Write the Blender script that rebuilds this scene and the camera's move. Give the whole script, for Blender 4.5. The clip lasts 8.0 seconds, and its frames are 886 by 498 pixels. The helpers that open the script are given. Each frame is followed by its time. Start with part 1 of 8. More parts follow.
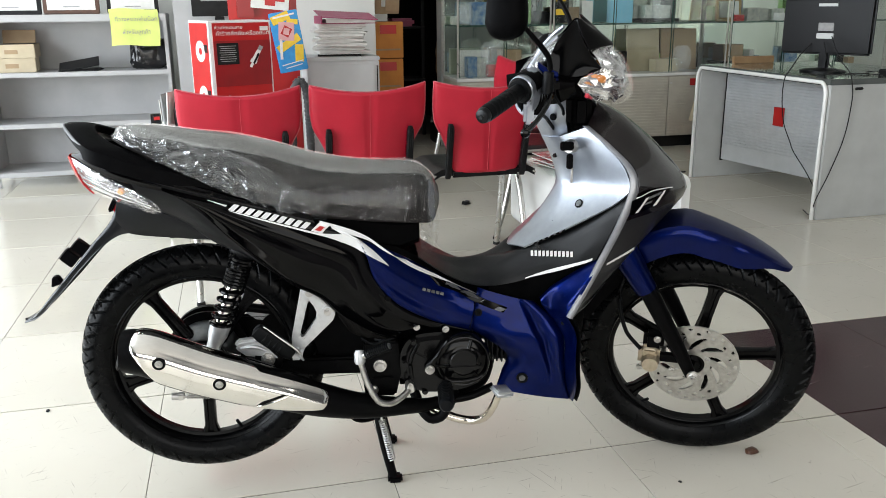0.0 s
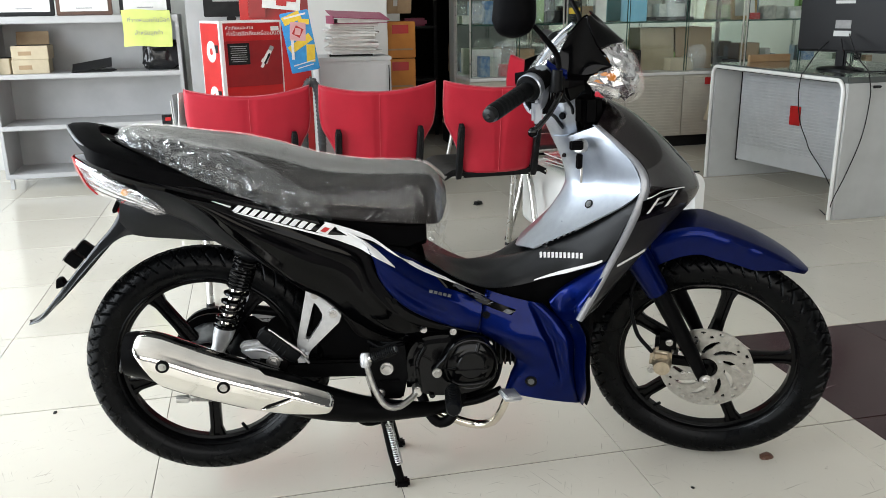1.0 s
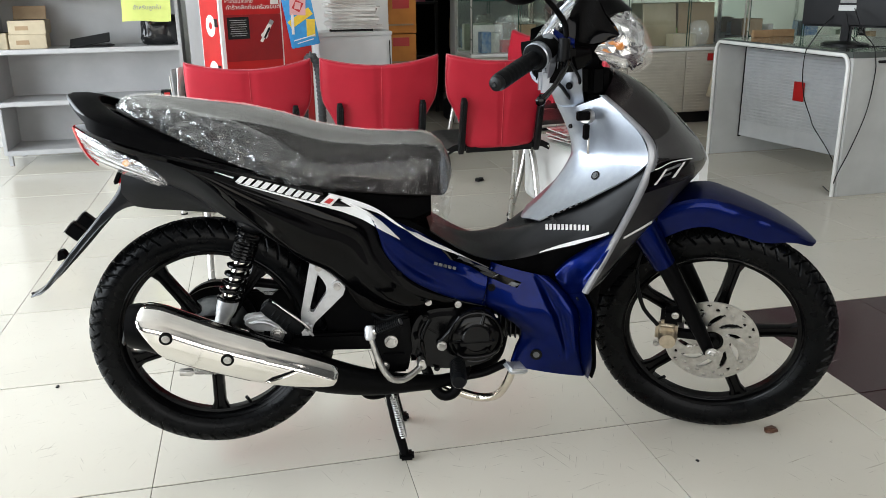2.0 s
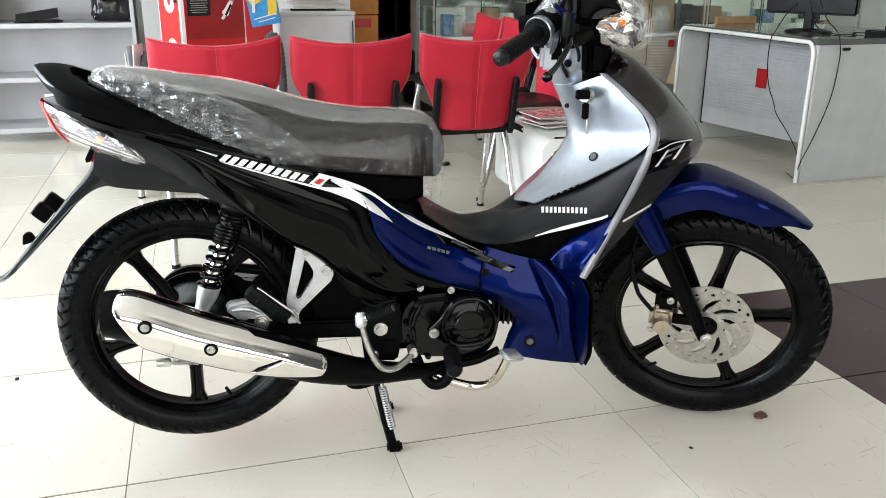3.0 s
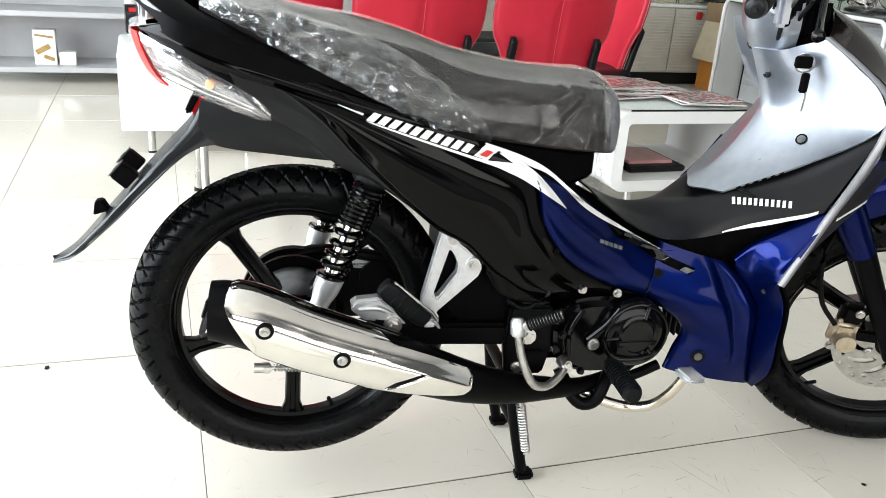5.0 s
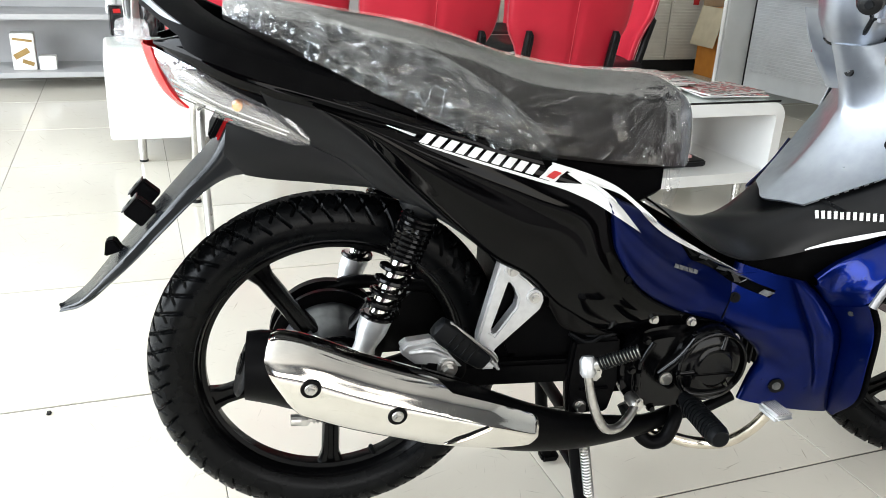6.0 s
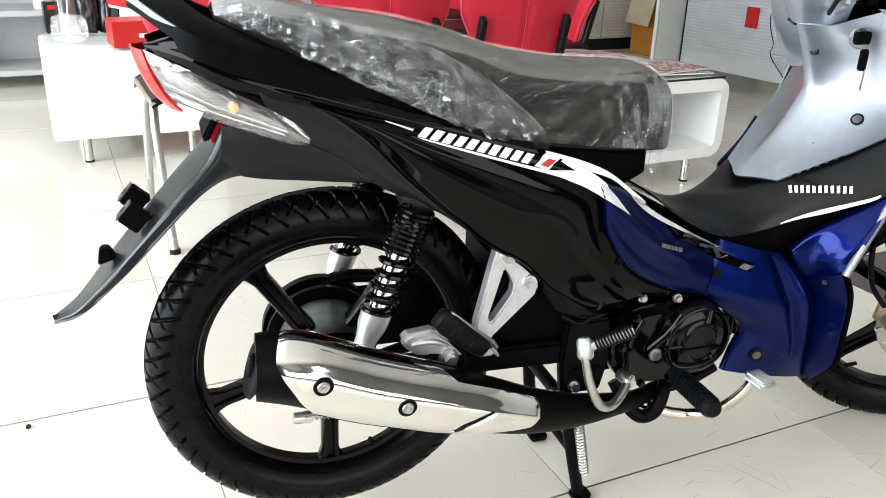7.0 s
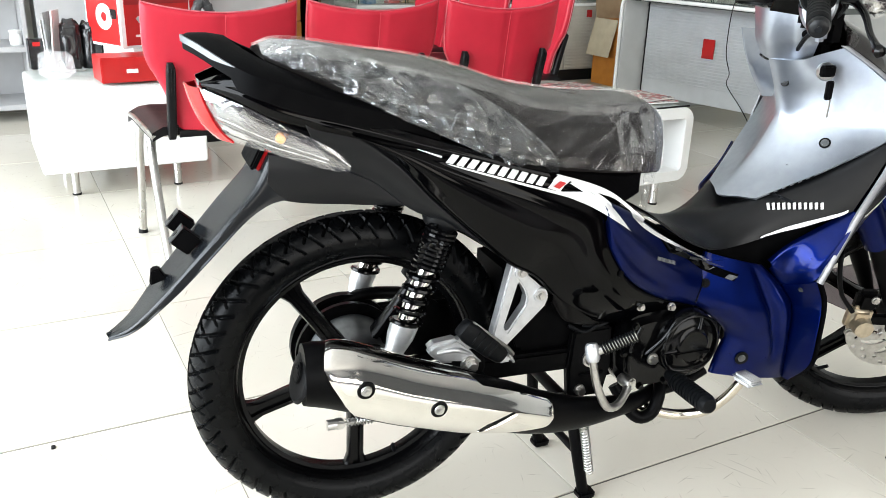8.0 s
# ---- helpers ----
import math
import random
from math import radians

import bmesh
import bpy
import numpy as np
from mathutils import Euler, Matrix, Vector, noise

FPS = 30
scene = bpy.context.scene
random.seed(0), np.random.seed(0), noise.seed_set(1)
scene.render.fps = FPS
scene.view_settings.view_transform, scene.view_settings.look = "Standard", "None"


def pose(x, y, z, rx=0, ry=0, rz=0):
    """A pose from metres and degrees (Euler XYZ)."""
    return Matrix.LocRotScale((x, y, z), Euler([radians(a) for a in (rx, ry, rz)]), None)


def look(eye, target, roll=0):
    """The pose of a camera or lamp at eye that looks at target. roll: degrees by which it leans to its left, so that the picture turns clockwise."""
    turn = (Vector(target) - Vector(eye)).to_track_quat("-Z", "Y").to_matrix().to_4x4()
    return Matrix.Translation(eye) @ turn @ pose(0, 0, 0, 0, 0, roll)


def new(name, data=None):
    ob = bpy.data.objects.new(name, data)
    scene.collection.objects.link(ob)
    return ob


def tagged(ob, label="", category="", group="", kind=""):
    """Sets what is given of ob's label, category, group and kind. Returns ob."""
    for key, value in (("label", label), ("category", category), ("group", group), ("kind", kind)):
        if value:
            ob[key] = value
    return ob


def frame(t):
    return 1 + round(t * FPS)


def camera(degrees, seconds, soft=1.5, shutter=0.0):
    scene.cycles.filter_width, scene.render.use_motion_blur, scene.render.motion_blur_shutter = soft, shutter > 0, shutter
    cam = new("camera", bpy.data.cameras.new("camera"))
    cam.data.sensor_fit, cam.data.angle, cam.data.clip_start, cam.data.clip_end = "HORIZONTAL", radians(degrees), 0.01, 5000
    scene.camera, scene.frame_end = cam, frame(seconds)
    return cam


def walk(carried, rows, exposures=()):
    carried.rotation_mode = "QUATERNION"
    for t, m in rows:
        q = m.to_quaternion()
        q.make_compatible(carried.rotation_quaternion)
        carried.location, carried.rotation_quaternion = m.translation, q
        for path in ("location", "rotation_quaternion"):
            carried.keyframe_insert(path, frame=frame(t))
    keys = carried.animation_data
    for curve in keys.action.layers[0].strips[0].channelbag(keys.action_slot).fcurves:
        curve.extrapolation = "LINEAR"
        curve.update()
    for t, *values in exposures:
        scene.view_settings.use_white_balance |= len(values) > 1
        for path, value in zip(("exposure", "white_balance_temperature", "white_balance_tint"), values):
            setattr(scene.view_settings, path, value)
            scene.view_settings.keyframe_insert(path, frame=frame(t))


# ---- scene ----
cam = camera(56.2, 8.0, 0.75)
PATH = [
    (0, (0.373, -1.917, 1.134), (0.605, -0.012, 0.571), -0.5),
    (0.5, (0.385, -1.899, 1.131), (0.602, 0.007, 0.565), -0.8),
    (1, (0.393, -1.89, 1.128), (0.59, 0.019, 0.566), -0.8),
    (1.5, (0.39, -1.883, 1.119), (0.572, 0.021, 0.536), -0.9),
    (3, (0.294, -1.796, 1.078), (0.611, 0.072, 0.438), 0.4),
    (3.5, (0.196, -1.677, 1.057), (0.592, 0.172, 0.407), 1.7),
    (4, (0.088, -1.576, 1.023), (0.509, 0.259, 0.348), 3.3),
    (4.5, (0.018, -1.504, 0.998), (0.447, 0.323, 0.308), 4.2),
    (4.7, (0.002, -1.463, 0.996), (0.419, 0.362, 0.293), 4.2),
    (5.8, (-0.087, -1.232, 0.997), (0.356, 0.577, 0.268), 3.4),
    (6, (-0.097, -1.203, 0.994), (0.358, 0.6, 0.258), 2.9),
    (6.5, (-0.127, -1.171, 0.998), (0.378, 0.613, 0.247), 2.2),
    (7, (-0.184, -1.188, 1.006), (0.412, 0.561, 0.24), 1.8),
    (7.5, (-0.253, -1.231, 1.016), (0.402, 0.502, 0.264), 1.8),
    (8, (-0.319, -1.267, 1.029), (0.379, 0.473, 0.332), 1.8),
]
walk(cam, [(t, look(eye, target, roll)) for t, eye, target, roll in PATH],
     [(0, -0.10), (0.6, -0.03), (1.5, -0.26), (3, 0.16), (3.5, 0.33), (4.5, 0.40), (6, 0.28), (8, 0.45)])

# ---------- light ----------
ROOM_TURN = 7.65
ROOM = pose(1.053, 0, 0, 0, 0, ROOM_TURN)      # the showroom's own axes: u along the chairs, v away from the street


def room(u, v, z=0, turn=0):
    """A pose given in the showroom's own axes."""
    return ROOM @ pose(u, v, z, 0, 0, turn)


world = bpy.data.worlds.new("sky")
scene.world = world
world.use_nodes = True
sky = world.node_tree.nodes.new("ShaderNodeTexSky")
sky.sky_type, sky.sun_disc = "NISHITA", False
sky.sun_elevation, sky.sun_rotation = radians(52), radians(200)
world.node_tree.links.new(sky.outputs[0], world.node_tree.nodes["Background"].inputs[0])
world.node_tree.nodes["Background"].inputs[1].default_value = 0.12


def window_light(name, m, width, height, watts, colour=(1, 1, 1)):
    lamp = bpy.data.lights.new(name, "AREA")
    lamp.shape, lamp.size, lamp.size_y, lamp.energy, lamp.color = "RECTANGLE", width, height, watts, colour
    ob = new(name, lamp)
    ob.matrix_world = m
    return ob


# daylight through the glazed street side and the open side bay
window_light("street_daylight", room(-0.6, -4.3, 1.55) @ pose(0, 0, 0, 90, 0, 0), 5.0, 2.2, 100, (1.0, 0.95, 0.87))
window_light("side_daylight", room(-4.55, 0.6, 1.5) @ pose(0, 0, 0, 90, 0, -90), 5.4, 2.5, 425, (0.915, 0.985, 1.05))


# ---------- tools ----------
def part(name, bm, material, parent=None, label="", smooth=40, flip=False):
    """Links a bmesh as one mesh object under a thing or a part."""
    bmesh.ops.recalc_face_normals(bm, faces=bm.faces[:])
    data = bpy.data.meshes.new(name)
    bm.to_mesh(data)
    bm.free()
    if smooth:
        data.shade_smooth()
        data.set_sharp_from_angle(angle=radians(smooth))
    data.materials.append(material)
    ob = new(name, data)
    ob.parent = parent
    if label:
        ob["label"] = label
    return ob


def thing(name, label, category, m=None, group="", kind=""):
    ob = new(name)
    ob.empty_display_size = 0.05
    if m is not None:
        ob.matrix_world = m
    return tagged(ob, label, category, group, kind)


def V(*a):
    return Vector(a)


def curve(points, n):
    """n points along a smooth curve through the given ones, evenly spread by chord."""
    p = [Vector(q) for q in points]
    if len(p) == 2:
        return [p[0].lerp(p[1], i / (n - 1)) for i in range(n)]
    d = [0]
    for a, b in zip(p, p[1:]):
        d.append(d[-1] + max((b - a).length, 1e-6))
    out = []
    k = 0
    for i in range(n):
        s = d[-1] * i / (n - 1)
        while k < len(p) - 2 and s > d[k + 1]:
            k += 1
        u = (s - d[k]) / (d[k + 1] - d[k])
        a, b = p[k], p[k + 1]
        ta = (p[k + 1] - p[k - 1]) / (d[k + 1] - d[k - 1]) if k else (b - a) / (d[k + 1] - d[k])
        tb = (p[k + 2] - p[k]) / (d[k + 2] - d[k]) if k + 2 < len(p) else (b - a) / (d[k + 1] - d[k])
        w = d[k + 1] - d[k]
        out.append(a * (2 * u ** 3 - 3 * u ** 2 + 1) + ta * w * (u ** 3 - 2 * u ** 2 + u) + b * (3 * u ** 2 - 2 * u ** 3) + tb * w * (u ** 3 - u ** 2))
    return out


def grid(bm, rows, close_u=False, close_v=False):
    """Quads between rows of points (vertices made here)."""
    vs = [[bm.verts.new(p) for p in r] for r in rows]
    a, b = len(vs), len(vs[0])
    for i in range(a if close_u else a - 1):
        for j in range(b if close_v else b - 1):
            i2, j2 = (i + 1) % a, (j + 1) % b
            bm.faces.new((vs[i][j], vs[i2][j], vs[i2][j2], vs[i][j2]))
    return vs


def shell(rows, thick, direction=None, bm=None):
    """A sheet of the given rows of points with a real thickness."""
    bm = bm or bmesh.new()
    a, b = len(rows), len(rows[0])
    normals = []
    for i in range(a):
        line = []
        for j in range(b):
            du = rows[min(i + 1, a - 1)][j] - rows[max(i - 1, 0)][j]
            dv = rows[i][min(j + 1, b - 1)] - rows[i][max(j - 1, 0)]
            n = du.cross(dv)
            line.append(n.normalized() if n.length > 1e-9 else Vector((0, 0, 1)))
        normals.append(line)
    if direction is not None:
        normals = [[Vector(direction)] * b for _ in range(a)]
    front = grid(bm, rows)
    back = grid(bm, [[rows[i][j] + normals[i][j] * thick for j in range(b)] for i in range(a)])
    edge_f = [front[i][0] for i in range(a)] + [front[-1][j] for j in range(1, b)] + [front[i][-1] for i in range(a - 2, -1, -1)] + [front[0][j] for j in range(b - 2, 0, -1)]
    edge_b = [back[i][0] for i in range(a)] + [back[-1][j] for j in range(1, b)] + [back[i][-1] for i in range(a - 2, -1, -1)] + [back[0][j] for j in range(b - 2, 0, -1)]
    n = len(edge_f)
    for i in range(n):
        bm.faces.new((edge_f[i], edge_f[(i + 1) % n], edge_b[(i + 1) % n], edge_b[i]))
    return bm


MID_Y = -0.015      # the motorcycle's own middle plane


def smooth_step(x):
    x = min(max(x, 0.0), 1.0)
    return x * x * (3 - 2 * x)


def narrow(p):
    """The body is slimmer round the engine than at the tail and under the handlebar: draws a point of the near side inwards."""
    share = smooth_step((p.x - 0.38) / 0.22) * (1 - smooth_step((p.x - 0.72) / 0.12) * smooth_step((p.z - 0.46) / 0.10))
    k = 0.035 * share / (1.917 + p.y)
    return V(p.x + (p.x - 0.373) * k, p.y + 0.035 * share, p.z + (p.z - 1.134) * k)


def panel(top, bottom, n=28, m=8, bulge=0.008, thick=0.004, side=1, lift=0.0, lip=0.0, ridges=(), slim=False):
    """A curved body panel between two edge curves, bowed outwards, with rolled edges and long ridges (at, width, height); side -1 mirrors it to the far side."""
    t, b = curve(top, n), curve(bottom, n)
    rows = []
    steps = [j / m for j in range(m + 1)]
    if lip:
        steps = [0, 0.012, 0.03, 0.055] + [0.09 + 0.82 * j / (2 * m) for j in range(2 * m + 1)] + [0.945, 0.97, 0.988, 1]
    for v in steps:
        row = []
        roll_ = lip * math.sqrt(max(0.0, 1 - (1 - min(min(v, 1 - v) / 0.07, 1)) ** 2))
        for i in range(n):
            p = t[i].lerp(b[i], v)
            p.y -= bulge * 4 * v * (1 - v) + lift + roll_
            for at, wide, high in ridges:
                p.y -= high * math.exp(-((v - at) / wide) ** 2) * math.sin(math.pi * min(1, 1.15 * i / (n - 1)))
            if slim:
                p = narrow(p)
            if side < 0:
                p.y = 2 * MID_Y - p.y
            row.append(p)
        rows.append(row)
    return shell(rows, thick, (0, side, 0))


def sweep(path, radii, seg=14, start=0.0, end=360.0, squash=1.0, up=(0, -1, 0), caps=True, bm=None, n=None):
    """A tube (or an open sector of one) along a path; angle 0 lies towards up, 90 degrees above it."""
    bm = bm or bmesh.new()
    pts = curve(path, n) if n else [Vector(p) for p in path]
    if not hasattr(radii, "__len__"):
        radii = [radii] * len(pts)
    elif n and len(radii) != n:
        radii = list(np.interp(np.linspace(0, 1, n), np.linspace(0, 1, len(radii)), radii))
    full = end - start >= 359.9
    rows = []
    s = Vector(up)
    for i, p in enumerate(pts):
        t = (pts[min(i + 1, len(pts) - 1)] - pts[max(i - 1, 0)]).normalized()
        s = s - t * s.dot(t)
        if s.length < 1e-4:
            s = t.orthogonal()
        s.normalize()
        w = s.cross(t)
        if abs(w.z) > 1e-4 and up[1] and w.z < 0:
            w = -w
        k = seg if full else seg + 1
        rows.append([p + s * radii[i] * math.cos(radians(start + (end - start) * j / seg)) + w * radii[i] * squash * math.sin(radians(start + (end - start) * j / seg)) for j in range(k)])
    vs = grid(bm, rows, close_v=full)
    if full and caps:
        bm.faces.new(vs[0])
        bm.faces.new(vs[-1])
    return bm


def rod(a, b, r, r2=None, seg=14, bm=None):
    return sweep([a, b], [r, r if r2 is None else r2], seg, bm=bm)


def box(size, centre=(0, 0, 0), bevel=0.0, m=None, bm=None, seg=2):
    out = bm or bmesh.new()
    b = bmesh.new()
    bmesh.ops.create_cube(b, size=1)
    bmesh.ops.scale(b, vec=size, verts=b.verts)
    if bevel:
        bmesh.ops.bevel(b, geom=b.edges[:], offset=bevel, segments=seg, affect="EDGES", clamp_overlap=True)
    bmesh.ops.translate(b, vec=centre, verts=b.verts)
    if m is not None:
        b.transform(m)
    add(out, b)
    return out


def add(bm, other):
    """Joins another bmesh into bm and frees it."""
    made = {v: bm.verts.new(v.co) for v in other.verts}
    for f in other.faces:
        bm.faces.new([made[v] for v in f.verts])
    other.free()
    return bm


def lathe(profile, seg=64, m=None, bm=None, closed=False):
    """Turns (radius, height) round the y axis; m places it."""
    bm2 = bmesh.new()
    rows = [[Vector((r * math.cos(a), h, r * math.sin(a))) for r, h in profile] for a in (2 * math.pi * k / seg for k in range(seg))]
    vs = grid(bm2, rows, close_u=True, close_v=closed)
    if not closed:
        for k in (0, -1):
            if profile[k][0] > 1e-5:
                bm2.faces.new([v[k] for v in vs])
    if profile[0][0] <= 1e-5 or profile[-1][0] <= 1e-5:
        bmesh.ops.remove_doubles(bm2, verts=bm2.verts, dist=1e-6)
    if m is not None:
        bm2.transform(m)
    if bm is None:
        return bm2
    return add(bm, bm2)


def plate(outline, depth, bevel=0.0, m=None, hole=None):
    """An outline in (x, z) made into a slab that reaches from y = 0 to y = depth."""
    bm = bmesh.new()
    vs = [bm.verts.new((x, 0, z)) for x, z in outline]
    face = bm.faces.new(vs)
    if hole:
        inner = [bm.verts.new((x, 0, z)) for x, z in hole]
        edges = list(face.edges)
        bm.faces.remove(face)
        edges += [bm.edges.new((inner[i], inner[(i + 1) % len(inner)])) for i in range(len(inner))]
        bmesh.ops.triangle_fill(bm, edges=edges, use_beauty=True)
    made = bmesh.ops.extrude_face_region(bm, geom=bm.faces[:])
    bmesh.ops.translate(bm, vec=(0, depth, 0), verts=[g for g in made["geom"] if isinstance(g, bmesh.types.BMVert)])
    bmesh.ops.recalc_face_normals(bm, faces=bm.faces[:])
    if bevel:
        sharp = [e for e in bm.edges if len(e.link_faces) == 2 and e.calc_face_angle() > 0.6]
        bmesh.ops.bevel(bm, geom=sharp, offset=bevel, segments=2, affect="EDGES", clamp_overlap=True)
    if m is not None:
        bm.transform(m)
    return bm


def spring(a, b, radius, wire, turns, seg=7, steps=16):
    a, b = Vector(a), Vector(b)
    t = (b - a).normalized()
    s = t.orthogonal().normalized()
    w = t.cross(s)
    n = int(turns * steps)
    pts = [a.lerp(b, i / n) + (s * math.cos(2 * math.pi * i / steps) + w * math.sin(2 * math.pi * i / steps)) * radius for i in range(n + 1)]
    return sweep(pts, wire, seg, up=tuple(s))


def bolt(place, direction, r, h, bm=None):
    """A hexagon-headed bolt with a flange."""
    d = Vector(direction).normalized()
    p = Vector(place)
    bm = sweep([p, p + d * h * 0.35], [r * 1.35] * 2, 18, up=tuple(d.orthogonal()), bm=bm)
    return sweep([p + d * h * 0.35, p + d * h], [r, r * 0.95], 6, up=tuple(d.orthogonal()), bm=bm)


# ---------- materials ----------
def material(name, colour, rough=0.5, metal=0.0, second=None, scale=20.0, grain=0.0, grain_scale=300.0, coat=0.0, wear=0.0, spec=0.5):
    """A surface with colour variation at two scales, uneven gloss and fine relief."""
    mat = bpy.data.materials.new(name)
    mat.use_nodes = True
    t = mat.node_tree
    b = t.nodes["Principled BSDF"]
    link = t.links.new
    where = t.nodes.new("ShaderNodeTexCoord")
    big, small = t.nodes.new("ShaderNodeTexNoise"), t.nodes.new("ShaderNodeTexNoise")
    big.inputs["Scale"].default_value, big.inputs["Detail"].default_value = scale, 5
    small.inputs["Scale"].default_value, small.inputs["Detail"].default_value = grain_scale, 3
    for n in (big, small):
        link(where.outputs["Object"], n.inputs["Vector"])
    mix = t.nodes.new("ShaderNodeMix")
    mix.data_type = "RGBA"
    second = second or [c * 0.86 for c in colour]
    mix.inputs["A"].default_value, mix.inputs["B"].default_value = (*colour, 1), (*second, 1)
    ramp = t.nodes.new("ShaderNodeMapRange")
    ramp.inputs["From Min"].default_value, ramp.inputs["From Max"].default_value = 0.35, 0.68
    link(big.outputs["Fac"], ramp.inputs["Value"])
    link(ramp.outputs["Result"], mix.inputs["Factor"])
    link(mix.outputs["Result"], b.inputs["Base Color"])
    gloss = t.nodes.new("ShaderNodeMapRange")
    gloss.inputs["To Min"].default_value, gloss.inputs["To Max"].default_value = max(rough - 0.06 - wear, 0.02), min(rough + 0.08 + wear, 1)
    link(big.outputs["Fac"], gloss.inputs["Value"])
    link(gloss.outputs["Result"], b.inputs["Roughness"])
    b.inputs["Metallic"].default_value = metal
    b.inputs["Specular IOR Level"].default_value = spec
    if coat:
        b.inputs["Coat Weight"].default_value, b.inputs["Coat Roughness"].default_value = coat, 0.04
    if grain:
        bump = t.nodes.new("ShaderNodeBump")
        bump.inputs["Strength"].default_value, bump.inputs["Distance"].default_value = grain, 0.001
        link(small.outputs["Fac"], bump.inputs["Height"])
        link(bump.outputs["Normal"], b.inputs["Normal"])
    return mat


def glass(name, tint, clear, rough=0.03, wrinkle=0.0, wrinkle_scale=60.0, haze=0.0, shine=0.07):
    """Clear sheet: most light passes straight through, tinted; a constant share shines; haze scatters."""
    mat = bpy.data.materials.new(name)
    mat.use_nodes = True
    t = mat.node_tree
    link = t.links.new
    t.nodes.remove(t.nodes["Principled BSDF"])
    passed, gloss, cloud = (t.nodes.new("ShaderNodeBsdf" + k) for k in ("Transparent", "Glossy", "Diffuse"))
    passed.inputs["Color"].default_value = (*[clear + (1 - clear) * c for c in tint], 1)
    gloss.inputs["Color"].default_value, gloss.inputs["Roughness"].default_value = (shine, shine, shine, 1), rough
    cloud.inputs["Color"].default_value = (*tint, 1)
    both, mix = t.nodes.new("ShaderNodeAddShader"), t.nodes.new("ShaderNodeMixShader")
    link(passed.outputs[0], both.inputs[0])
    link(gloss.outputs[0], both.inputs[1])
    link(both.outputs[0], mix.inputs[1])
    link(cloud.outputs[0], mix.inputs[2])
    mix.inputs[0].default_value = haze
    link(mix.outputs[0], t.nodes["Material Output"].inputs["Surface"])
    if wrinkle:
        where, n = t.nodes.new("ShaderNodeTexCoord"), t.nodes.new("ShaderNodeTexNoise")
        n.inputs["Scale"].default_value, n.inputs["Detail"].default_value, n.inputs["Distortion"].default_value = wrinkle_scale, 4, 1.5
        bump = t.nodes.new("ShaderNodeBump")
        bump.inputs["Strength"].default_value, bump.inputs["Distance"].default_value = wrinkle, 0.01
        link(where.outputs["Object"], n.inputs["Vector"])
        link(n.outputs["Fac"], bump.inputs["Height"])
        link(bump.outputs["Normal"], gloss.inputs["Normal"])
    return mat


BLUE = material("blue_metallic_paint", (0.0007, 0.0062, 0.074), 0.30, 0.80, (0.0006, 0.0052, 0.062), 40, 0.03, 2600, coat=0.20, spec=0.05)
BLACK_GLOSS = material("black_gloss_paint", (0.0006, 0.0006, 0.0008), 0.03, 0, (0.0008, 0.0008, 0.001), 30, spec=0.13)
BLACK_PLASTIC = material("black_moulded_plastic", (0.0015, 0.0015, 0.0018), 0.5, 0, (0.0025, 0.0025, 0.0028), 60, 0.25, 900, spec=0.03)
GREY_PLASTIC = material("dark_grey_grained_plastic", (0.0042, 0.0046, 0.0053), 0.34, 0, (0.0052, 0.0056, 0.0064), 50, 0.2, 1200, spec=0.24)
UNDER_PLASTIC = material("satin_black_cover_plastic", (0.0030, 0.0027, 0.0027), 0.22, 0, (0.0042, 0.0038, 0.0038), 30, 0.15, 1200, spec=0.10)
GUARD_PLASTIC = material("smooth_grey_plastic", (0.0056, 0.0068, 0.0082), 0.24, 0, (0.0064, 0.0076, 0.0090), 3, 0.1, 1200, spec=0.24)
BROWN_GLOSS = material("dark_brown_metallic_paint", (0.017, 0.0122, 0.013), 0.14, 0.75, (0.010, 0.007, 0.008), 14, coat=0.6)
CHARCOAL = material("charcoal_satin_paint", (0.022, 0.022, 0.024), 0.38, 0.3, (0.018, 0.018, 0.020), 50, coat=0.15)
SILVER = material("silver_metallic_paint", (0.34, 0.37, 0.42), 0.30, 0.85, (0.31, 0.34, 0.39), 60, coat=0.4)
SILVER_EDGE = material("grey_silver_trim", (0.30, 0.31, 0.33), 0.34, 0.6, (0.26, 0.27, 0.29), 60, coat=0.3)
# grey put in for the window's reflection on the black rail
RAIL_SHEEN = material("grey_rail_sheen", (0.15, 0.16, 0.17), 0.34, 0.3, (0.12, 0.13, 0.14), 60, 0.1, 900)
CHROME = material("chrome_plate", (0.86, 0.84, 0.80), 0.07, 1.0, (0.80, 0.78, 0.74), 25)
STEEL = material("zinc_plated_steel", (0.58, 0.57, 0.55), 0.30, 1.0, (0.45, 0.44, 0.42), 80, 0.1, 800)
ALUMINIUM = material("satin_cast_aluminium", (0.62, 0.63, 0.64), 0.42, 0.85, (0.54, 0.55, 0.56), 70, 0.2, 900)
PEDAL_STEEL = material("bright_plated_pedal", (0.78, 0.72, 0.62), 0.18, 1.0, (0.66, 0.60, 0.51), 40, 0.05, 700)
BRASS = material("gold_anodised_caliper", (0.56, 0.48, 0.36), 0.38, 0.8, (0.46, 0.39, 0.29), 90, 0.2, 700)
RUBBER = material("tyre_rubber", (0.0012, 0.0014, 0.0017), 0.27, 0, (0.0020, 0.0022, 0.0025), 30, 0.15, 700, spec=0.10)
RUBBER_SOFT = material("soft_black_rubber", (0.0026, 0.0030, 0.0036), 0.42, 0, (0.0038, 0.0042, 0.0048), 70, 0.3, 900, spec=0.10)
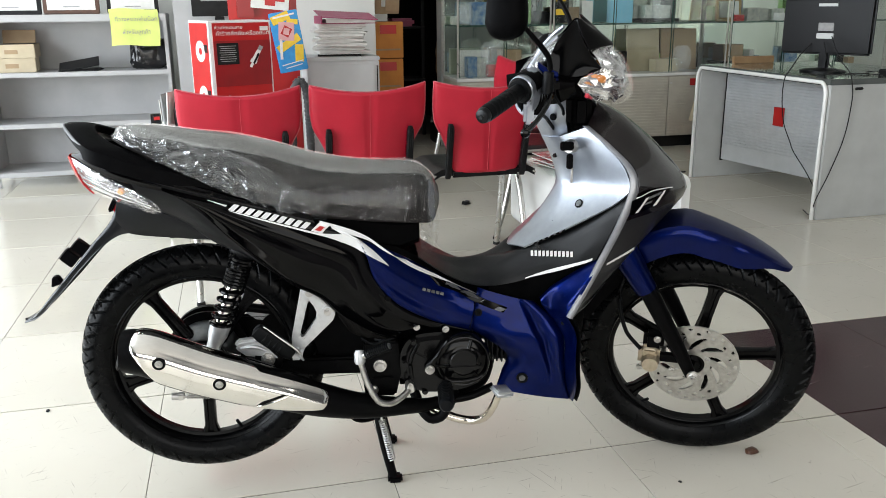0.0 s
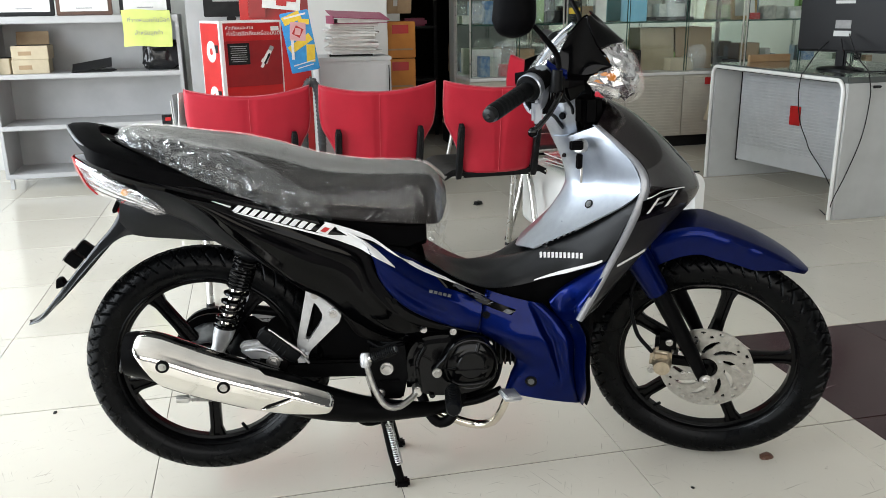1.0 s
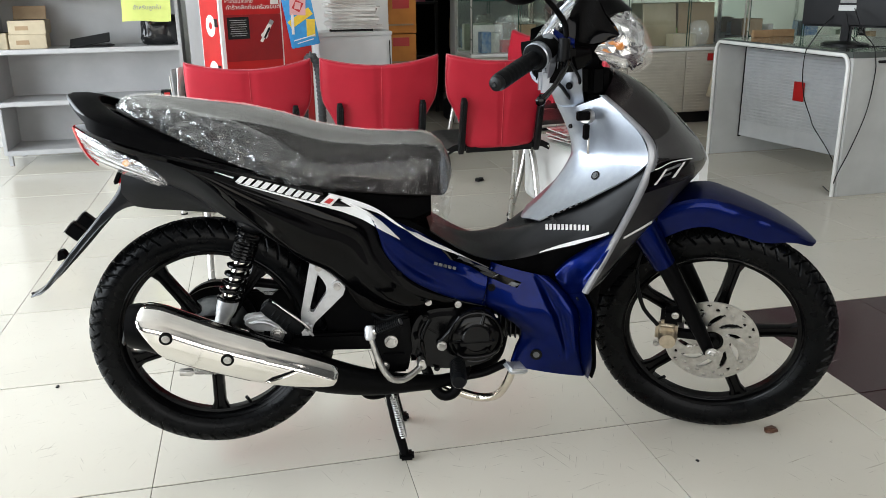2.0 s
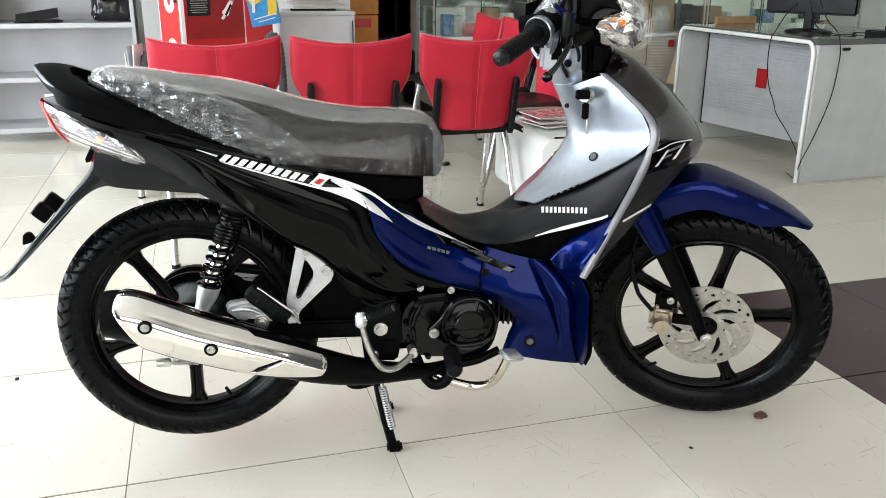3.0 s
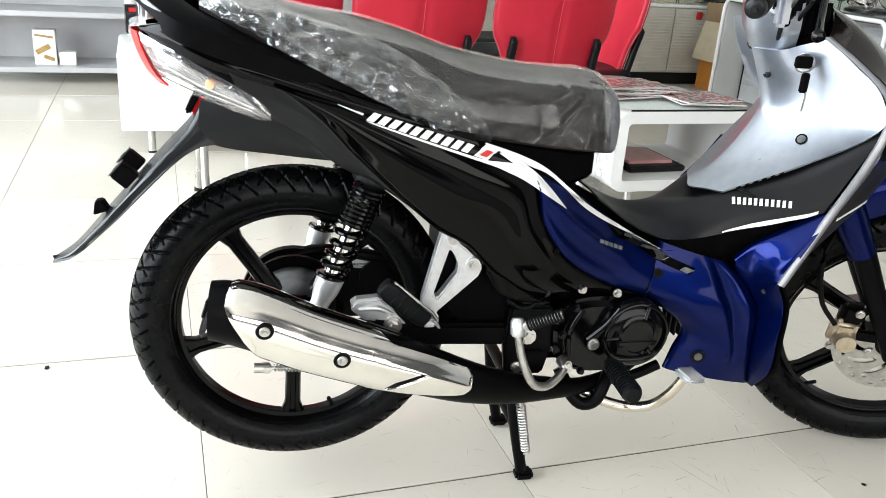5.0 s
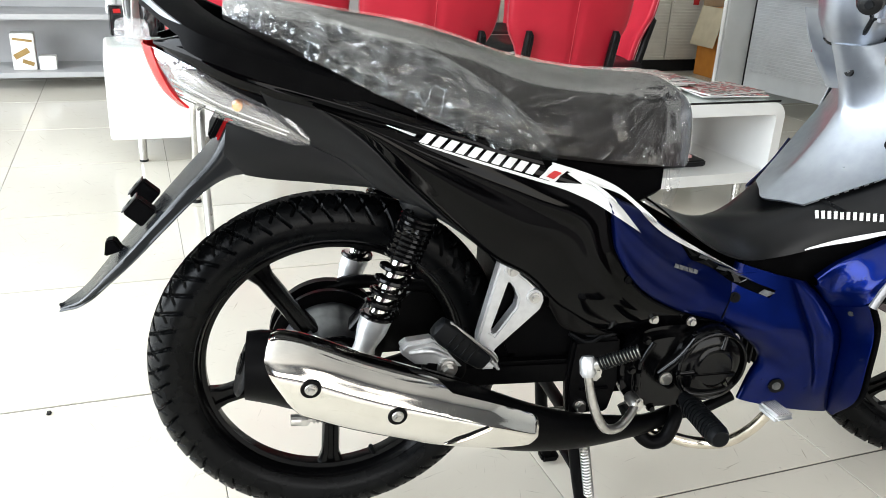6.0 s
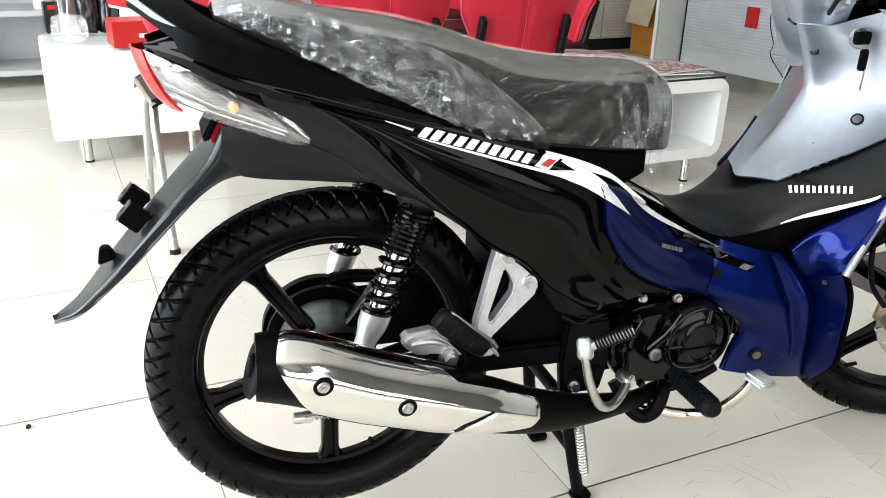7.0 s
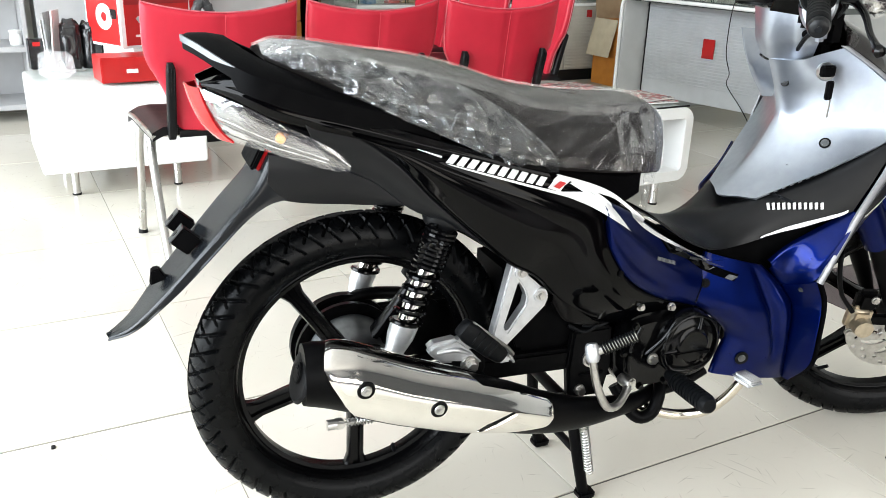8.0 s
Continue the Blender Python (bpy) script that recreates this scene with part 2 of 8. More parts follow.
WHEEL_BLACK = material("black_wheel_paint", (0.0008, 0.0008, 0.001), 0.2, 0, (0.0012, 0.0012, 0.0014), 60, 0.1, 900, spec=0.14)
FIN_GREY = material("dark_cast_fins", (0.010, 0.010, 0.011), 0.3, 0.3, (0.006, 0.006, 0.007), 60, 0.1, 500, spec=0.3)
ENGINE_BLACK = material("black_engine_enamel", (0.0009, 0.0009, 0.0011), 0.09, 0, (0.0014, 0.0014, 0.0016), 60, 0.1, 500, spec=0.20)
HUB_METAL = material("dark_cast_hub", (0.14, 0.145, 0.15), 0.3, 0.9, (0.10, 0.105, 0.11), 60, 0.15, 700)
SATIN_BLACK = material("satin_black_steel", (0.0012, 0.0012, 0.0014), 0.38, 0, (0.002, 0.002, 0.0023), 60, 0.15, 900, spec=0.06)
SEAT_VINYL = material("black_seat_vinyl", (0.0070, 0.0062, 0.0060), 0.5, 0, (0.0095, 0.0082, 0.0078), 14, 0.4, 900, spec=0.1)
DECAL_WHITE = material("white_decal_film", (0.75, 0.75, 0.74), 0.3, 0, (0.68, 0.68, 0.68), 40)
DECAL_RED = material("red_decal_film", (0.45, 0.02, 0.02), 0.3, 0, (0.38, 0.02, 0.02), 40)
DECAL_SILVER = material("silver_grey_decal_film", (0.16, 0.165, 0.17), 0.4, 0.0, (0.05, 0.052, 0.056), 90, spec=0.2)
LENS_CLEAR = glass("clear_lamp_lens", (0.85, 0.84, 0.85), 0.95, 0.03, 0.2, 40, 0.02, 0.10)
TAIL_BACK = material("tail_lamp_reflector", (0.62, 0.61, 0.62), 0.22, 1.0, (0.16, 0.15, 0.155), 34, 0.5, 60)
LENS_RED = material("red_lamp_lens", (0.50, 0.006, 0.008), 0.16, 0, (0.36, 0.004, 0.006), 60, coat=0.1, spec=0.25)
LENS_AMBER = material("amber_bulb", (0.7, 0.24, 0.03), 0.15, 0, (0.6, 0.2, 0.03), 60, coat=0.5)
REFLECTOR = material("lamp_reflector", (0.72, 0.73, 0.74), 0.12, 1.0, (0.30, 0.30, 0.30), 40, 1.0, 45)
def film_material(name, layers, veil, relief, facet, shine, rough, glint, fan=None, tint=(0.74, 0.71, 0.68), start=None):
    """Clear wrap: lets most light straight through, shines on its folds, and is whitish where it doubles; bright
    streaks along creases are painted as white lines.
    layers: (scale, stretch, turn, width, share) of each set of crease lines."""
    mat = bpy.data.materials.new(name)
    mat.use_nodes = True
    t = mat.node_tree
    link = t.links.new
    t.nodes.remove(t.nodes["Principled BSDF"])

    def node(kind, **values):
        n = t.nodes.new(kind)
        for k, v in values.items():
            n.inputs[k.replace("_", " ")].default_value = v
        return n

    def maths(how, a, b_):
        n = t.nodes.new("ShaderNodeMath")
        n.operation = how
        for socket, v in zip(n.inputs, (a, b_)):
            if isinstance(v, float):
                socket.default_value = v
            elif v is not None:
                link(v, socket)
        return n.outputs[0]

    where = node("ShaderNodeTexCoord")
    spread = where.outputs["Object"]
    if fan:
        # creases run out from one gathered point: angle and distance round it take the place of x and z
        apart, again = node("ShaderNodeSeparateXYZ"), node("ShaderNodeCombineXYZ")
        link(where.outputs["Object"], apart.inputs[0])
        dx, dz = maths("SUBTRACT", apart.outputs[0], fan[0]), maths("SUBTRACT", apart.outputs[2], fan[1])
        link(maths("ARCTAN2", dz, dx), again.inputs[0])
        link(apart.outputs[1], again.inputs[1])
        link(maths("SQRT", maths("ADD", maths("MULTIPLY", dx, dx), maths("MULTIPLY", dz, dz)), None), again.inputs[2])
        spread = again.outputs[0]
    soft = node("ShaderNodeTexNoise", Scale=7.0, Detail=3.0)
    link(where.outputs["Object"], soft.inputs["Vector"])
    # white diffuse lines paint in the highlights that the folds would catch
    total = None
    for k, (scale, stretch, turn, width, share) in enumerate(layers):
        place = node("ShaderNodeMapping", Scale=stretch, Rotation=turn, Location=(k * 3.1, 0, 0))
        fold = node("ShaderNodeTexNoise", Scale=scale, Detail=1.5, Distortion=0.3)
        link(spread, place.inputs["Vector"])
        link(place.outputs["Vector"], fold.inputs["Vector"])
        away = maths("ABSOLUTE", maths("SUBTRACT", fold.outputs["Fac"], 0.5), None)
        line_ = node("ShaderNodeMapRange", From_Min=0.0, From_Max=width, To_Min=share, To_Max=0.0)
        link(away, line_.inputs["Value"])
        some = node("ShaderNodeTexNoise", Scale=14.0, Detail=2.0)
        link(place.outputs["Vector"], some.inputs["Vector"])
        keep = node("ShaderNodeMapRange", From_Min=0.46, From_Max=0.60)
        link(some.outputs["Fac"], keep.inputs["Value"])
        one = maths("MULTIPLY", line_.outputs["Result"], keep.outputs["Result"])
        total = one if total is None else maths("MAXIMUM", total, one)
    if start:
        # the painted crease streaks come in gradually along the seat
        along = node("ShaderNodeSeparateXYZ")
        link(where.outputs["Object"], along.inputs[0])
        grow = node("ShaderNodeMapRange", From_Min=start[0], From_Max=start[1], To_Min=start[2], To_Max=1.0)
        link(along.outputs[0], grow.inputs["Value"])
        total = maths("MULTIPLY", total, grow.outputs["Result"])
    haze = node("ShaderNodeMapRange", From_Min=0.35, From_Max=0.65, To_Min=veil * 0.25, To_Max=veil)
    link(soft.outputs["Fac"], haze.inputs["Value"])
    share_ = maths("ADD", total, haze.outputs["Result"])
    facets = node("ShaderNodeTexVoronoi", Scale=facet)
    link(where.outputs["Object"], facets.inputs["Vector"])
    height = maths("ADD", facets.outputs["Distance"], maths("MULTIPLY", total, 1.5))
    bump = node("ShaderNodeBump", Strength=1.0, Distance=relief)
    link(height, bump.inputs["Height"])
    clear = node("ShaderNodeBsdfTransparent", Color=(0.93, 0.93, 0.93, 1))
    gloss = node("ShaderNodeBsdfGlossy", Color=(shine, shine, shine, 1), Roughness=rough)
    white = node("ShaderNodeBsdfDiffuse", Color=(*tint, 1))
    edge = node("ShaderNodeFresnel", IOR=1.42)
    link(maths("ADD", maths("MULTIPLY", edge.outputs[0], glint), shine), gloss.inputs["Color"])
    link(bump.outputs["Normal"], gloss.inputs["Normal"])
    sheet, mix = t.nodes.new("ShaderNodeAddShader"), t.nodes.new("ShaderNodeMixShader")
    link(clear.outputs[0], sheet.inputs[0])
    link(gloss.outputs[0], sheet.inputs[1])
    link(share_, mix.inputs[0])
    link(sheet.outputs[0], mix.inputs[1])
    link(white.outputs[0], mix.inputs[2])
    link(mix.outputs[0], t.nodes["Material Output"].inputs["Surface"])
    return mat


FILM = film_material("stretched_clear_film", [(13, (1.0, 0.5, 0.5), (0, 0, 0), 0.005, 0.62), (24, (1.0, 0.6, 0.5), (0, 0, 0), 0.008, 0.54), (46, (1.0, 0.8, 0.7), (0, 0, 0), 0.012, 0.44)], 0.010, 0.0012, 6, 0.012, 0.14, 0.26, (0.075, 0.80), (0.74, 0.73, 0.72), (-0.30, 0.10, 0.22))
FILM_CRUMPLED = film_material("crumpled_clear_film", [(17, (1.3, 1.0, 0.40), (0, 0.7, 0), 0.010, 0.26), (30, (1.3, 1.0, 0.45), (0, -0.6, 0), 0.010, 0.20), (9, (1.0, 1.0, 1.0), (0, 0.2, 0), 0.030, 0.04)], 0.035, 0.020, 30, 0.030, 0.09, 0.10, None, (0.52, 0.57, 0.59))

# ---------- motorcycle ----------
bike = thing("motorcycle", "black and blue underbone motorcycle with plastic-wrapped seat on its centre stand", "motorcycle", pose(0.467, 0, 0))
BASE = pose(-0.467, 0, 0)


def bp(name, bm, material, parent=None, label="", smooth=40):
    """A part of the motorcycle; its mesh is made in the scene's axes."""
    bm.transform(BASE)
    return part(name, bm, material, parent or bike, label, smooth)


REAR = Vector((0.027, -0.010, 0.3245))
FRONT_R, REAR_R = 0.288, 0.2845
FRONT = Vector((1.232, 0, FRONT_R))

# the steering is turned to the right about its raked axis
STEER_ANGLE = -24
RAKE = radians(26.5)
axis_dir = Vector((-math.sin(RAKE), 0, math.cos(RAKE)))
axis_foot = Vector((FRONT.x + 0.076, 0, 0))
STEER = Matrix.Translation(axis_foot) @ Matrix.Rotation(radians(STEER_ANGLE), 4, axis_dir) @ Matrix.Translation(-axis_foot)
axle_side = (STEER.to_3x3() @ Vector((0, 1, 0)))
lean = math.asin(axle_side.z)
STEER = Matrix.Translation((0, 0, -((STEER @ FRONT).z - ((FRONT_R - 0.035) * math.cos(lean) + 0.035)))) @ STEER


WHEEL = Matrix.Translation((0.006, -0.04, 0)) @ STEER


def fp(name, bm, material, parent=None, label="", smooth=40):
    """A part of the front wheel and fork."""
    bm.transform(WHEEL)
    return bp(name, bm, material, parent, label, smooth)


def sp(name, bm, material, parent=None, label="", smooth=40):
    """A part that turns with the handlebar."""
    bm.transform(STEER)
    return bp(name, bm, material, parent, label, smooth)


def tyre_mesh(radius, width, seg=880, groove=0.008):
    """A tyre with a curved tread and slanting grooves cut into it."""
    rim = 0.2165
    side = [(rim - 0.004, -width * 0.30), (rim + 0.006, -width * 0.42), (rim + (radius - rim) * 0.26, -width * 0.49)]
    across = 47
    mid = across // 2
    tread = [(radius - (width * 0.5) * (1 - math.cos(a)) * 1.08, width * 0.5 * math.sin(a)) for a in (radians(-84 + 168 * k / (across - 1)) for k in range(across))]
    profile = side + tread + [(r, -h) for r, h in reversed(side)]
    first = len(side)
    bm = bmesh.new()
    rows = []
    for k in range(seg):
        a = 2 * math.pi * k / seg
        row = []
        for i, (r, h) in enumerate(profile):
            if first <= i < first + across:
                c = (i - first - mid) / mid
                half = 0.5 if c > 0 else 0
                turn = k / seg * 52
                cut = (turn + 1.1 * abs(c) ** 1.3 + half) % 1 < 0.15 and 0.08 < abs(c) < 0.93
                cut = cut or ((turn - 1.3 * abs(c) + half) % 1 < 0.12 and 0.08 < abs(c) < 0.66)
                cut = cut or abs(abs(c) - 0.07) < 0.03
                r = r - (groove if cut else 0) * (1 - 0.5 * abs(c))
                h = h * (1 - (0.10 * abs(c) if cut else 0))
            row.append(Vector((r * math.cos(a), h, r * math.sin(a))))
        rows.append(row)
    grid(bm, rows, close_u=True)
    return bm


def rim_mesh(width, seg=96):
    """A cast rim: drop centre between two rounded lips."""
    w = width / 2
    return lathe([(0.2185, -w), (0.214, -w - 0.002), (0.2095, -w + 0.002), (0.206, -w + 0.010), (0.2045, -0.012), (0.1975, -0.010), (0.1965, 0), (0.1975, 0.010), (0.2045, 0.012), (0.206, w - 0.010), (0.2095, w - 0.002), (0.214, w + 0.002), (0.2185, w)], seg, closed=True)


def spoke_mesh(angle):
    """One cast spoke with a hollow back, flared where it meets the rim."""
    m = Matrix.Rotation(-radians(angle), 4, "Y")
    rows = []
    for r, half, deep in ((0.03, 0.022, 0.022), (0.07, 0.0165, 0.017), (0.12, 0.014, 0.0135), (0.178, 0.0145, 0.011), (0.194, 0.020, 0.010), (0.202, 0.028, 0.009)):
        rows.append([m @ Vector((r, y * deep, x * half)) for x, y in ((1, 0.55), (0.8, 1), (0.35, 1), (0.25, 0.55), (-0.25, 0.55), (-0.35, 1), (-0.8, 1), (-1, 0.55), (-1, -0.55), (-0.8, -1), (-0.35, -1), (-0.25, -0.5), (0.25, -0.5), (0.35, -1), (0.8, -1), (1, -0.55))])
    bm = bmesh.new()
    vs = grid(bm, rows, close_v=True)
    bm.faces.new(vs[0]), bm.faces.new(vs[-1])
    return bm


def at(place, bm):
    bmesh.ops.translate(bm, vec=place, verts=bm.verts)
    return bm


# rear wheel
rear_wheel = bp("rear_wheel", at(REAR, rim_mesh(0.052)), WHEEL_BLACK, label="black cast five-spoke rear wheel", smooth=30)
for k in range(5):
    bp("spoke", at(REAR, spoke_mesh(53 + 72 * k)), WHEEL_BLACK, rear_wheel, smooth=30)
bp("tyre", at(REAR, tyre_mesh(REAR_R, 0.080)), RUBBER, rear_wheel, "new black tyre with slanting tread grooves", 24)
bp("hub", lathe([(0, -0.062), (0.022, -0.062), (0.024, -0.05), (0.05, -0.046), (0.058, -0.035), (0.066, -0.01), (0.074, 0.02), (0.078, 0.045), (0.0, 0.05)], 64, Matrix.Translation(REAR)), HUB_METAL, rear_wheel, "dark cast wheel hub")
bp("brake_drum", lathe([(0, -0.072), (0.02, -0.072), (0.03, -0.066), (0.055, -0.063), (0.062, -0.056), (0.064, -0.046), (0.0, -0.045)], 48, Matrix.Translation(REAR)), ENGINE_BLACK, rear_wheel, "black drum brake cover")
bp("valve", rod(REAR + V(0.071, -0.006, -0.188), REAR + V(0.063, -0.02, -0.164), 0.0045, 0.004), RUBBER_SOFT, rear_wheel, "tyre valve with cap")
bp("sprocket_cover", lathe([(0.0, 0.075), (0.085, 0.075), (0.094, 0.066), (0.096, 0.052), (0.0, 0.052)], 48, Matrix.Translation(REAR)), SATIN_BLACK, rear_wheel)
bm = sweep([REAR + V(-0.085, 0.10, 0), REAR + V(0.02, 0.10, 0.085), REAR + V(0.2, 0.10, 0.07), REAR + V(0.44, 0.10, 0.07)], 0.012, 10, n=16)
sweep([REAR + V(-0.085, 0.10, 0), REAR + V(0.02, 0.10, -0.085), REAR + V(0.2, 0.10, -0.055), REAR + V(0.44, 0.10, -0.03)], 0.012, 10, n=16, bm=bm)
box((0.5, 0.012, 0.12), REAR + V(0.19, 0.10, 0.008), 0.005, bm=bm)
lathe([(0, -0.008), (0.096, -0.008), (0.096, 0.008), (0, 0.008)], 40, Matrix.Translation(REAR + V(0, 0.1, 0)), bm)
bp("chain_case", bm, SATIN_BLACK, label="black chain case")

# front wheel, turned with the steering
front_wheel = fp("front_wheel", at(FRONT, rim_mesh(0.046)), WHEEL_BLACK, label="black cast five-spoke front wheel", smooth=30)
for k in range(5):
    fp("spoke", at(FRONT, spoke_mesh(80 + 72 * k)), WHEEL_BLACK, front_wheel, smooth=30)
fp("tyre", at(FRONT, tyre_mesh(FRONT_R, 0.072)), RUBBER, front_wheel, "new black tyre with slanting tread grooves", 24)
fp("hub", lathe([(0, -0.058), (0.016, -0.058), (0.02, -0.05), (0.032, -0.042), (0.034, 0.0), (0.034, 0.042), (0.018, 0.055), (0, 0.055)], 48, Matrix.Translation(FRONT)), WHEEL_BLACK, front_wheel)
fp("valve", rod(FRONT + V(-0.110, -0.006, -0.165), FRONT + V(-0.097, -0.018, -0.147), 0.0045, 0.004), RUBBER_SOFT, front_wheel)


def disc_mesh():
    """A steel brake disc with curved slots and two rings of drilled holes."""
    bm = bmesh.new()
    seg, rings = 180, 40
    r0, r1 = 0.028, 0.110
    holes = [(0.100 - 0.011 * (k % 2), radians(360 * k / 30 + 3)) for k in range(30)]
    vs = []
    for i in range(rings + 1):
        r = r0 + (r1 - r0) * i / rings
        vs.append([bm.verts.new((r * math.cos(2 * math.pi * k / seg), 0, r * math.sin(2 * math.pi * k / seg))) for k in range(seg)])
    for i in range(rings):
        r = r0 + (r1 - r0) * (i + 0.5) / rings
        for k in range(seg):
            a = 2 * math.pi * (k + 0.5) / seg
            p = Vector((r * math.cos(a), r * math.sin(a)))
            gone = any((p - Vector((h * math.cos(b), h * math.sin(b)))).length < 0.0046 for h, b in holes)
            twist = (a + (r - 0.06) * 14) % (2 * math.pi / 10) - math.pi / 10
            gone = gone or (0.043 < r < 0.082 and abs(twist) * r < 0.0085 - abs(r - 0.062) * 0.22)
            if not gone:
                k2 = (k + 1) % seg
                bm.faces.new((vs[i][k], vs[i + 1][k], vs[i + 1][k2], vs[i][k2]))
    for v in [v for v in bm.verts if not v.link_faces]:
        bm.verts.remove(v)
    made = bmesh.ops.extrude_face_region(bm, geom=bm.faces[:])
    bmesh.ops.translate(bm, vec=(0, 0.004, 0), verts=[g for g in made["geom"] if isinstance(g, bmesh.types.BMVert)])
    return bm


fp("disc_carrier", lathe([(0.020, -0.003), (0.046, -0.003), (0.046, 0.004), (0.020, 0.004)], 40, Matrix.Translation(FRONT + V(0, -0.046, 0)), closed=True), WHEEL_BLACK, front_wheel, "black disc carrier")
disc = fp("brake_disc", at(FRONT + V(0, -0.052, 0), disc_mesh()), STEEL, front_wheel, "drilled steel brake disc")
for k in range(4):
    a = radians(30 + 90 * k)
    fp("disc_bolt", bolt(FRONT + V(0.038 * math.cos(a), -0.052, 0.038 * math.sin(a)), (0, -1, 0), 0.0055, 0.006), STEEL, front_wheel)


def fork_leg(y):
    low = FRONT + V(0, y, 0)
    d = axis_dir
    off = Vector((-0.028, 0, 0))
    a, b = low + V(-0.004, 0, -0.012), low + d * 0.30 + off * 0.8
    bm = sweep([a, a + d * 0.03, a + d * 0.06, b], [0.014, 0.019, 0.0215, 0.0225], 20, n=14)
    return bm


for y in (-0.082, 0.082):
    leg = fp("fork_leg", fork_leg(y), SATIN_BLACK, label="satin black front fork tube")
    fp("fork_cover", sweep([FRONT + V(-0.023, y, 0) + axis_dir * 0.24, FRONT + V(-0.03, y, 0) + axis_dir * 0.30, FRONT + V(-0.04, y * 0.95, 0) + axis_dir * 0.38], [0.026, 0.031, 0.033], 20, n=8), BLUE, leg, "blue fork cover")
    fp("stanchion", rod(FRONT + V(-0.03, y * 0.9, 0) + axis_dir * 0.3, FRONT + V(-0.038, y * 0.9, 0) + axis_dir * 0.43, 0.014), SATIN_BLACK, leg)
bm = bolt(FRONT + V(0, -0.103, 0), (0, -1, 0), 0.011, 0.012)
rod(FRONT + V(0, -0.11, 0), FRONT + V(0, -0.124, 0), 0.0065, bm=bm)
fp("axle_nut", bm, STEEL, label="plated axle nut")
caliper = fp("brake_caliper", box((0.052, 0.036, 0.062), FRONT + V(-0.108, -0.074, 0.03), 0.012, seg=3), BRASS, label="gold-coloured brake caliper")
fp("piston_housing", sweep([FRONT + V(-0.104, -0.085, 0.02), FRONT + V(-0.104, -0.108, 0.02)], [0.023, 0.019], 24), BRASS, caliper)
bm = box((0.05, 0.03, 0.05), FRONT + V(-0.1, -0.07, 0.072), 0.01)
box((0.075, 0.012, 0.028), FRONT + V(-0.065, -0.07, 0.025), 0.005, bm=bm)
fp("caliper_bracket", bm, SATIN_BLACK, caliper)
for place in ((-0.092, -0.086, 0.083), (-0.05, -0.082, -0.004), (-0.128, -0.092, 0.004)):
    fp("caliper_bolt", bolt(FRONT + Vector(place), (0, -1, 0), 0.0065, 0.008), STEEL, caliper)
fp("brake_hose", sweep([FRONT + V(-0.13, -0.085, 0.05), FRONT + V(-0.17, -0.085, 0.1), FRONT + V(-0.19, -0.075, 0.2), FRONT + V(-0.16, -0.06, 0.32), FRONT + V(-0.17, -0.05, 0.45)], 0.005, 10, n=24), RUBBER_SOFT, caliper)


def fender_mesh(first, last):
    """The front mudguard: an arched channel that ends in a pointed tip."""
    rows = []
    stations = [(160, 0.330, 0.050), (150, 0.335, 0.054), (130, 0.355, 0.058), (115, 0.375, 0.060), (99, 0.382, 0.060), (91, 0.367, 0.059), (84, 0.3545, 0.057), (76, 0.345, 0.053), (68, 0.339, 0.046), (61, 0.336, 0.036), (56.5, 0.335, 0.023), (54.2, 0.334, 0.010)]
    pts = curve([Vector(s) for s in stations], 44)
    for a, r, w in pts:
        if not last - 2.5 <= a <= first:
            continue
        row = []
        drop = float(np.interp(a, (54, 57, 62, 66, 70, 76, 84, 92, 110, 135, 160), (0.003, 0.005, 0.010, 0.020, 0.034, 0.046, 0.049, 0.056, 0.058, 0.058, 0.040)))
        for k in range(19):
            s = -1 + 2 * k / 18
            prof = math.copysign(min(abs(s) / 0.66, 1) * (1 + 0.05 * max(abs(s) - 0.66, 0) / 0.34), s)
            down = drop * (max(abs(s) - 0.58, 0) / 0.42) ** 1.15 + 0.010 * s * s
            rr = r - down
            row.append(FRONT + V(rr * math.cos(radians(a)), w * prof, rr * math.sin(radians(a))))
        rows.append(row)
    return shell(rows, -0.003)


fender = fp("front_fender", fender_mesh(121, 0), BLUE, label="glossy blue front mudguard")
fp("inner_flap", fender_mesh(180, 121), BLACK_PLASTIC, fender, "black plastic flap behind the fork")

# inner frame and tail core
def core_mesh(stations):
    rows = []
    for x, low, high, half in stations:
        rows.append([V(x, y * half, low + (high - low) * z) for y, z in ((-0.7, 0), (-1, 0.2), (-1, 0.75), (-0.75, 0.97), (0, 1), (0.75, 0.97), (1, 0.75), (1, 0.2), (0.7, 0), (0, -0.02))])
    bm = bmesh.new()
    vs = grid(bm, rows, close_v=True)
    bm.faces.new(vs[0]), bm.faces.new(vs[-1])
    return bm


bp("inner_body", core_mesh([(-0.17, 0.775, 0.822, 0.05), (-0.08, 0.70, 0.79, 0.085), (0.05, 0.655, 0.755, 0.10), (0.2, 0.57, 0.715, 0.10), (0.32, 0.49, 0.68, 0.088), (0.45, 0.415, 0.625, 0.085), (0.55, 0.41, 0.57, 0.085), (0.66, 0.42, 0.51, 0.075), (0.74, 0.40, 0.47, 0.06)]), BLACK_PLASTIC)

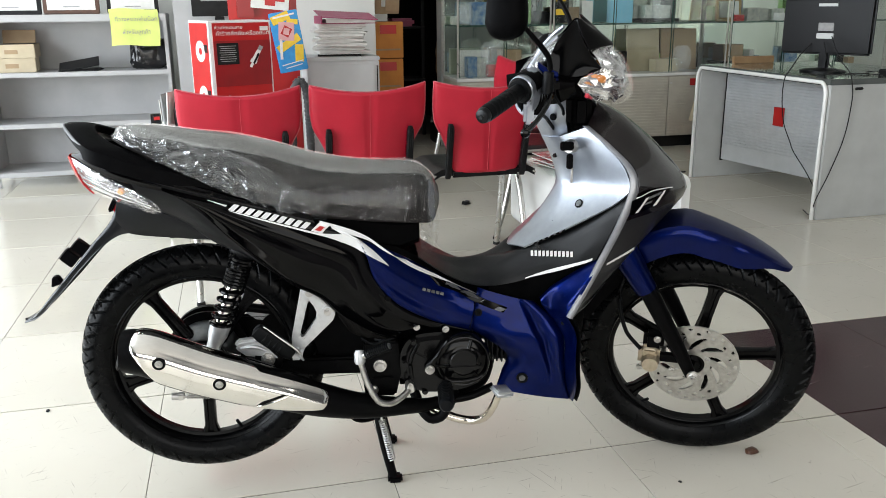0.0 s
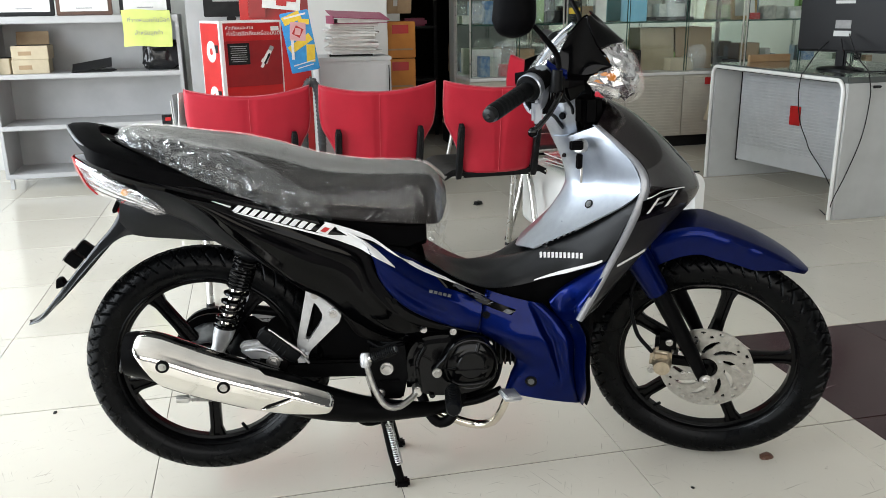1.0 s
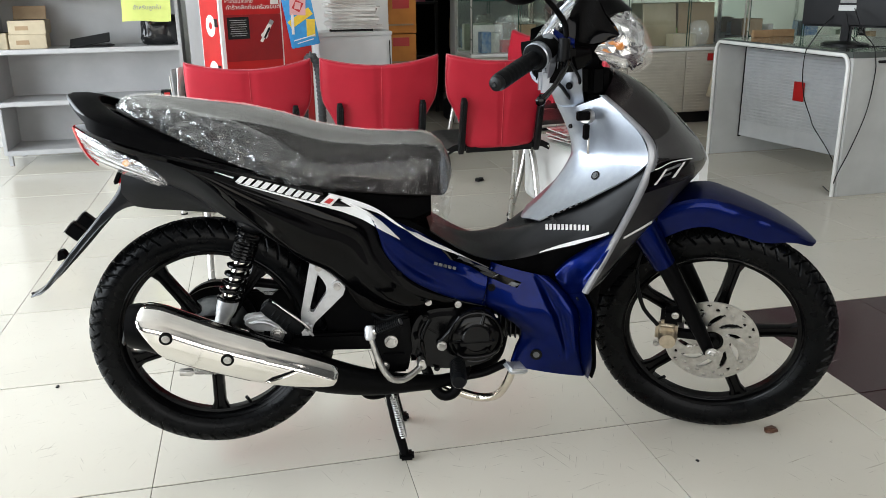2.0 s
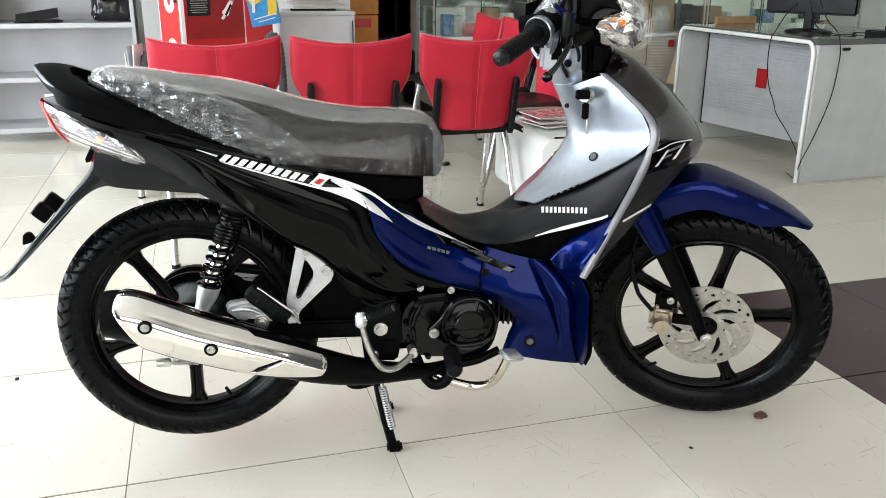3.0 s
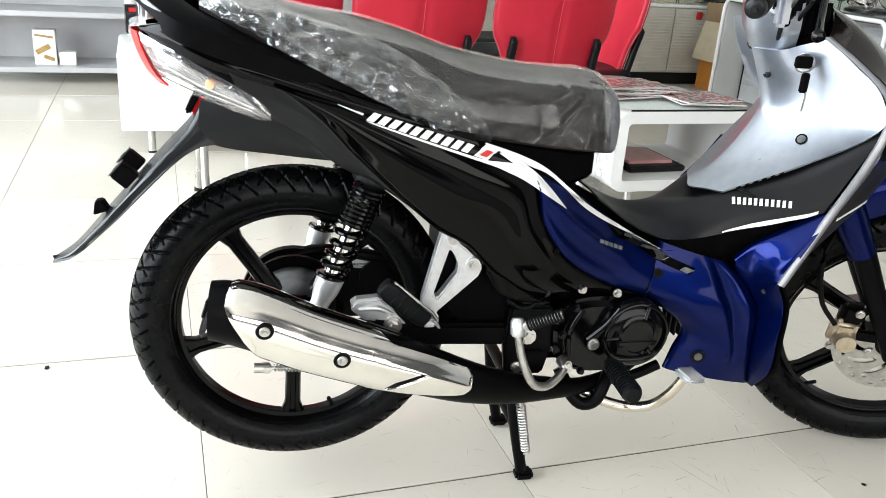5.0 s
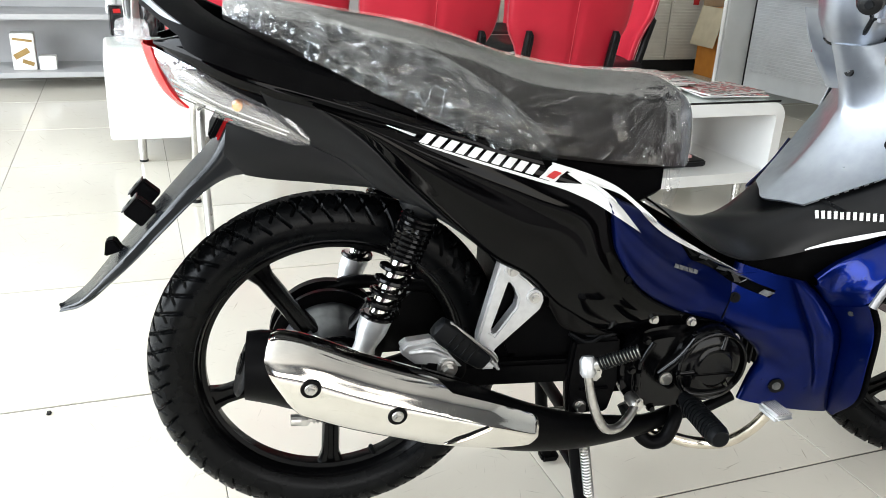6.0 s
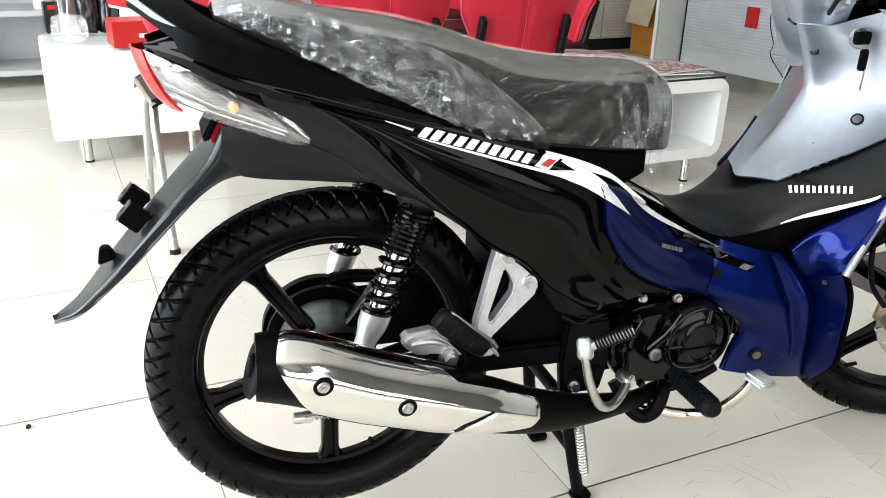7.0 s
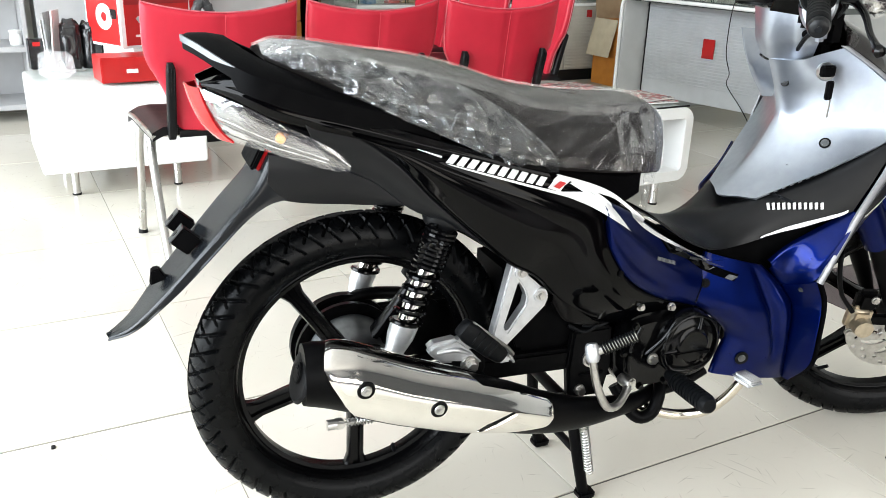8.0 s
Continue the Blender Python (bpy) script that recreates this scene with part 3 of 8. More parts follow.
for side in (1, -1):
    bp("tail_side", panel([(-0.077, -0.118, 0.786), (-0.015, -0.122, 0.769), (0.06, -0.13, 0.717), (0.115, -0.13, 0.66), (0.195, -0.13, 0.586), (0.262, -0.125, 0.53)],
                          [(-0.06, -0.108, 0.748), (-0.027, -0.102, 0.713), (0.03, -0.108, 0.684), (0.085, -0.112, 0.64), (0.17, -0.118, 0.597), (0.255, -0.118, 0.535)], bulge=0.006, side=side, lip=0.003), GREY_PLASTIC, label="matt dark grey tail side panel")
    cover = bp("side_cover", panel([(0.0, -0.136, 0.762), (0.087, -0.142, 0.737), (0.24, -0.152, 0.698), (0.311, -0.153, 0.679), (0.405, -0.150, 0.640), (0.425, -0.152, 0.575), (0.479, -0.153, 0.493), (0.556, -0.148, 0.446), (0.648, -0.142, 0.414)],
                                   [(-0.012, -0.126, 0.766), (0.06, -0.132, 0.717), (0.115, -0.134, 0.66), (0.195, -0.134, 0.586), (0.253, -0.13, 0.535), (0.31, -0.122, 0.50), (0.37, -0.118, 0.44), (0.47, -0.118, 0.391), (0.652, -0.12, 0.404)], 60, 16, bulge=0.010, slim=True, side=side, lip=0.004, ridges=((0.30, 0.06, 0.003), (0.60, 0.20, 0.006))), BLACK_GLOSS, label="gloss black side cover")
    bp("side_trim", panel([(-0.207, -0.049, 0.833), (-0.152, -0.096, 0.843), (-0.1, -0.118, 0.825), (0.0, -0.125, 0.79), (0.14, -0.135, 0.745), (0.30, -0.14, 0.70)],
                          [(-0.206, -0.052, 0.828), (-0.164, -0.089, 0.811), (-0.112, -0.108, 0.785), (0.0, -0.132, 0.758), (0.14, -0.143, 0.722), (0.311, -0.148, 0.678)], bulge=0.003, side=side, lip=0.003, ridges=((0.35, 0.08, 0.0025), (0.70, 0.08, 0.0025))), BLACK_GLOSS, label="gloss black tail trim")
    bp("middle_cover", panel([(0.402, -0.153, 0.643), (0.483, -0.146, 0.606), (0.546, -0.141, 0.569), (0.611, -0.136, 0.527), (0.662, -0.132, 0.50)],
                             [(0.419, -0.154, 0.60), (0.432, -0.157, 0.552), (0.479, -0.158, 0.493), (0.556, -0.153, 0.446), (0.652, -0.148, 0.412)], 40, 16, bulge=0.010, slim=True, side=side, lip=0.004, ridges=((0.40, 0.10, 0.006), (0.72, 0.10, -0.003))), BLUE, label="metallic blue middle cover")
    shield = bp("leg_shield", panel([(0.676, -0.098, 0.500), (0.655, -0.108, 0.408), (0.690, -0.110, 0.378), (0.745, -0.108, 0.328), (0.733, -0.108, 0.285), (0.720, -0.110, 0.244)],
                                    [(0.808, -0.108, 0.462), (0.855, -0.121, 0.417), (0.877, -0.134, 0.375), (0.879, -0.138, 0.309), (0.888, -0.130, 0.250), (0.902, -0.118, 0.207)], 60, 22, bulge=0.010, side=side, lip=0.004, ridges=((0.75, 0.055, -0.012), (0.90, 0.05, 0.004), (0.30, 0.18, 0.004))), BLUE, label="metallic blue leg shield")
    bp("shield_flange", panel([(0.853, -0.121, 0.420), (0.877, -0.137, 0.375), (0.879, -0.141, 0.309), (0.888, -0.133, 0.250), (0.902, -0.121, 0.207)],
                              [(0.866, -0.192, 0.452), (0.889, -0.192, 0.405), (0.889, -0.196, 0.340), (0.897, -0.184, 0.268), (0.907, -0.130, 0.205)], 40, 10, bulge=0.004, thick=0.003, side=side, lip=0.002), BLUE, shield, "flared blue edge")
    bp("flange_liner", panel([(0.863, -0.119, 0.424), (0.887, -0.135, 0.377), (0.889, -0.139, 0.309), (0.898, -0.131, 0.250), (0.911, -0.119, 0.207)],
                             [(0.876, -0.195, 0.456), (0.899, -0.196, 0.407), (0.899, -0.200, 0.340), (0.907, -0.188, 0.268), (0.916, -0.133, 0.205)], 40, 10, bulge=0.004, thick=0.003, side=side), BLACK_PLASTIC, shield, "black inner lining")
    bp("wing", panel([(0.822, -0.110, 0.469), (0.846, -0.126, 0.502), (0.889, -0.150, 0.541), (0.936, -0.177, 0.580)], [(0.826, -0.111, 0.453), (0.853, -0.123, 0.421), (0.872, -0.186, 0.455), (0.936, -0.190, 0.570)], 40, 14, bulge=0.005, side=side, lip=0.005, ridges=((0.62, 0.16, 0.006),)), BLUE, shield, "raised blue wing")
    bp("recess", panel([(0.70, -0.108, 0.512), (0.76, -0.106, 0.530), (0.83, -0.120, 0.552), (0.90, -0.145, 0.575)], [(0.70, -0.112, 0.44), (0.76, -0.115, 0.43), (0.83, -0.120, 0.42), (0.88, -0.130, 0.42)], 16, 4, bulge=0.0, slim=True, side=side), BLACK_PLASTIC, shield, "black recess behind the wing")
    bp("shield_return", panel([(0.868, -0.190, 0.452), (0.891, -0.190, 0.405), (0.891, -0.194, 0.340), (0.899, -0.182, 0.268), (0.908, -0.128, 0.206)], [(0.930, -0.120, 0.450), (0.930, -0.110, 0.400), (0.925, -0.110, 0.340), (0.925, -0.110, 0.270), (0.918, -0.100, 0.210)], 20, 4, bulge=0.0, side=side), BLACK_PLASTIC, shield)
    bp("edge_trim", panel([(0.912, -0.102, 0.872), (0.958, -0.152, 0.828), (0.990, -0.192, 0.785), (0.995, -0.203, 0.748), (0.972, -0.203, 0.675), (0.930, -0.192, 0.574), (0.864, -0.197, 0.452)],
                          [(0.928, -0.104, 0.872), (0.976, -0.152, 0.828), (1.010, -0.190, 0.785), (1.016, -0.202, 0.748), (0.992, -0.203, 0.675), (0.947, -0.192, 0.571), (0.878, -0.197, 0.446)], 40, 3, bulge=0.004, side=side), SILVER_EDGE, label="grey silver trim strip")

# inner leg shield: dark grey lower cover with the tunnel, silver upper cover
def both_sides(*curves, n=26, mid=MID_Y):
    """Sections from the near edge over the middle to the far edge, through the given curves."""
    lines = [curve(c, n) for c in curves]
    rows = []
    for i in range(n):
        near = [l[i] for l in lines]
        far = [V(p.x, 2 * mid - p.y, p.z) for p in reversed(near[:-1])]
        sec = curve(near + far, 33)
        rows.append(sec)
    return rows


GREY_LOW = [(0.535, -0.122, 0.585), (0.612, -0.124, 0.534), (0.680, -0.116, 0.508), (0.749, -0.108, 0.509), (0.825, -0.125, 0.533), (0.883, -0.154, 0.557), (0.934, -0.178, 0.580)]
GREY_TOP = [(0.535, -0.066, 0.588), (0.597, -0.060, 0.550), (0.662, -0.056, 0.530), (0.715, -0.062, 0.540), (0.795, -0.084, 0.585), (0.887, -0.122, 0.634), (1.000, -0.186, 0.730)]
GREY_MID = [(0.535, -0.015, 0.588), (0.577, -0.015, 0.565), (0.628, -0.015, 0.547), (0.690, -0.015, 0.549), (0.785, -0.015, 0.560), (0.87, -0.015, 0.59), (0.96, -0.015, 0.67)]
bp("tunnel_cover", shell(both_sides(GREY_LOW, [tuple(Vector(a).lerp(Vector(b), 0.5) + V(0, -0.006, 0)) for a, b in zip(GREY_LOW, GREY_TOP)], GREY_TOP, GREY_MID), 0.003), GREY_PLASTIC, label="grained dark grey inner cover")
SIL_OUT = [(0.787, -0.086, 0.590), (0.90, -0.150, 0.662), (0.994, -0.198, 0.737), (0.985, -0.185, 0.79), (0.955, -0.145, 0.83), (0.920, -0.102, 0.868)]
SIL_IN = [(0.772, -0.052, 0.586), (0.846, -0.052, 0.650), (0.896, -0.055, 0.727), (0.897, -0.055, 0.770), (0.884, -0.055, 0.806), (0.868, -0.050, 0.840)]
SIL_MID = [(0.761, -0.012, 0.579), (0.823, -0.004, 0.638), (0.878, 0.0, 0.720), (0.877, 0.0, 0.758), (0.862, 0.0, 0.799), (0.843, 0.0, 0.838)]
inner = bp("inner_shield", shell(both_sides(SIL_OUT, [tuple(Vector(a).lerp(Vector(b), 0.55)) for a, b in zip(SIL_OUT, SIL_IN)], SIL_IN, SIL_MID, n=34, mid=-0.018), -0.004), SILVER, label="silver painted inner leg shield")
RIM_LINE = [(0.924, -0.10, 0.872), (0.970, -0.150, 0.828), (1.006, -0.190, 0.785), (1.012, -0.202, 0.748), (0.988, -0.202, 0.675), (0.944, -0.190, 0.572), (0.878, -0.192, 0.448)]
NOSE = [(0.965, -0.015, 0.918), (1.034, -0.015, 0.882), (1.128, -0.015, 0.802), (1.198, -0.015, 0.712), (1.160, -0.015, 0.668), (1.07, -0.015, 0.60), (0.965, -0.015, 0.47)]
BOW = [(0.955, -0.055, 0.905), (1.015, -0.085, 0.868), (1.09, -0.105, 0.80), (1.135, -0.105, 0.728), (1.105, -0.125, 0.67), (1.02, -0.15, 0.585), (0.93, -0.12, 0.46)]
rows = both_sides(RIM_LINE, BOW, NOSE, n=40)
cowl = bp("front_cowl", shell(rows[:21], 0.004), BROWN_GLOSS, label="glossy dark brown front cowl")
bp("cowl_lower", shell(rows[20:], 0.004), CHARCOAL, cowl, "satin charcoal lower cowl")

# seat and its clear wrap
SEAT = [(-0.118, 0.871, 0.862, 0.05, 0.06), (-0.095, 0.878, 0.853, 0.082, 0.092), (-0.03, 0.874, 0.823, 0.098, 0.116), (0.05, 0.862, 0.785, 0.106, 0.132), (0.13, 0.850, 0.750, 0.110, 0.138), (0.21, 0.831, 0.715, 0.112, 0.135),
        (0.30, 0.803, 0.691, 0.108, 0.127), (0.40, 0.786, 0.675, 0.098, 0.116), (0.48, 0.781, 0.665, 0.088, 0.104), (0.54, 0.776, 0.658, 0.076, 0.088), (0.575, 0.754, 0.657, 0.058, 0.066), (0.594, 0.722, 0.690, 0.028, 0.036)]
SEAT_LINES = [curve([(x, v[k], 0) for x, *v in SEAT], 90) for k in range(4)]


def seat_ring(i, grow, k):
    """One cross-section of the seat, from the near lower edge over the top to the far lower edge."""
    x = SEAT_LINES[0][i].x
    top, low, wt, wb = (SEAT_LINES[j][i].y for j in range(4))
    pts = [V(x, -wb, low), V(x, -wb * 1.01, low + (top - low) * 0.35), V(x, -wt * 1.02, low + (top - low) * 0.80), V(x, -wt * 0.86, top - 0.006), V(x, -wt * 0.4, top + 0.003), V(x, 0, top + 0.005)]
    pts += [V(p.x, -p.y, p.z) for p in reversed(pts[:-1])]
    ring = curve(pts, k)
    mid = V(x, 0, (top + low) / 2)
    return [p + (p - mid).normalized() * grow for p in ring]


bm = bmesh.new()
vs = grid(bm, [seat_ring(i, 0, 40) for i in range(90)], close_v=True)
bm.faces.new(vs[0]), bm.faces.new(vs[-1])
seat = bp("seat", bm, SEAT_VINYL, label="long black dual seat under clear plastic wrap")


def wrap_mesh(first, last, j0, j1, grow, rough, wave_at):
    """Clear film over part of the seat, lifted off it by the given waves."""
    rows = []
    for i in range(first, last):
        ring = seat_ring(i, 0, 120)[j0:j1]
        mid = V(ring[0].x, 0, 0.75)
        rows.append([p + (p - mid).normalized() * (grow + rough * wave_at(p, (i - first) / (last - first - 1), j / (j1 - j0 - 1))) for j, p in enumerate(ring)])
    return shell(rows, 0.0004)


def taut(p, a, b):
    """Stretched film: long shallow waves, and upright pleats where it is drawn in at the front."""
    front = max(0, (p.x - 0.28) / 0.3)
    return 0.5 * noise.noise(p * 11) + 0.25 * noise.noise(V(p.x * 16, p.y * 34, p.z * 34)) + front * 1.1 * noise.noise(V(p.x * 75, p.y * 60, p.z * 9))


def crumpled_wave(p, a, b):
    """Loose film: sharp ridges between flat facets, lying flat along its borders."""
    fade = min(1, a * 6, (1 - a) * 6, (1 - b) * 4 + 0.15)
    q = p * 40
    return fade * (1.6 - 2.2 * abs(noise.noise(q)) - 1.1 * abs(noise.noise(q * 2.1 + V(3, 0, 0))) + 0.6 * noise.noise(p * 12))


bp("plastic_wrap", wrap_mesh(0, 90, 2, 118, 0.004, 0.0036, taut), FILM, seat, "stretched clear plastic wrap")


def lobe_mesh(first, last, grow, rough, height):
    """A loose lobe of film on the near side; height(a) gives how far it reaches up the seat's flank."""
    rows = []
    for i in range(first, last):
        a = (i - first) / (last - first - 1)
        ring = seat_ring(i, 0, 120)
        row = []
        for j in range(30):
            s = j / 29 * height(a)
            k = min(int(s), 118)
            p = ring[k].lerp(ring[k + 1], s - k)
            n = (p - V(p.x, 0, 0.75)).normalized()
            row.append(p + n * (grow + rough * crumpled_wave(p, a, j / 29)))
        rows.append(row)
    return shell(rows, 0.0004)


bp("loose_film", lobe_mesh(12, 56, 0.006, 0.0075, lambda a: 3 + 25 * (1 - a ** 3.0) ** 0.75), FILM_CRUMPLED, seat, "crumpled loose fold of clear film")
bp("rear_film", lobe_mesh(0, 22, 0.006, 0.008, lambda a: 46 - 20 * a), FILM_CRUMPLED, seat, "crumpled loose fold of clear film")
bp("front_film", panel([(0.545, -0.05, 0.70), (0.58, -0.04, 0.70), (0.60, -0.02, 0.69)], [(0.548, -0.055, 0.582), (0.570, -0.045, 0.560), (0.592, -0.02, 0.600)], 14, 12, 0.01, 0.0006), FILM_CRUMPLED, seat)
bp("seat_base", core_mesh([(0.30, 0.63, 0.70, 0.09), (0.42, 0.60, 0.685, 0.085), (0.50, 0.585, 0.67, 0.07), (0.545, 0.60, 0.665, 0.055)]), BLACK_PLASTIC, seat)

# grab rail
def mirrored(half_):
    return half_ + [(x, 2 * MID_Y - y, z) for x, y, z in reversed(half_[:-1])]


OUTER = mirrored([(0.13, -0.124, 0.768), (0.03, -0.136, 0.796), (-0.06, -0.140, 0.822), (-0.120, -0.138, 0.843), (-0.150, -0.130, 0.854), (-0.176, -0.105, 0.867), (-0.208, -0.055, 0.886), (-0.224, MID_Y, 0.893)])
INNER_EDGE = mirrored([(0.12, -0.092, 0.770), (0.03, -0.100, 0.803), (-0.04, -0.102, 0.828), (-0.085, -0.096, 0.848), (-0.115, -0.086, 0.861), (-0.140, -0.064, 0.874), (-0.155, -0.040, 0.884), (-0.160, MID_Y, 0.888)])
outer, inner_ = curve(OUTER, 90), curve(INNER_EDGE, 90)
rows = []
for p, q in zip(outer, inner_):
    thick = 0.030 if abs(p.y - MID_Y) > 0.1 else 0.018
    m_ = p.lerp(q, 0.5)
    rows.append([p + V(0, 0, -thick), p + V(0, 0, -thick * 0.4), p, p.lerp(q, 0.12) + V(0, 0, 0.004), m_ + V(0, 0, 0.006), p.lerp(q, 0.88) + V(0, 0, 0.004), q, q + V(0, 0, -thick * 0.5), q + V(0, 0, -thick * 0.9), m_ + V(0, 0, -thick * 1.1)])
bm = bmesh.new()
vs = grid(bm, rows, close_v=True)
bm.faces.new(vs[0]), bm.faces.new(vs[-1])
rail = bp("grab_rail", bm, BLACK_PLASTIC, label="matt black rear grab rail with window sheen painted grey along its back edge")
# the strip paints window sheen along the rail's back edge
back = [(p, p + (p - q).normalized() * 0.003) for p, q in zip(outer, inner_) if p.x < -0.160]
reach = [min(1.0, 0.12 + 5.0 * min(i, len(back) - 1 - i) / len(back)) for i in range(len(back))]
bp("rail_edge", shell([[e + V(0, 0, 0.001 - 0.009 * h * k) for (_, e), k in zip(back, reach)] for h in (0.0, 0.5, 1.0)], 0.0025), RAIL_SHEEN, rail, "grey strip painting the window sheen on the back edge")

bp("tail_cap", core_mesh([(-0.204, 0.818, 0.827, 0.044), (-0.18, 0.804, 0.833, 0.062), (-0.15, 0.796, 0.838, 0.080), (-0.10, 0.788, 0.832, 0.098), (-0.04, 0.770, 0.815, 0.100)]), BLACK_GLOSS, label="gloss black tail cap")

# tail lamp: reflector, clear lens, red rear strip, amber bulbs
lamp = bp("tail_lamp", core_mesh([(-0.198, 0.785, 0.818, 0.045), (-0.165, 0.752, 0.805, 0.060), (-0.12, 0.738, 0.780, 0.073), (-0.06, 0.724, 0.755, 0.092), (-0.035, 0.716, 0.740, 0.098)]), TAIL_BACK, label="clear and red wraparound tail lamp")
RED_EDGE = [(-0.208, -0.052, 0.824), (-0.199, -0.058, 0.796), (-0.184, -0.062, 0.766), (-0.166, -0.066, 0.748)]
RED_MID = [(-0.224, 0, 0.826), (-0.216, 0, 0.796), (-0.203, 0, 0.766), (-0.186, 0, 0.747)]
bp("red_lens", shell(both_sides(RED_EDGE, [tuple(Vector(a).lerp(Vector(b), 0.55) + V(-0.004, -0.006, 0)) for a, b in zip(RED_EDGE, RED_MID)], RED_MID, n=16), -0.003), LENS_RED, lamp, "red lens strip")
for side in (1, -1):
    bp("clear_lens", panel([(-0.208, -0.053, 0.825), (-0.182, -0.078, 0.815), (-0.152, -0.096, 0.803), (-0.115, -0.107, 0.783), (-0.078, -0.119, 0.766), (-0.056, -0.128, 0.755), (-0.032, -0.135, 0.741), (-0.014, -0.137, 0.724)],
                           [(-0.199, -0.059, 0.796), (-0.184, -0.063, 0.766), (-0.166, -0.067, 0.748), (-0.140, -0.080, 0.740), (-0.108, -0.092, 0.730), (-0.070, -0.108, 0.719), (-0.034, -0.124, 0.710), (-0.014, -0.133, 0.711)], 40, 8, 0.006, 0.002, side), LENS_CLEAR, lamp, "clear lens")
    bp("amber_bulb", lathe([(0, -0.009), (0.006, -0.007), (0.008, 0), (0.006, 0.007), (0, 0.009)], 16, pose(-0.104, -0.090 * side, 0.755)), LENS_AMBER, lamp, "amber indicator bulb")
    for k in range(4):
        f = 0.58 + 0.11 * k
        a_, m_, e_ = (V(*top_).lerp(V(*low_), f) for top_, low_ in (((-0.200, -0.054, 0.820), (-0.178, -0.062, 0.756)), ((-0.115, -0.100, 0.778), (-0.125, -0.084, 0.738)), ((-0.030, -0.113, 0.734), (-0.045, -0.108, 0.716))))
        bp("reflector_rib", sweep([(q.x, q.y * side, q.z) for q in (a_, m_, e_)], 0.0011, 6, n=14), RUBBER if k % 2 else REFLECTOR, lamp)

# lower tail, rear mudguard and plate holder
bp("tail_lower", core_mesh([(-0.118, 0.678, 0.728, 0.074), (-0.09, 0.659, 0.726, 0.078), (0.0, 0.648, 0.71, 0.09), (0.075, 0.643, 0.67, 0.095)]), GREY_PLASTIC, label="matt dark grey tail underside")
for side in (1, -1):
    bp("tail_plate", panel([(-0.120, -0.080, 0.729), (-0.05, -0.097, 0.717), (0.03, -0.108, 0.684), (0.08, -0.111, 0.648)], [(-0.126, -0.078, 0.676), (-0.097, -0.080, 0.657), (0.0, -0.088, 0.646), (0.075, -0.106, 0.643)], 24, 6, 0.005, 0.003, side), GREY_PLASTIC)
TOPLINE = curve([(-0.120, 0.725, 0.062), (-0.143, 0.682, 0.066), (-0.184, 0.636, 0.068), (-0.234, 0.579, 0.066), (-0.291, 0.515, 0.054), (-0.336, 0.466, 0.030), (-0.368, 0.446, 0.010)], 40)
LOWLINE = curve([(-0.085, 0.66, 0), (-0.121, 0.655, 0), (-0.160, 0.631, 0), (-0.208, 0.584, 0), (-0.264, 0.524, 0), (-0.332, 0.461, 0), (-0.367, 0.4445, 0)], 40)
rows = []
for (x, z, w), l in zip(TOPLINE, LOWLINE):
    lx, lz = l.x, l.y
    out = V(-0.75, 0, 0.66) * min(0.022, 0.45 * math.hypot(x - lx, z - lz) + 0.006)
    crown = V(x, 0, z)
    half_ = [V(lx, -w - 0.003, lz), (V(lx, -w - 0.003, lz) + crown - out + V(0, -w, 0)) / 2, crown - out * 0.42 + V(0, -w - 0.002, 0), crown - out * 0.16 + V(0, -w + 0.002, 0), crown - out * 0.06 + V(0, -w + 0.010, 0), crown + V(0, -w * 0.4, 0)]
    sec = half_ + [V(p.x, -p.y, p.z) for p in reversed(half_)]
    rows.append([p + V(0, MID_Y, 0) for p in curve(sec, 37)])
guard = bp("rear_mudguard", shell(rows, 0.003), GUARD_PLASTIC, label="dark grey rear mudguard with empty plate holder")
for y in (-0.040, 0.040):
    tilt = pose(-0.236, y, 0.590) @ pose(0, 0, 0, 0, -48, 0)
    bp("plate_holder", box((0.031, 0.020, 0.032), (0, 0, 0.010), 0.002, tilt), BLACK_PLASTIC, guard, "black number plate tab")
    bp("tab_face", box((0.031, 0.021, 0.002), (0, 0, 0.0275), 0.0006, tilt), HUB_METAL, guard, "bare metal face of the tab")
    bp("tab_hole", rod(tilt @ V(0, 0, 0.0275), tilt @ V(0, 0, 0.0292), 0.0058), RUBBER, guard)
bp("plate_holder", plate([(-0.012, -0.012), (0.014, -0.004), (0.004, 0.014), (-0.008, 0.012)], 0.020, 0.002, pose(-0.288, -0.024, 0.534)), BLACK_PLASTIC, guard)
lean_ = pose(-0.129, MID_Y, 0.717) @ pose(0, 0, 0, 0, 28, 0)
bp("reflector_frame", box((0.010, 0.090, 0.038), (-0.005, 0, 0), 0.003, lean_), BLACK_PLASTIC, guard, "black reflector frame")
bp("rear_reflector", box((0.014, 0.082, 0.034), (0.007, 0, 0), 0.003, lean_), LENS_RED, guard, "red rear reflector")

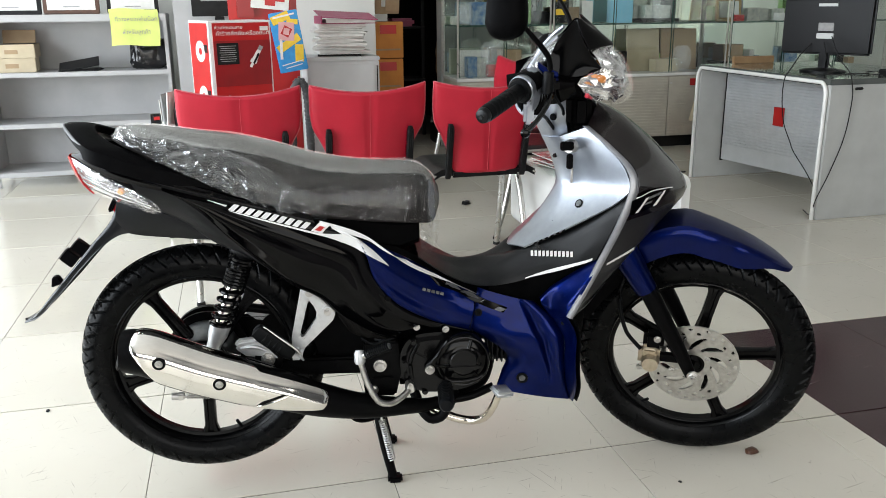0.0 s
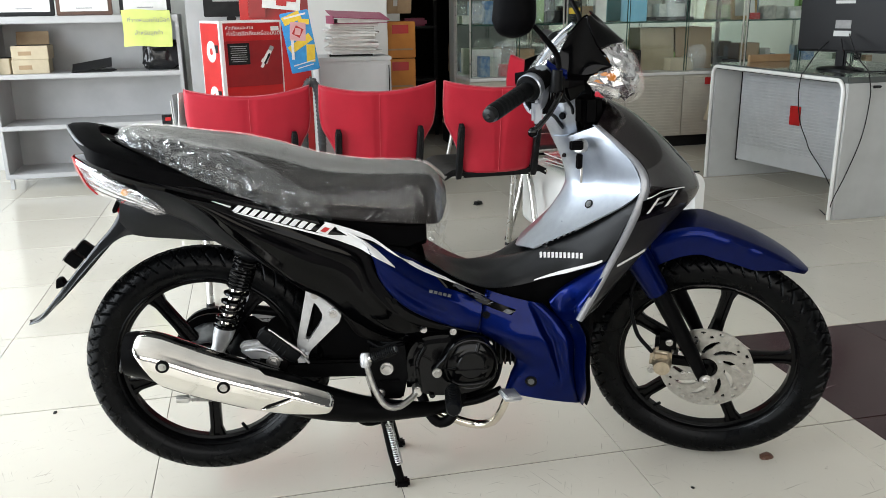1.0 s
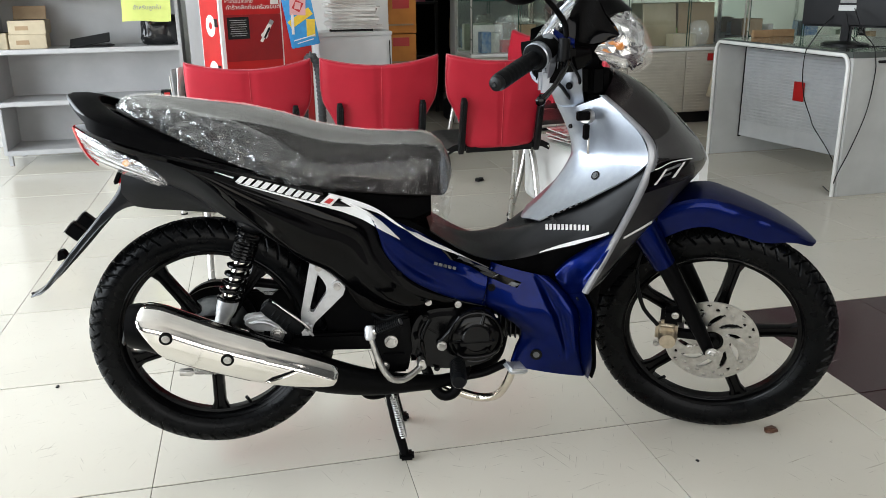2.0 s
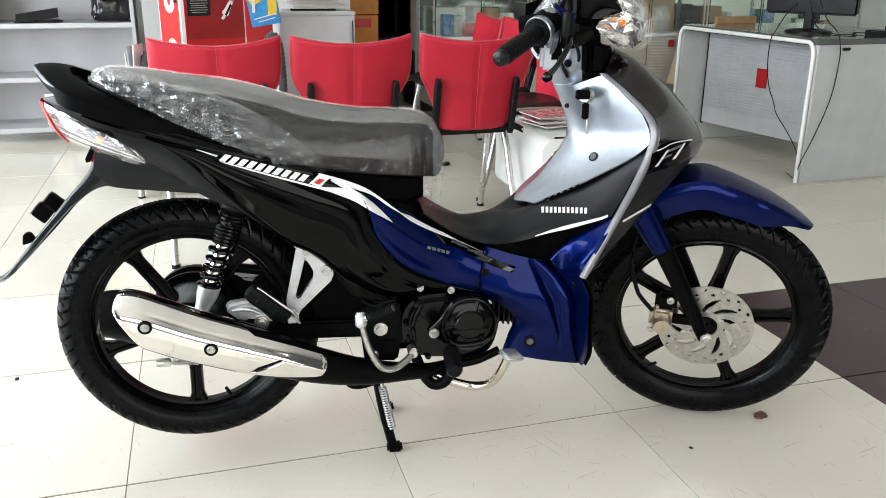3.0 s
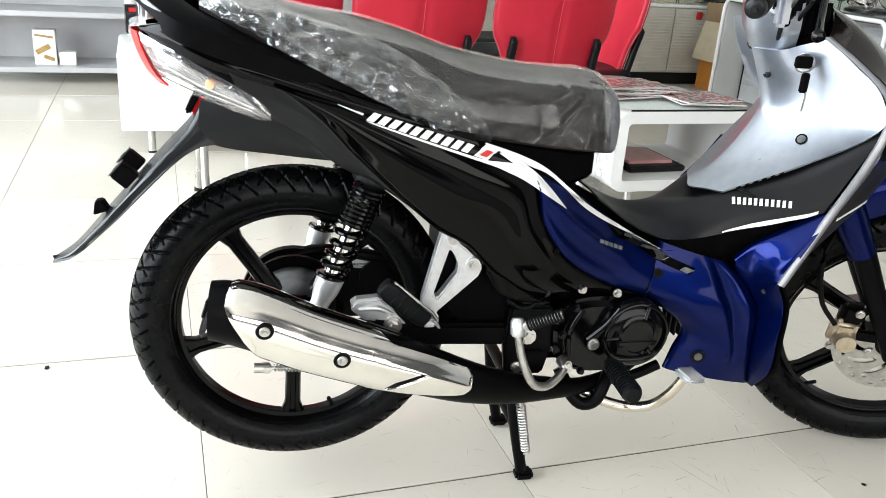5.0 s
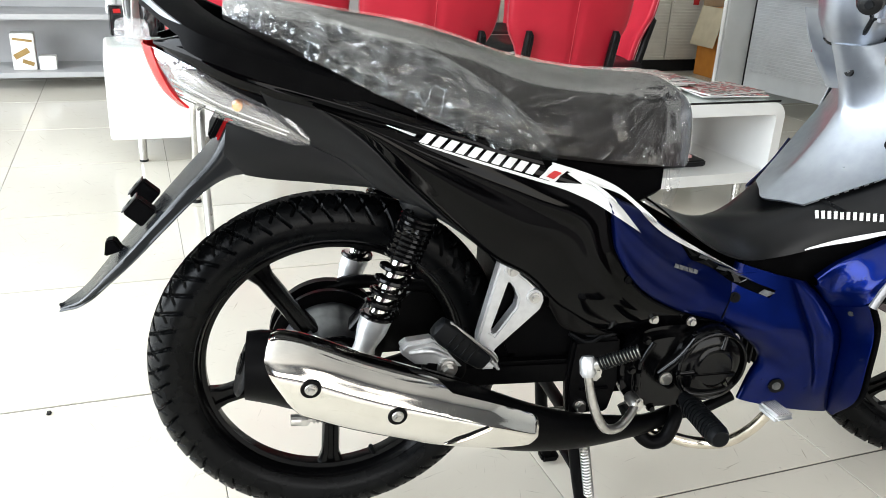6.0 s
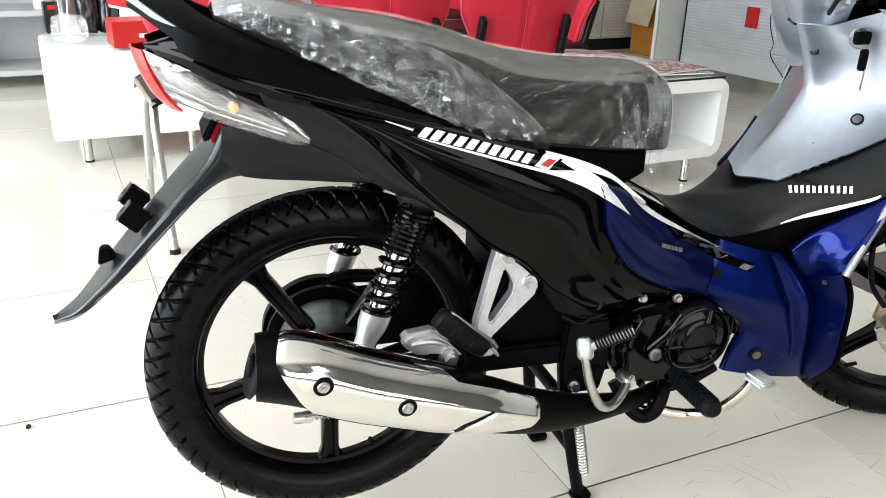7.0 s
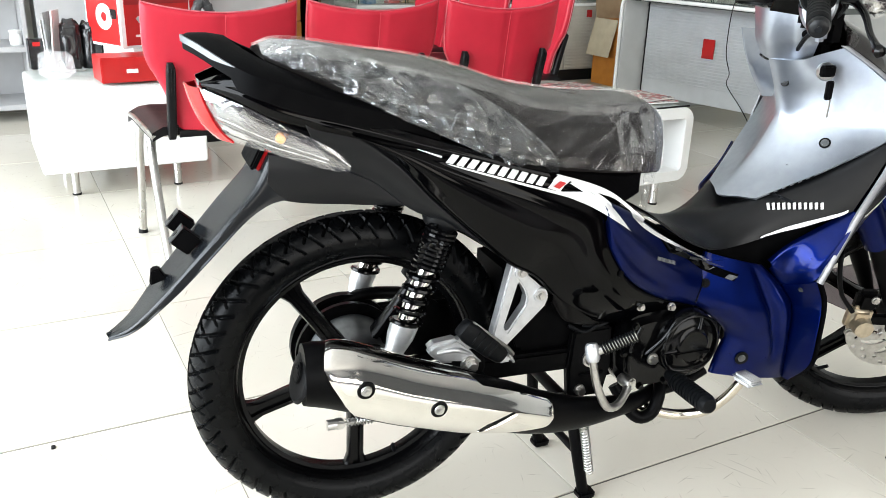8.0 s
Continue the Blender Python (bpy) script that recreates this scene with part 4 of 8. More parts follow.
# rear suspension, swing arm and frame pieces
for y in (-0.108, 0.128):
    top, low = V(0.150, y, 0.618), V(0.048, y, 0.350)
    d = (low - top).normalized()
    shock = bp("shock_absorber", sweep([top + d * 0.02, top + d * 0.20], [0.0155, 0.0155], 20), CHROME, label="chrome shock absorber with black spring")
    bp("damper_tube", sweep([top + d * 0.185, top + d * 0.21, top + d * 0.235, top + d * 0.293], [0.0235, 0.0225, 0.0165, 0.0135], 20), ALUMINIUM, shock)
    bp("upper_coil", spring(top + d * 0.015, top + d * 0.085, 0.0235, 0.0042, 9), ENGINE_BLACK, shock, "black coil spring")
    bp("lower_coil", spring(top + d * 0.085, top + d * 0.195, 0.0235, 0.0042, 5.5), ENGINE_BLACK, shock, "black coil spring")
    bp("eye", rod(low + V(0, -0.016, 0), low + V(0, 0.016, 0), 0.016), STEEL, shock)
    s = 1 if y < 0 else -1
    bp("shock_mount", lathe([(0, -0.016), (0.014, -0.015), (0.026, -0.010), (0.034, 0.0), (0.036, 0.02), (0, 0.02)], 32, pose(0.150, y - 0.004 * s, 0.625) @ pose(0, 0, 0, 0, 0, 0 if s > 0 else 180)), GREY_PLASTIC, shock)
    bp("swing_arm", plate([(0.018, 0.340), (0.140, 0.347), (0.264, 0.343), (0.425, 0.338), (0.440, 0.326), (0.436, 0.304), (0.417, 0.296), (0.221, 0.303), (0.130, 0.309), (0.012, 0.308), (0.002, 0.324)], 0.026, 0.006, pose(0, 0.80 * y - 0.013, 0)), SATIN_BLACK, label="satin black box-section swing arm")
bp("axle_nut", bolt(REAR + V(0, -0.105, 0), (0, -1, 0), 0.012, 0.014), STEEL)
hanger = bp("peg_hanger", plate([(0.268, 0.527), (0.273, 0.531), (0.279, 0.529), (0.294, 0.517), (0.299, 0.503), (0.313, 0.492), (0.336, 0.470), (0.343, 0.460), (0.337, 0.442), (0.270, 0.378), (0.262, 0.360), (0.250, 0.360), (0.240, 0.376), (0.240, 0.402)], 0.022, 0.004, pose(0, -0.116, 0), hole=[(0.283, 0.494), (0.293, 0.480), (0.300, 0.464), (0.298, 0.448), (0.267, 0.402), (0.259, 0.408)]), ALUMINIUM, label="triangular cast aluminium footrest hanger", smooth=30)
for x, z in ((0.286, 0.512), (0.325, 0.465)):
    bp("bolt_seat", sweep([(x, -0.114, z), (x, -0.119, z)], [0.0135, 0.0125], 22), ALUMINIUM, hanger)
    bp("hanger_bolt", bolt((x, -0.119, z), (0, -1, 0), 0.0066, 0.008), STEEL, hanger)
for s in (1, -1):
    y = MID_Y - s * 0.139
    tip_, root_ = V(0.163, y + 0.002 * s, 0.446), V(0.243, y + 0.006 * s, 0.376)
    along = (root_ - tip_).normalized()
    across = V(along.z, 0, -along.x)
    rows = []
    for k, half, deep in ((0.0, 0.006, 0.006), (0.004, 0.0155, 0.012), (0.02, 0.0190, 0.015), (0.075, 0.0175, 0.015), (0.098, 0.0150, 0.013), (0.106, 0.012, 0.010)):
        rows.append([tip_ + along * k + across * half * math.copysign(abs(math.cos(a)) ** 0.55, math.cos(a)) + V(0, deep * math.copysign(abs(math.sin(a)) ** 0.55, math.sin(a)), 0) for a in (2 * math.pi * j / 24 for j in range(24))])
    bm = bmesh.new()
    vs = grid(bm, rows, close_v=True)
    bm.faces.new(vs[0]), bm.faces.new(vs[-1])
    peg = bp("rear_footrest", bm, RUBBER_SOFT, label="folded black rubber rear footrest")
    for k in range(4):
        p = tip_ + along * (0.030 + 0.014 * k) + V(0, -0.0145 * s, 0)
        bp("peg_groove", box((0.003, 0.004, 0.026), (0, 0, 0), 0.001, Matrix.Translation(p) @ along.to_track_quat("X", "Z").to_matrix().to_4x4(), seg=1), RUBBER, peg)
    bp("peg_plate", sweep([tip_ - across * 0.017 + V(0, -0.006 * s, 0) + along * 0.012, tip_ - across * 0.018 + V(0, -0.008 * s, 0) + along * 0.10, root_ - across * 0.014 + V(0, -0.006 * s, 0) + along * 0.010], [0.0026, 0.0032, 0.0042], 8), STEEL, peg, "plated footrest edge")
    bp("peg_pin", sweep([root_ - across * 0.010 + along * 0.004, root_ + along * 0.028 - across * 0.004], [0.006, 0.0022], 10), ALUMINIUM, peg)
    bp("peg_joint", box((0.030, 0.030, 0.026), (0.250, y + 0.018 * s, 0.374), 0.007), ALUMINIUM, peg)
    cover_ = bp("pivot_cover", plate([(0.113, 0.398), (0.116, 0.406), (0.124, 0.412), (0.166, 0.416), (0.192, 0.395), (0.218, 0.366), (0.208, 0.361), (0.183, 0.367), (0.138, 0.374), (0.120, 0.389)], 0.026 * s, 0.006, pose(0, MID_Y - 0.125 * s, 0)), ALUMINIUM, label="cast aluminium arm cover", smooth=30)
    bp("cover_rib", sweep([(0.128, MID_Y - 0.124 * s, 0.395), (0.160, MID_Y - 0.127 * s, 0.398), (0.186, MID_Y - 0.124 * s, 0.386)], [0.004, 0.0055, 0.004], 10, n=10), ALUMINIUM, cover_)
    bp("arm_end", lathe([(0, -0.012), (0.026, -0.012), (0.032, -0.008), (0.034, 0.0), (0.034, 0.02), (0, 0.02)], 36, pose(0.187, MID_Y - 0.112 * s, 0.360) @ pose(0, 0, 0, 0, 0, 0 if s > 0 else 180)), SATIN_BLACK)
    bp("pivot_washer", sweep([(0.187, MID_Y - 0.118 * s, 0.366), (0.187, MID_Y - 0.130 * s, 0.366)], [0.0165, 0.0155], 24), STEEL)
    bp("pivot_bolt", bolt((0.187, MID_Y - 0.130 * s, 0.366), (0, -s, 0), 0.0095, 0.012), STEEL)
bp("brake_rod", rod((-0.035, -0.088, 0.262), (0.46, -0.085, 0.235), 0.0035), STEEL)
bm = rod((-0.045, -0.088, 0.263), (-0.018, -0.088, 0.262), 0.009)
box((0.016, 0.018, 0.016), (-0.024, -0.088, 0.262), 0.003, bm=bm)
bp("brake_adjuster", bm, STEEL, label="plated brake adjuster nut")
bp("adjuster_spring", spring((-0.012, -0.088, 0.262), (0.035, -0.088, 0.259), 0.006, 0.0014, 8, 5, 10), STEEL)
bp("brake_lever", plate([(0.0, 0.252), (0.014, 0.250), (0.03, 0.318), (0.014, 0.324)], 0.01, 0.003, pose(0.03, -0.088, 0)), STEEL)

# exhaust
AXIS = [(-0.107, -0.204, 0.431), (-0.09, -0.205, 0.430), (-0.05, -0.204, 0.419), (0.043, -0.198, 0.376), (0.133, -0.193, 0.341), (0.226, -0.186, 0.305), (0.31, -0.170, 0.268), (0.40, -0.150, 0.238), (0.50, -0.128, 0.220), (0.56, -0.108, 0.211), (0.64, -0.070, 0.212), (0.70, -0.035, 0.235), (0.725, -0.01, 0.30)]
GIRTH = [0.0435, 0.046, 0.0480, 0.047, 0.045, 0.042, 0.036, 0.028, 0.019, 0.015, 0.0135, 0.0135, 0.0135]


def muffler_line(n):
    """Evenly spaced points of the muffler's middle line, each with its radius."""
    line_ = curve(AXIS, n)
    xs, rs = [p[0] for p in AXIS[:11]], GIRTH[:11]
    return line_, [float(np.interp(p.x, xs, rs)) for p in line_]


line, girth = muffler_line(64)
muffler = bp("muffler", sweep(line, girth, 32, squash=1.06), SATIN_BLACK, label="satin black muffler with chrome heat shield")
bp("end_cap", sweep([(-0.106, -0.204, 0.4305), (-0.111, -0.204, 0.4325), (-0.1125, -0.204, 0.433)], [0.0432, 0.039, 0.034], 32), SATIN_BLACK, muffler, "blunt black end cap")
bp("tail_pipe", rod((-0.110, -0.204, 0.434), (-0.1155, -0.204, 0.436), 0.017, 0.016, 24), SATIN_BLACK, muffler)
bp("end_hole", rod((-0.1145, -0.204, 0.4355), (-0.1162, -0.204, 0.436), 0.0125, 0.0125, 24), RUBBER, muffler)


def heat_shield():
    """A chrome shell over the outer half of the muffler: round-cut behind, stepped above its bracket, drawn to a nose in front."""
    xs, rs = [p[0] for p in AXIS], GIRTH
    line_ = curve([AXIS[0]] + AXIS[1:6] + [(0.305, -0.172, 0.270)], 240)
    rows = []
    for i in range(72):
        u = i / 71
        high = 98 - 40 * min(max((u - 0.56) / 0.07, 0), 1)
        low = -54 + 50 * max(0, (u - 0.62) / 0.38) ** 1.5
        ring = []
        for k in range(33):
            a = low + (high - low) * k / 32
            start = 0.040 + 0.165 * max(0, (32 - a) / 86) ** 1.45 + 0.018 * max(0, (a - 40) / 58) ** 2
            end = 1 - 0.03 * max(0, (14 - a) / 30) ** 2 - 0.02 * max(0, (a - 30) / 30) ** 2
            at_ = min(max(start + (end - start) * u, 0), 1) * 239
            j = min(int(at_), 238)
            p = line_[j].lerp(line_[j + 1], at_ - j)
            t = (line_[min(j + 2, 239)] - line_[max(j - 1, 0)]).normalized()
            s = V(0, -1, 0)
            s = (s - t * s.dot(t)).normalized()
            w = t.cross(s)
            if w.z < 0:
                w = -w
            r = float(np.interp(p.x, xs, rs)) + 0.0065
            rim_ = min(u, 1 - u, k / 32, 1 - k / 32) / 0.035
            r -= 0.0035 * (1 - math.sqrt(max(0.0, 1 - (1 - min(rim_, 1)) ** 2)))
            flat = 1.0 + 0.045 * math.exp(-((a - 16) / 8) ** 2)
            ring.append(p + s * r * flat * math.cos(radians(a)) + w * r * 1.06 * flat * math.sin(radians(a)))
        rows.append(ring)
    return shell(rows, -0.002)


shield = bp("heat_shield", heat_shield(), CHROME, muffler, "mirror-bright chrome heat shield", smooth=50)
from mathutils.bvhtree import BVHTree

bpy.context.view_layer.update()
SHIELD_TREE = BVHTree.FromPolygons([shield.matrix_world @ v.co for v in shield.data.vertices], [list(f.vertices) for f in shield.data.polygons])


def on_shield(x, z):
    hit, n, *_ = SHIELD_TREE.ray_cast(V(x, -0.6, z), V(0, 1, 0), 0.6)
    return (hit, n if n.y < 0 else -n) if hit else (V(x, -0.24, z), V(0, -1, 0))


for x, z in ((-0.026, 0.419), (0.092, 0.360)):
    p, n = on_shield(x, z)
    bp("shield_washer", sweep([p - n * 0.002, p + n * 0.0015], [0.0145, 0.0135], 24, up=tuple(n.orthogonal())), RUBBER, shield)
    bp("washer_ring", sweep([p + n * 0.0012, p + n * 0.003], [0.0088, 0.0078], 24, up=tuple(n.orthogonal())), STEEL, shield)
    bp("shield_bolt", bolt(p + n * 0.0022, n, 0.0048, 0.006), STEEL, shield)
rows = []
for v in (0, 0.5, 1):
    row = []
    for i in range(9):
        u = i / 8
        x, z = 0.168 + 0.062 * u - 0.004 * v, 0.297 + 0.022 * u + 0.008 * v * min(u * 4, 1) * (1 - 0.6 * u)
        p, n = on_shield(x, z)
        row.append(p + n * 0.0006)
    rows.append(row)
bp("slot", shell(rows, 0.0012), RUBBER, shield, "dark slanting slot")
lip_ = []
for u in [k / 12 for k in range(13)]:
    p, n = on_shield(0.166 + 0.068 * u, 0.2935 + 0.0225 * u)
    lip_.append(p + n * 0.0002)
bp("slot_lip", sweep(lip_, [0.0008] + [0.0020] * 11 + [0.0008], 8), CHROME, shield)
bm = box((0.080, 0.022, 0.030), (0, 0, 0), 0.008, pose(0.168, -0.166, 0.358, 0, 22, 0), seg=3)
bp("muffler_bracket", bm, SATIN_BLACK, muffler, "black muffler bracket")
bp("bracket_bolt", bolt((0.180, -0.176, 0.353), (0, -0.85, 0.5), 0.0085, 0.010), HUB_METAL, muffler)

# engine
engine = bp("engine", box((0.24, 0.16, 0.15), (0.58, 0, 0.315), 0.03, seg=3), ENGINE_BLACK, label="black enamelled single-cylinder engine")
COVER = [(0.492, 0.285), (0.488, 0.335), (0.500, 0.372), (0.530, 0.394), (0.60, 0.398), (0.66, 0.394), (0.694, 0.36), (0.700, 0.312), (0.686, 0.272), (0.64, 0.250), (0.56, 0.246), (0.512, 0.260)]
loop = [(p.x, p.z) for p in curve([(x, 0, z) for x, z in COVER + COVER[:1]], 48)][:-1]
bp("crankcase_cover", plate(loop, 0.075, 0.014, pose(0, -0.128, 0)), ENGINE_BLACK, engine, "gloss black crankcase cover")
clutch = bp("clutch_cover", lathe([(0, -0.028), (0.030, -0.028), (0.034, -0.024), (0.040, -0.023), (0.058, -0.018), (0.064, -0.010), (0.066, 0.01), (0, 0.01)], 48, pose(0.634, -0.128, 0.335)), ENGINE_BLACK, engine, "round gloss black clutch cover")
for k in range(3):
    a = radians(70 + 120 * k)
    bp("rib", rod((0.634 + 0.034 * math.cos(a), -0.150, 0.335 + 0.034 * math.sin(a)), (0.634 + 0.062 * math.cos(a), -0.142, 0.335 + 0.062 * math.sin(a)), 0.006, 0.005, 10), ENGINE_BLACK, clutch)
bp("lower_rib", sweep([(0.585, -0.135, 0.305), (0.60, -0.147, 0.288), (0.66, -0.147, 0.288), (0.684, -0.140, 0.30), (0.690, -0.132, 0.33)], 0.007, 10, n=20), ENGINE_BLACK, clutch)
bp("clutch_rim", sweep([(0.634 + 0.060 * math.cos(a), -0.1475, 0.335 + 0.060 * math.sin(a)) for a in (2 * math.pi * k / 40 for k in range(41))], 0.0032, 8, up=(0, 1, 0)), ENGINE_BLACK, clutch)
bp("clutch_plate", plate([(0.596, 0.318), (0.672, 0.318), (0.672, 0.328), (0.596, 0.328)], 0.006, 0.002, pose(0, -0.159, 0)), ENGINE_BLACK, clutch)
for x, z in ((0.500, 0.330), (0.520, 0.382), (0.655, 0.390), (0.692, 0.300), (0.60, 0.256), (0.545, 0.254)):
    bp("case_bolt", bolt((x, -0.126, z), (0, -1, 0), 0.0055, 0.009), ENGINE_BLACK, engine)
bp("case_ridge", sweep([(0.515, -0.130, 0.290), (0.512, -0.133, 0.340), (0.530, -0.133, 0.380)], 0.005, 10, n=14), ENGINE_BLACK, engine)
bp("case_plate", plate([(0.506, 0.296), (0.540, 0.296), (0.546, 0.345), (0.520, 0.362), (0.506, 0.345)], 0.008, 0.003, pose(0, -0.133, 0)), ENGINE_BLACK, engine)
bp("oil_boss", sweep([(0.555, -0.125, 0.318), (0.580, -0.138, 0.352), (0.60, -0.140, 0.385)], [0.013, 0.010, 0.008], 12, n=10), ENGINE_BLACK, engine)
for x, y, z, r in ((0.556, -0.140, 0.316, 0.0085), (0.528, -0.122, 0.418, 0.006), (0.596, -0.122, 0.409, 0.006), (0.680, -0.125, 0.374, 0.006), (0.507, -0.128, 0.276, 0.006)):
    bp("engine_bolt", bolt((x, y, z), (0, -1, 0), r, 0.010), STEEL, engine)
for k in range(8):
    bp("cooling_fin", box((0.0040, 0.17, 0.088 - 0.003 * k), (0.662 + 0.0120 * k, -0.022, 0.368 - 0.0040 * k), 0.0015, seg=1), FIN_GREY, engine)
bp("cylinder", box((0.09, 0.12, 0.08), (0.745, -0.02, 0.34), 0.015), ENGINE_BLACK, engine)
bp("cylinder_head", box((0.07, 0.13, 0.10), (0.815, -0.01, 0.355), 0.02), ENGINE_BLACK, engine)
bp("top_bracket", box((0.13, 0.16, 0.03), (0.575, -0.01, 0.415), 0.006), ENGINE_BLACK, engine)
bp("frame_plate", plate([(0.405, 0.240), (0.398, 0.30), (0.405, 0.378), (0.485, 0.378), (0.492, 0.30), (0.478, 0.238)], 0.02, 0.005, pose(0, -0.108, 0)), SATIN_BLACK, label="black pivot plate")
for x, z, r in ((0.441, 0.320, 0.0115), (0.425, 0.258, 0.008)):
    bp("pivot_bolt", bolt((x, -0.108, z), (0, -1, 0), r, 0.014), STEEL)
bp("plate_rib", box((0.05, 0.010, 0.006), (0.447, -0.110, 0.288), 0.002), SATIN_BLACK)
bp("battery_box", box((0.16, 0.15, 0.13), (0.36, 0.0, 0.45), 0.02), BLACK_PLASTIC)
bp("frame_tube", sweep([(0.42, -0.055, 0.30), (0.36, -0.06, 0.42), (0.27, -0.06, 0.56)], 0.016, 12, n=10), SATIN_BLACK)
bp("inner_guard", box((0.09, 0.09, 0.20), (0.345, 0.0, 0.40), 0.03), BLACK_PLASTIC)
# two black fillers, added so that no light shows through this dark space
bp("inner_fender", box((0.21, 0.13, 0.150), (0.400, MID_Y, 0.385), 0.02), BLACK_PLASTIC, label="black filler block added in place of the inner mudguard")
bp("frame_bracket", plate([(0.290, 0.525), (0.345, 0.478), (0.352, 0.440), (0.420, 0.395), (0.480, 0.400), (0.470, 0.345), (0.300, 0.352), (0.275, 0.420)], 0.008, 0.002, pose(0, -0.088, 0)), BLACK_PLASTIC, label="black filler plate added to keep the space behind it dark")
bp("under_cover", panel([(0.345, -0.121, 0.478), (0.40, -0.128, 0.477), (0.46, -0.131, 0.456), (0.535, -0.131, 0.428)], [(0.350, -0.112, 0.446), (0.381, -0.112, 0.405), (0.453, -0.114, 0.388), (0.500, -0.118, 0.404)], 26, 8, 0.004, 0.004, lip=0.003, slim=True), UNDER_PLASTIC, label="black lower side cover")
for k in range(3):
    bp("harness", sweep([(0.40 + 0.03 * k, -0.092, 0.385 - 0.006 * k), (0.43 + 0.03 * k, -0.104, 0.372 + 0.01 * k), (0.47 + 0.025 * k, -0.100, 0.392), (0.52 + 0.02 * k, -0.09, 0.40)], 0.0042 - 0.0006 * k, 8, n=16), RUBBER_SOFT, label="black wiring")

# kick starter
kick = bp("kick_starter", sweep([(0.512, -0.140, 0.274), (0.490, -0.160, 0.262), (0.462, -0.178, 0.255), (0.434, -0.188, 0.266), (0.410, -0.190, 0.310), (0.394, -0.190, 0.368)], [0.0072, 0.0076, 0.0078, 0.0078, 0.0074, 0.0068], 14, n=30), STEEL, label="grey kick starter arm with sprung pedal")
bp("kick_boss", sweep([(0.509, -0.120, 0.273), (0.509, -0.148, 0.273), (0.509, -0.152, 0.273)], [0.0115, 0.0115, 0.009], 18), STEEL, kick)
bp("boss_bolt", bolt((0.509, -0.151, 0.283), (0, -1, 0), 0.0050, 0.007), STEEL, kick)
bp("kick_joint", lathe([(0, -0.017), (0.009, -0.016), (0.0125, -0.010), (0.0125, 0.010), (0.009, 0.016), (0, 0.017)], 20, pose(0.393, -0.190, 0.379, 70, 0, 0)), ALUMINIUM, kick)
bp("kick_pedal", rod((0.398, -0.192, 0.381), (0.460, -0.215, 0.413), 0.0078, 0.0075), STEEL, kick)
bp("pedal_spring", spring((0.408, -0.196, 0.386), (0.460, -0.215, 0.413), 0.0095, 0.002, 12, 6, 12), RUBBER_SOFT, kick, "ribbed black pedal grip")

# footrests, brake pedal and step bar
for y, s in ((-0.13, 1), (0.13, -1)):
    ends = V(0.590, y - 0.02 * s, 0.282), V(0.577, y - 0.155 * s, 0.293)
    way = (ends[1] - ends[0]).normalized()
    peg = bp("front_footrest", sweep([ends[0], ends[0] + way * 0.02, ends[1] - way * 0.008, ends[1]], [0.010, 0.0155, 0.0170, 0.013], 18), RUBBER_SOFT, label="ribbed black rubber footrest")
    for k in range(10):
        p = ends[0] + way * (0.03 + 0.0098 * k)
        bp("peg_rib", sweep([p, p + way * 0.0042], 0.0182, 18), RUBBER_SOFT, peg)
bp("step_bar", sweep([(0.522, -0.08, 0.235), (0.540, -0.105, 0.195), (0.560, -0.118, 0.177), (0.585, -0.122, 0.185), (0.602, -0.115, 0.215), (0.62, -0.09, 0.235)], 0.0125, 14, n=24), SATIN_BLACK, label="bent black step bar")
bp("step_rail", sweep([(0.60, -0.095, 0.212), (0.66, -0.10, 0.222), (0.715, -0.10, 0.245)], 0.010, 12, n=10), SATIN_BLACK)
pedal = bp("brake_pedal", sweep([(0.555, -0.092, 0.198), (0.61, -0.112, 0.176), (0.652, -0.126, 0.170), (0.682, -0.158, 0.192), (0.698, -0.192, 0.238), (0.707, -0.212, 0.280)], [0.0095, 0.0105, 0.0105, 0.010, 0.0095, 0.009], 16, n=36), PEDAL_STEEL, label="bright brake pedal with ribbed pad")
pad = bp("pedal_pad", box((0.048, 0.044, 0.013), (0, 0, 0), 0.006, pose(0.712, -0.222, 0.289, 8, 10, 18), seg=3), ALUMINIUM, pedal, "ribbed aluminium pad")
for k in range(7):
    bp("pad_rib", box((0.0022, 0.038, 0.0016), (-0.0165 + 0.0055 * k, 0, 0.0066), 0.0005, pose(0.712, -0.222, 0.289, 8, 10, 18), seg=1), STEEL, pedal)

# centre stand
stand = bp("centre_stand", rod((0.43, -0.085, 0.205), (0.43, 0.085, 0.205), 0.012), SATIN_BLACK, label="black centre stand")
for y in (-0.095, 0.097):
    bp("stand_leg", sweep([(0.43, 0.85 * y, 0.205), (0.447, 0.97 * y, 0.10), (0.466, y, 0.012)], [0.012, 0.012, 0.011], 14, n=8), SATIN_BLACK, stand)
    bp("stand_foot", box((0.036, 0.030, 0.018), (0.470, y, 0.009), 0.005), SATIN_BLACK, stand)
bp("stand_brace", rod((0.45, -0.09, 0.10), (0.45, 0.092, 0.10), 0.008), SATIN_BLACK, stand)
bp("stand_lever", sweep([(0.45, 0.09, 0.085), (0.40, 0.075, 0.082), (0.372, 0.06, 0.10), (0.365, 0.055, 0.13)], 0.006, 10, n=14), SATIN_BLACK, stand)
bp("stand_spring", spring((0.442, -0.112, 0.178), (0.463, -0.113, 0.072), 0.008, 0.0017, 17, 6, 10), STEEL, stand, "plated stand spring")
bp("spring_hook", rod((0.438, -0.105, 0.195), (0.442, -0.112, 0.176), 0.003), STEEL, stand)

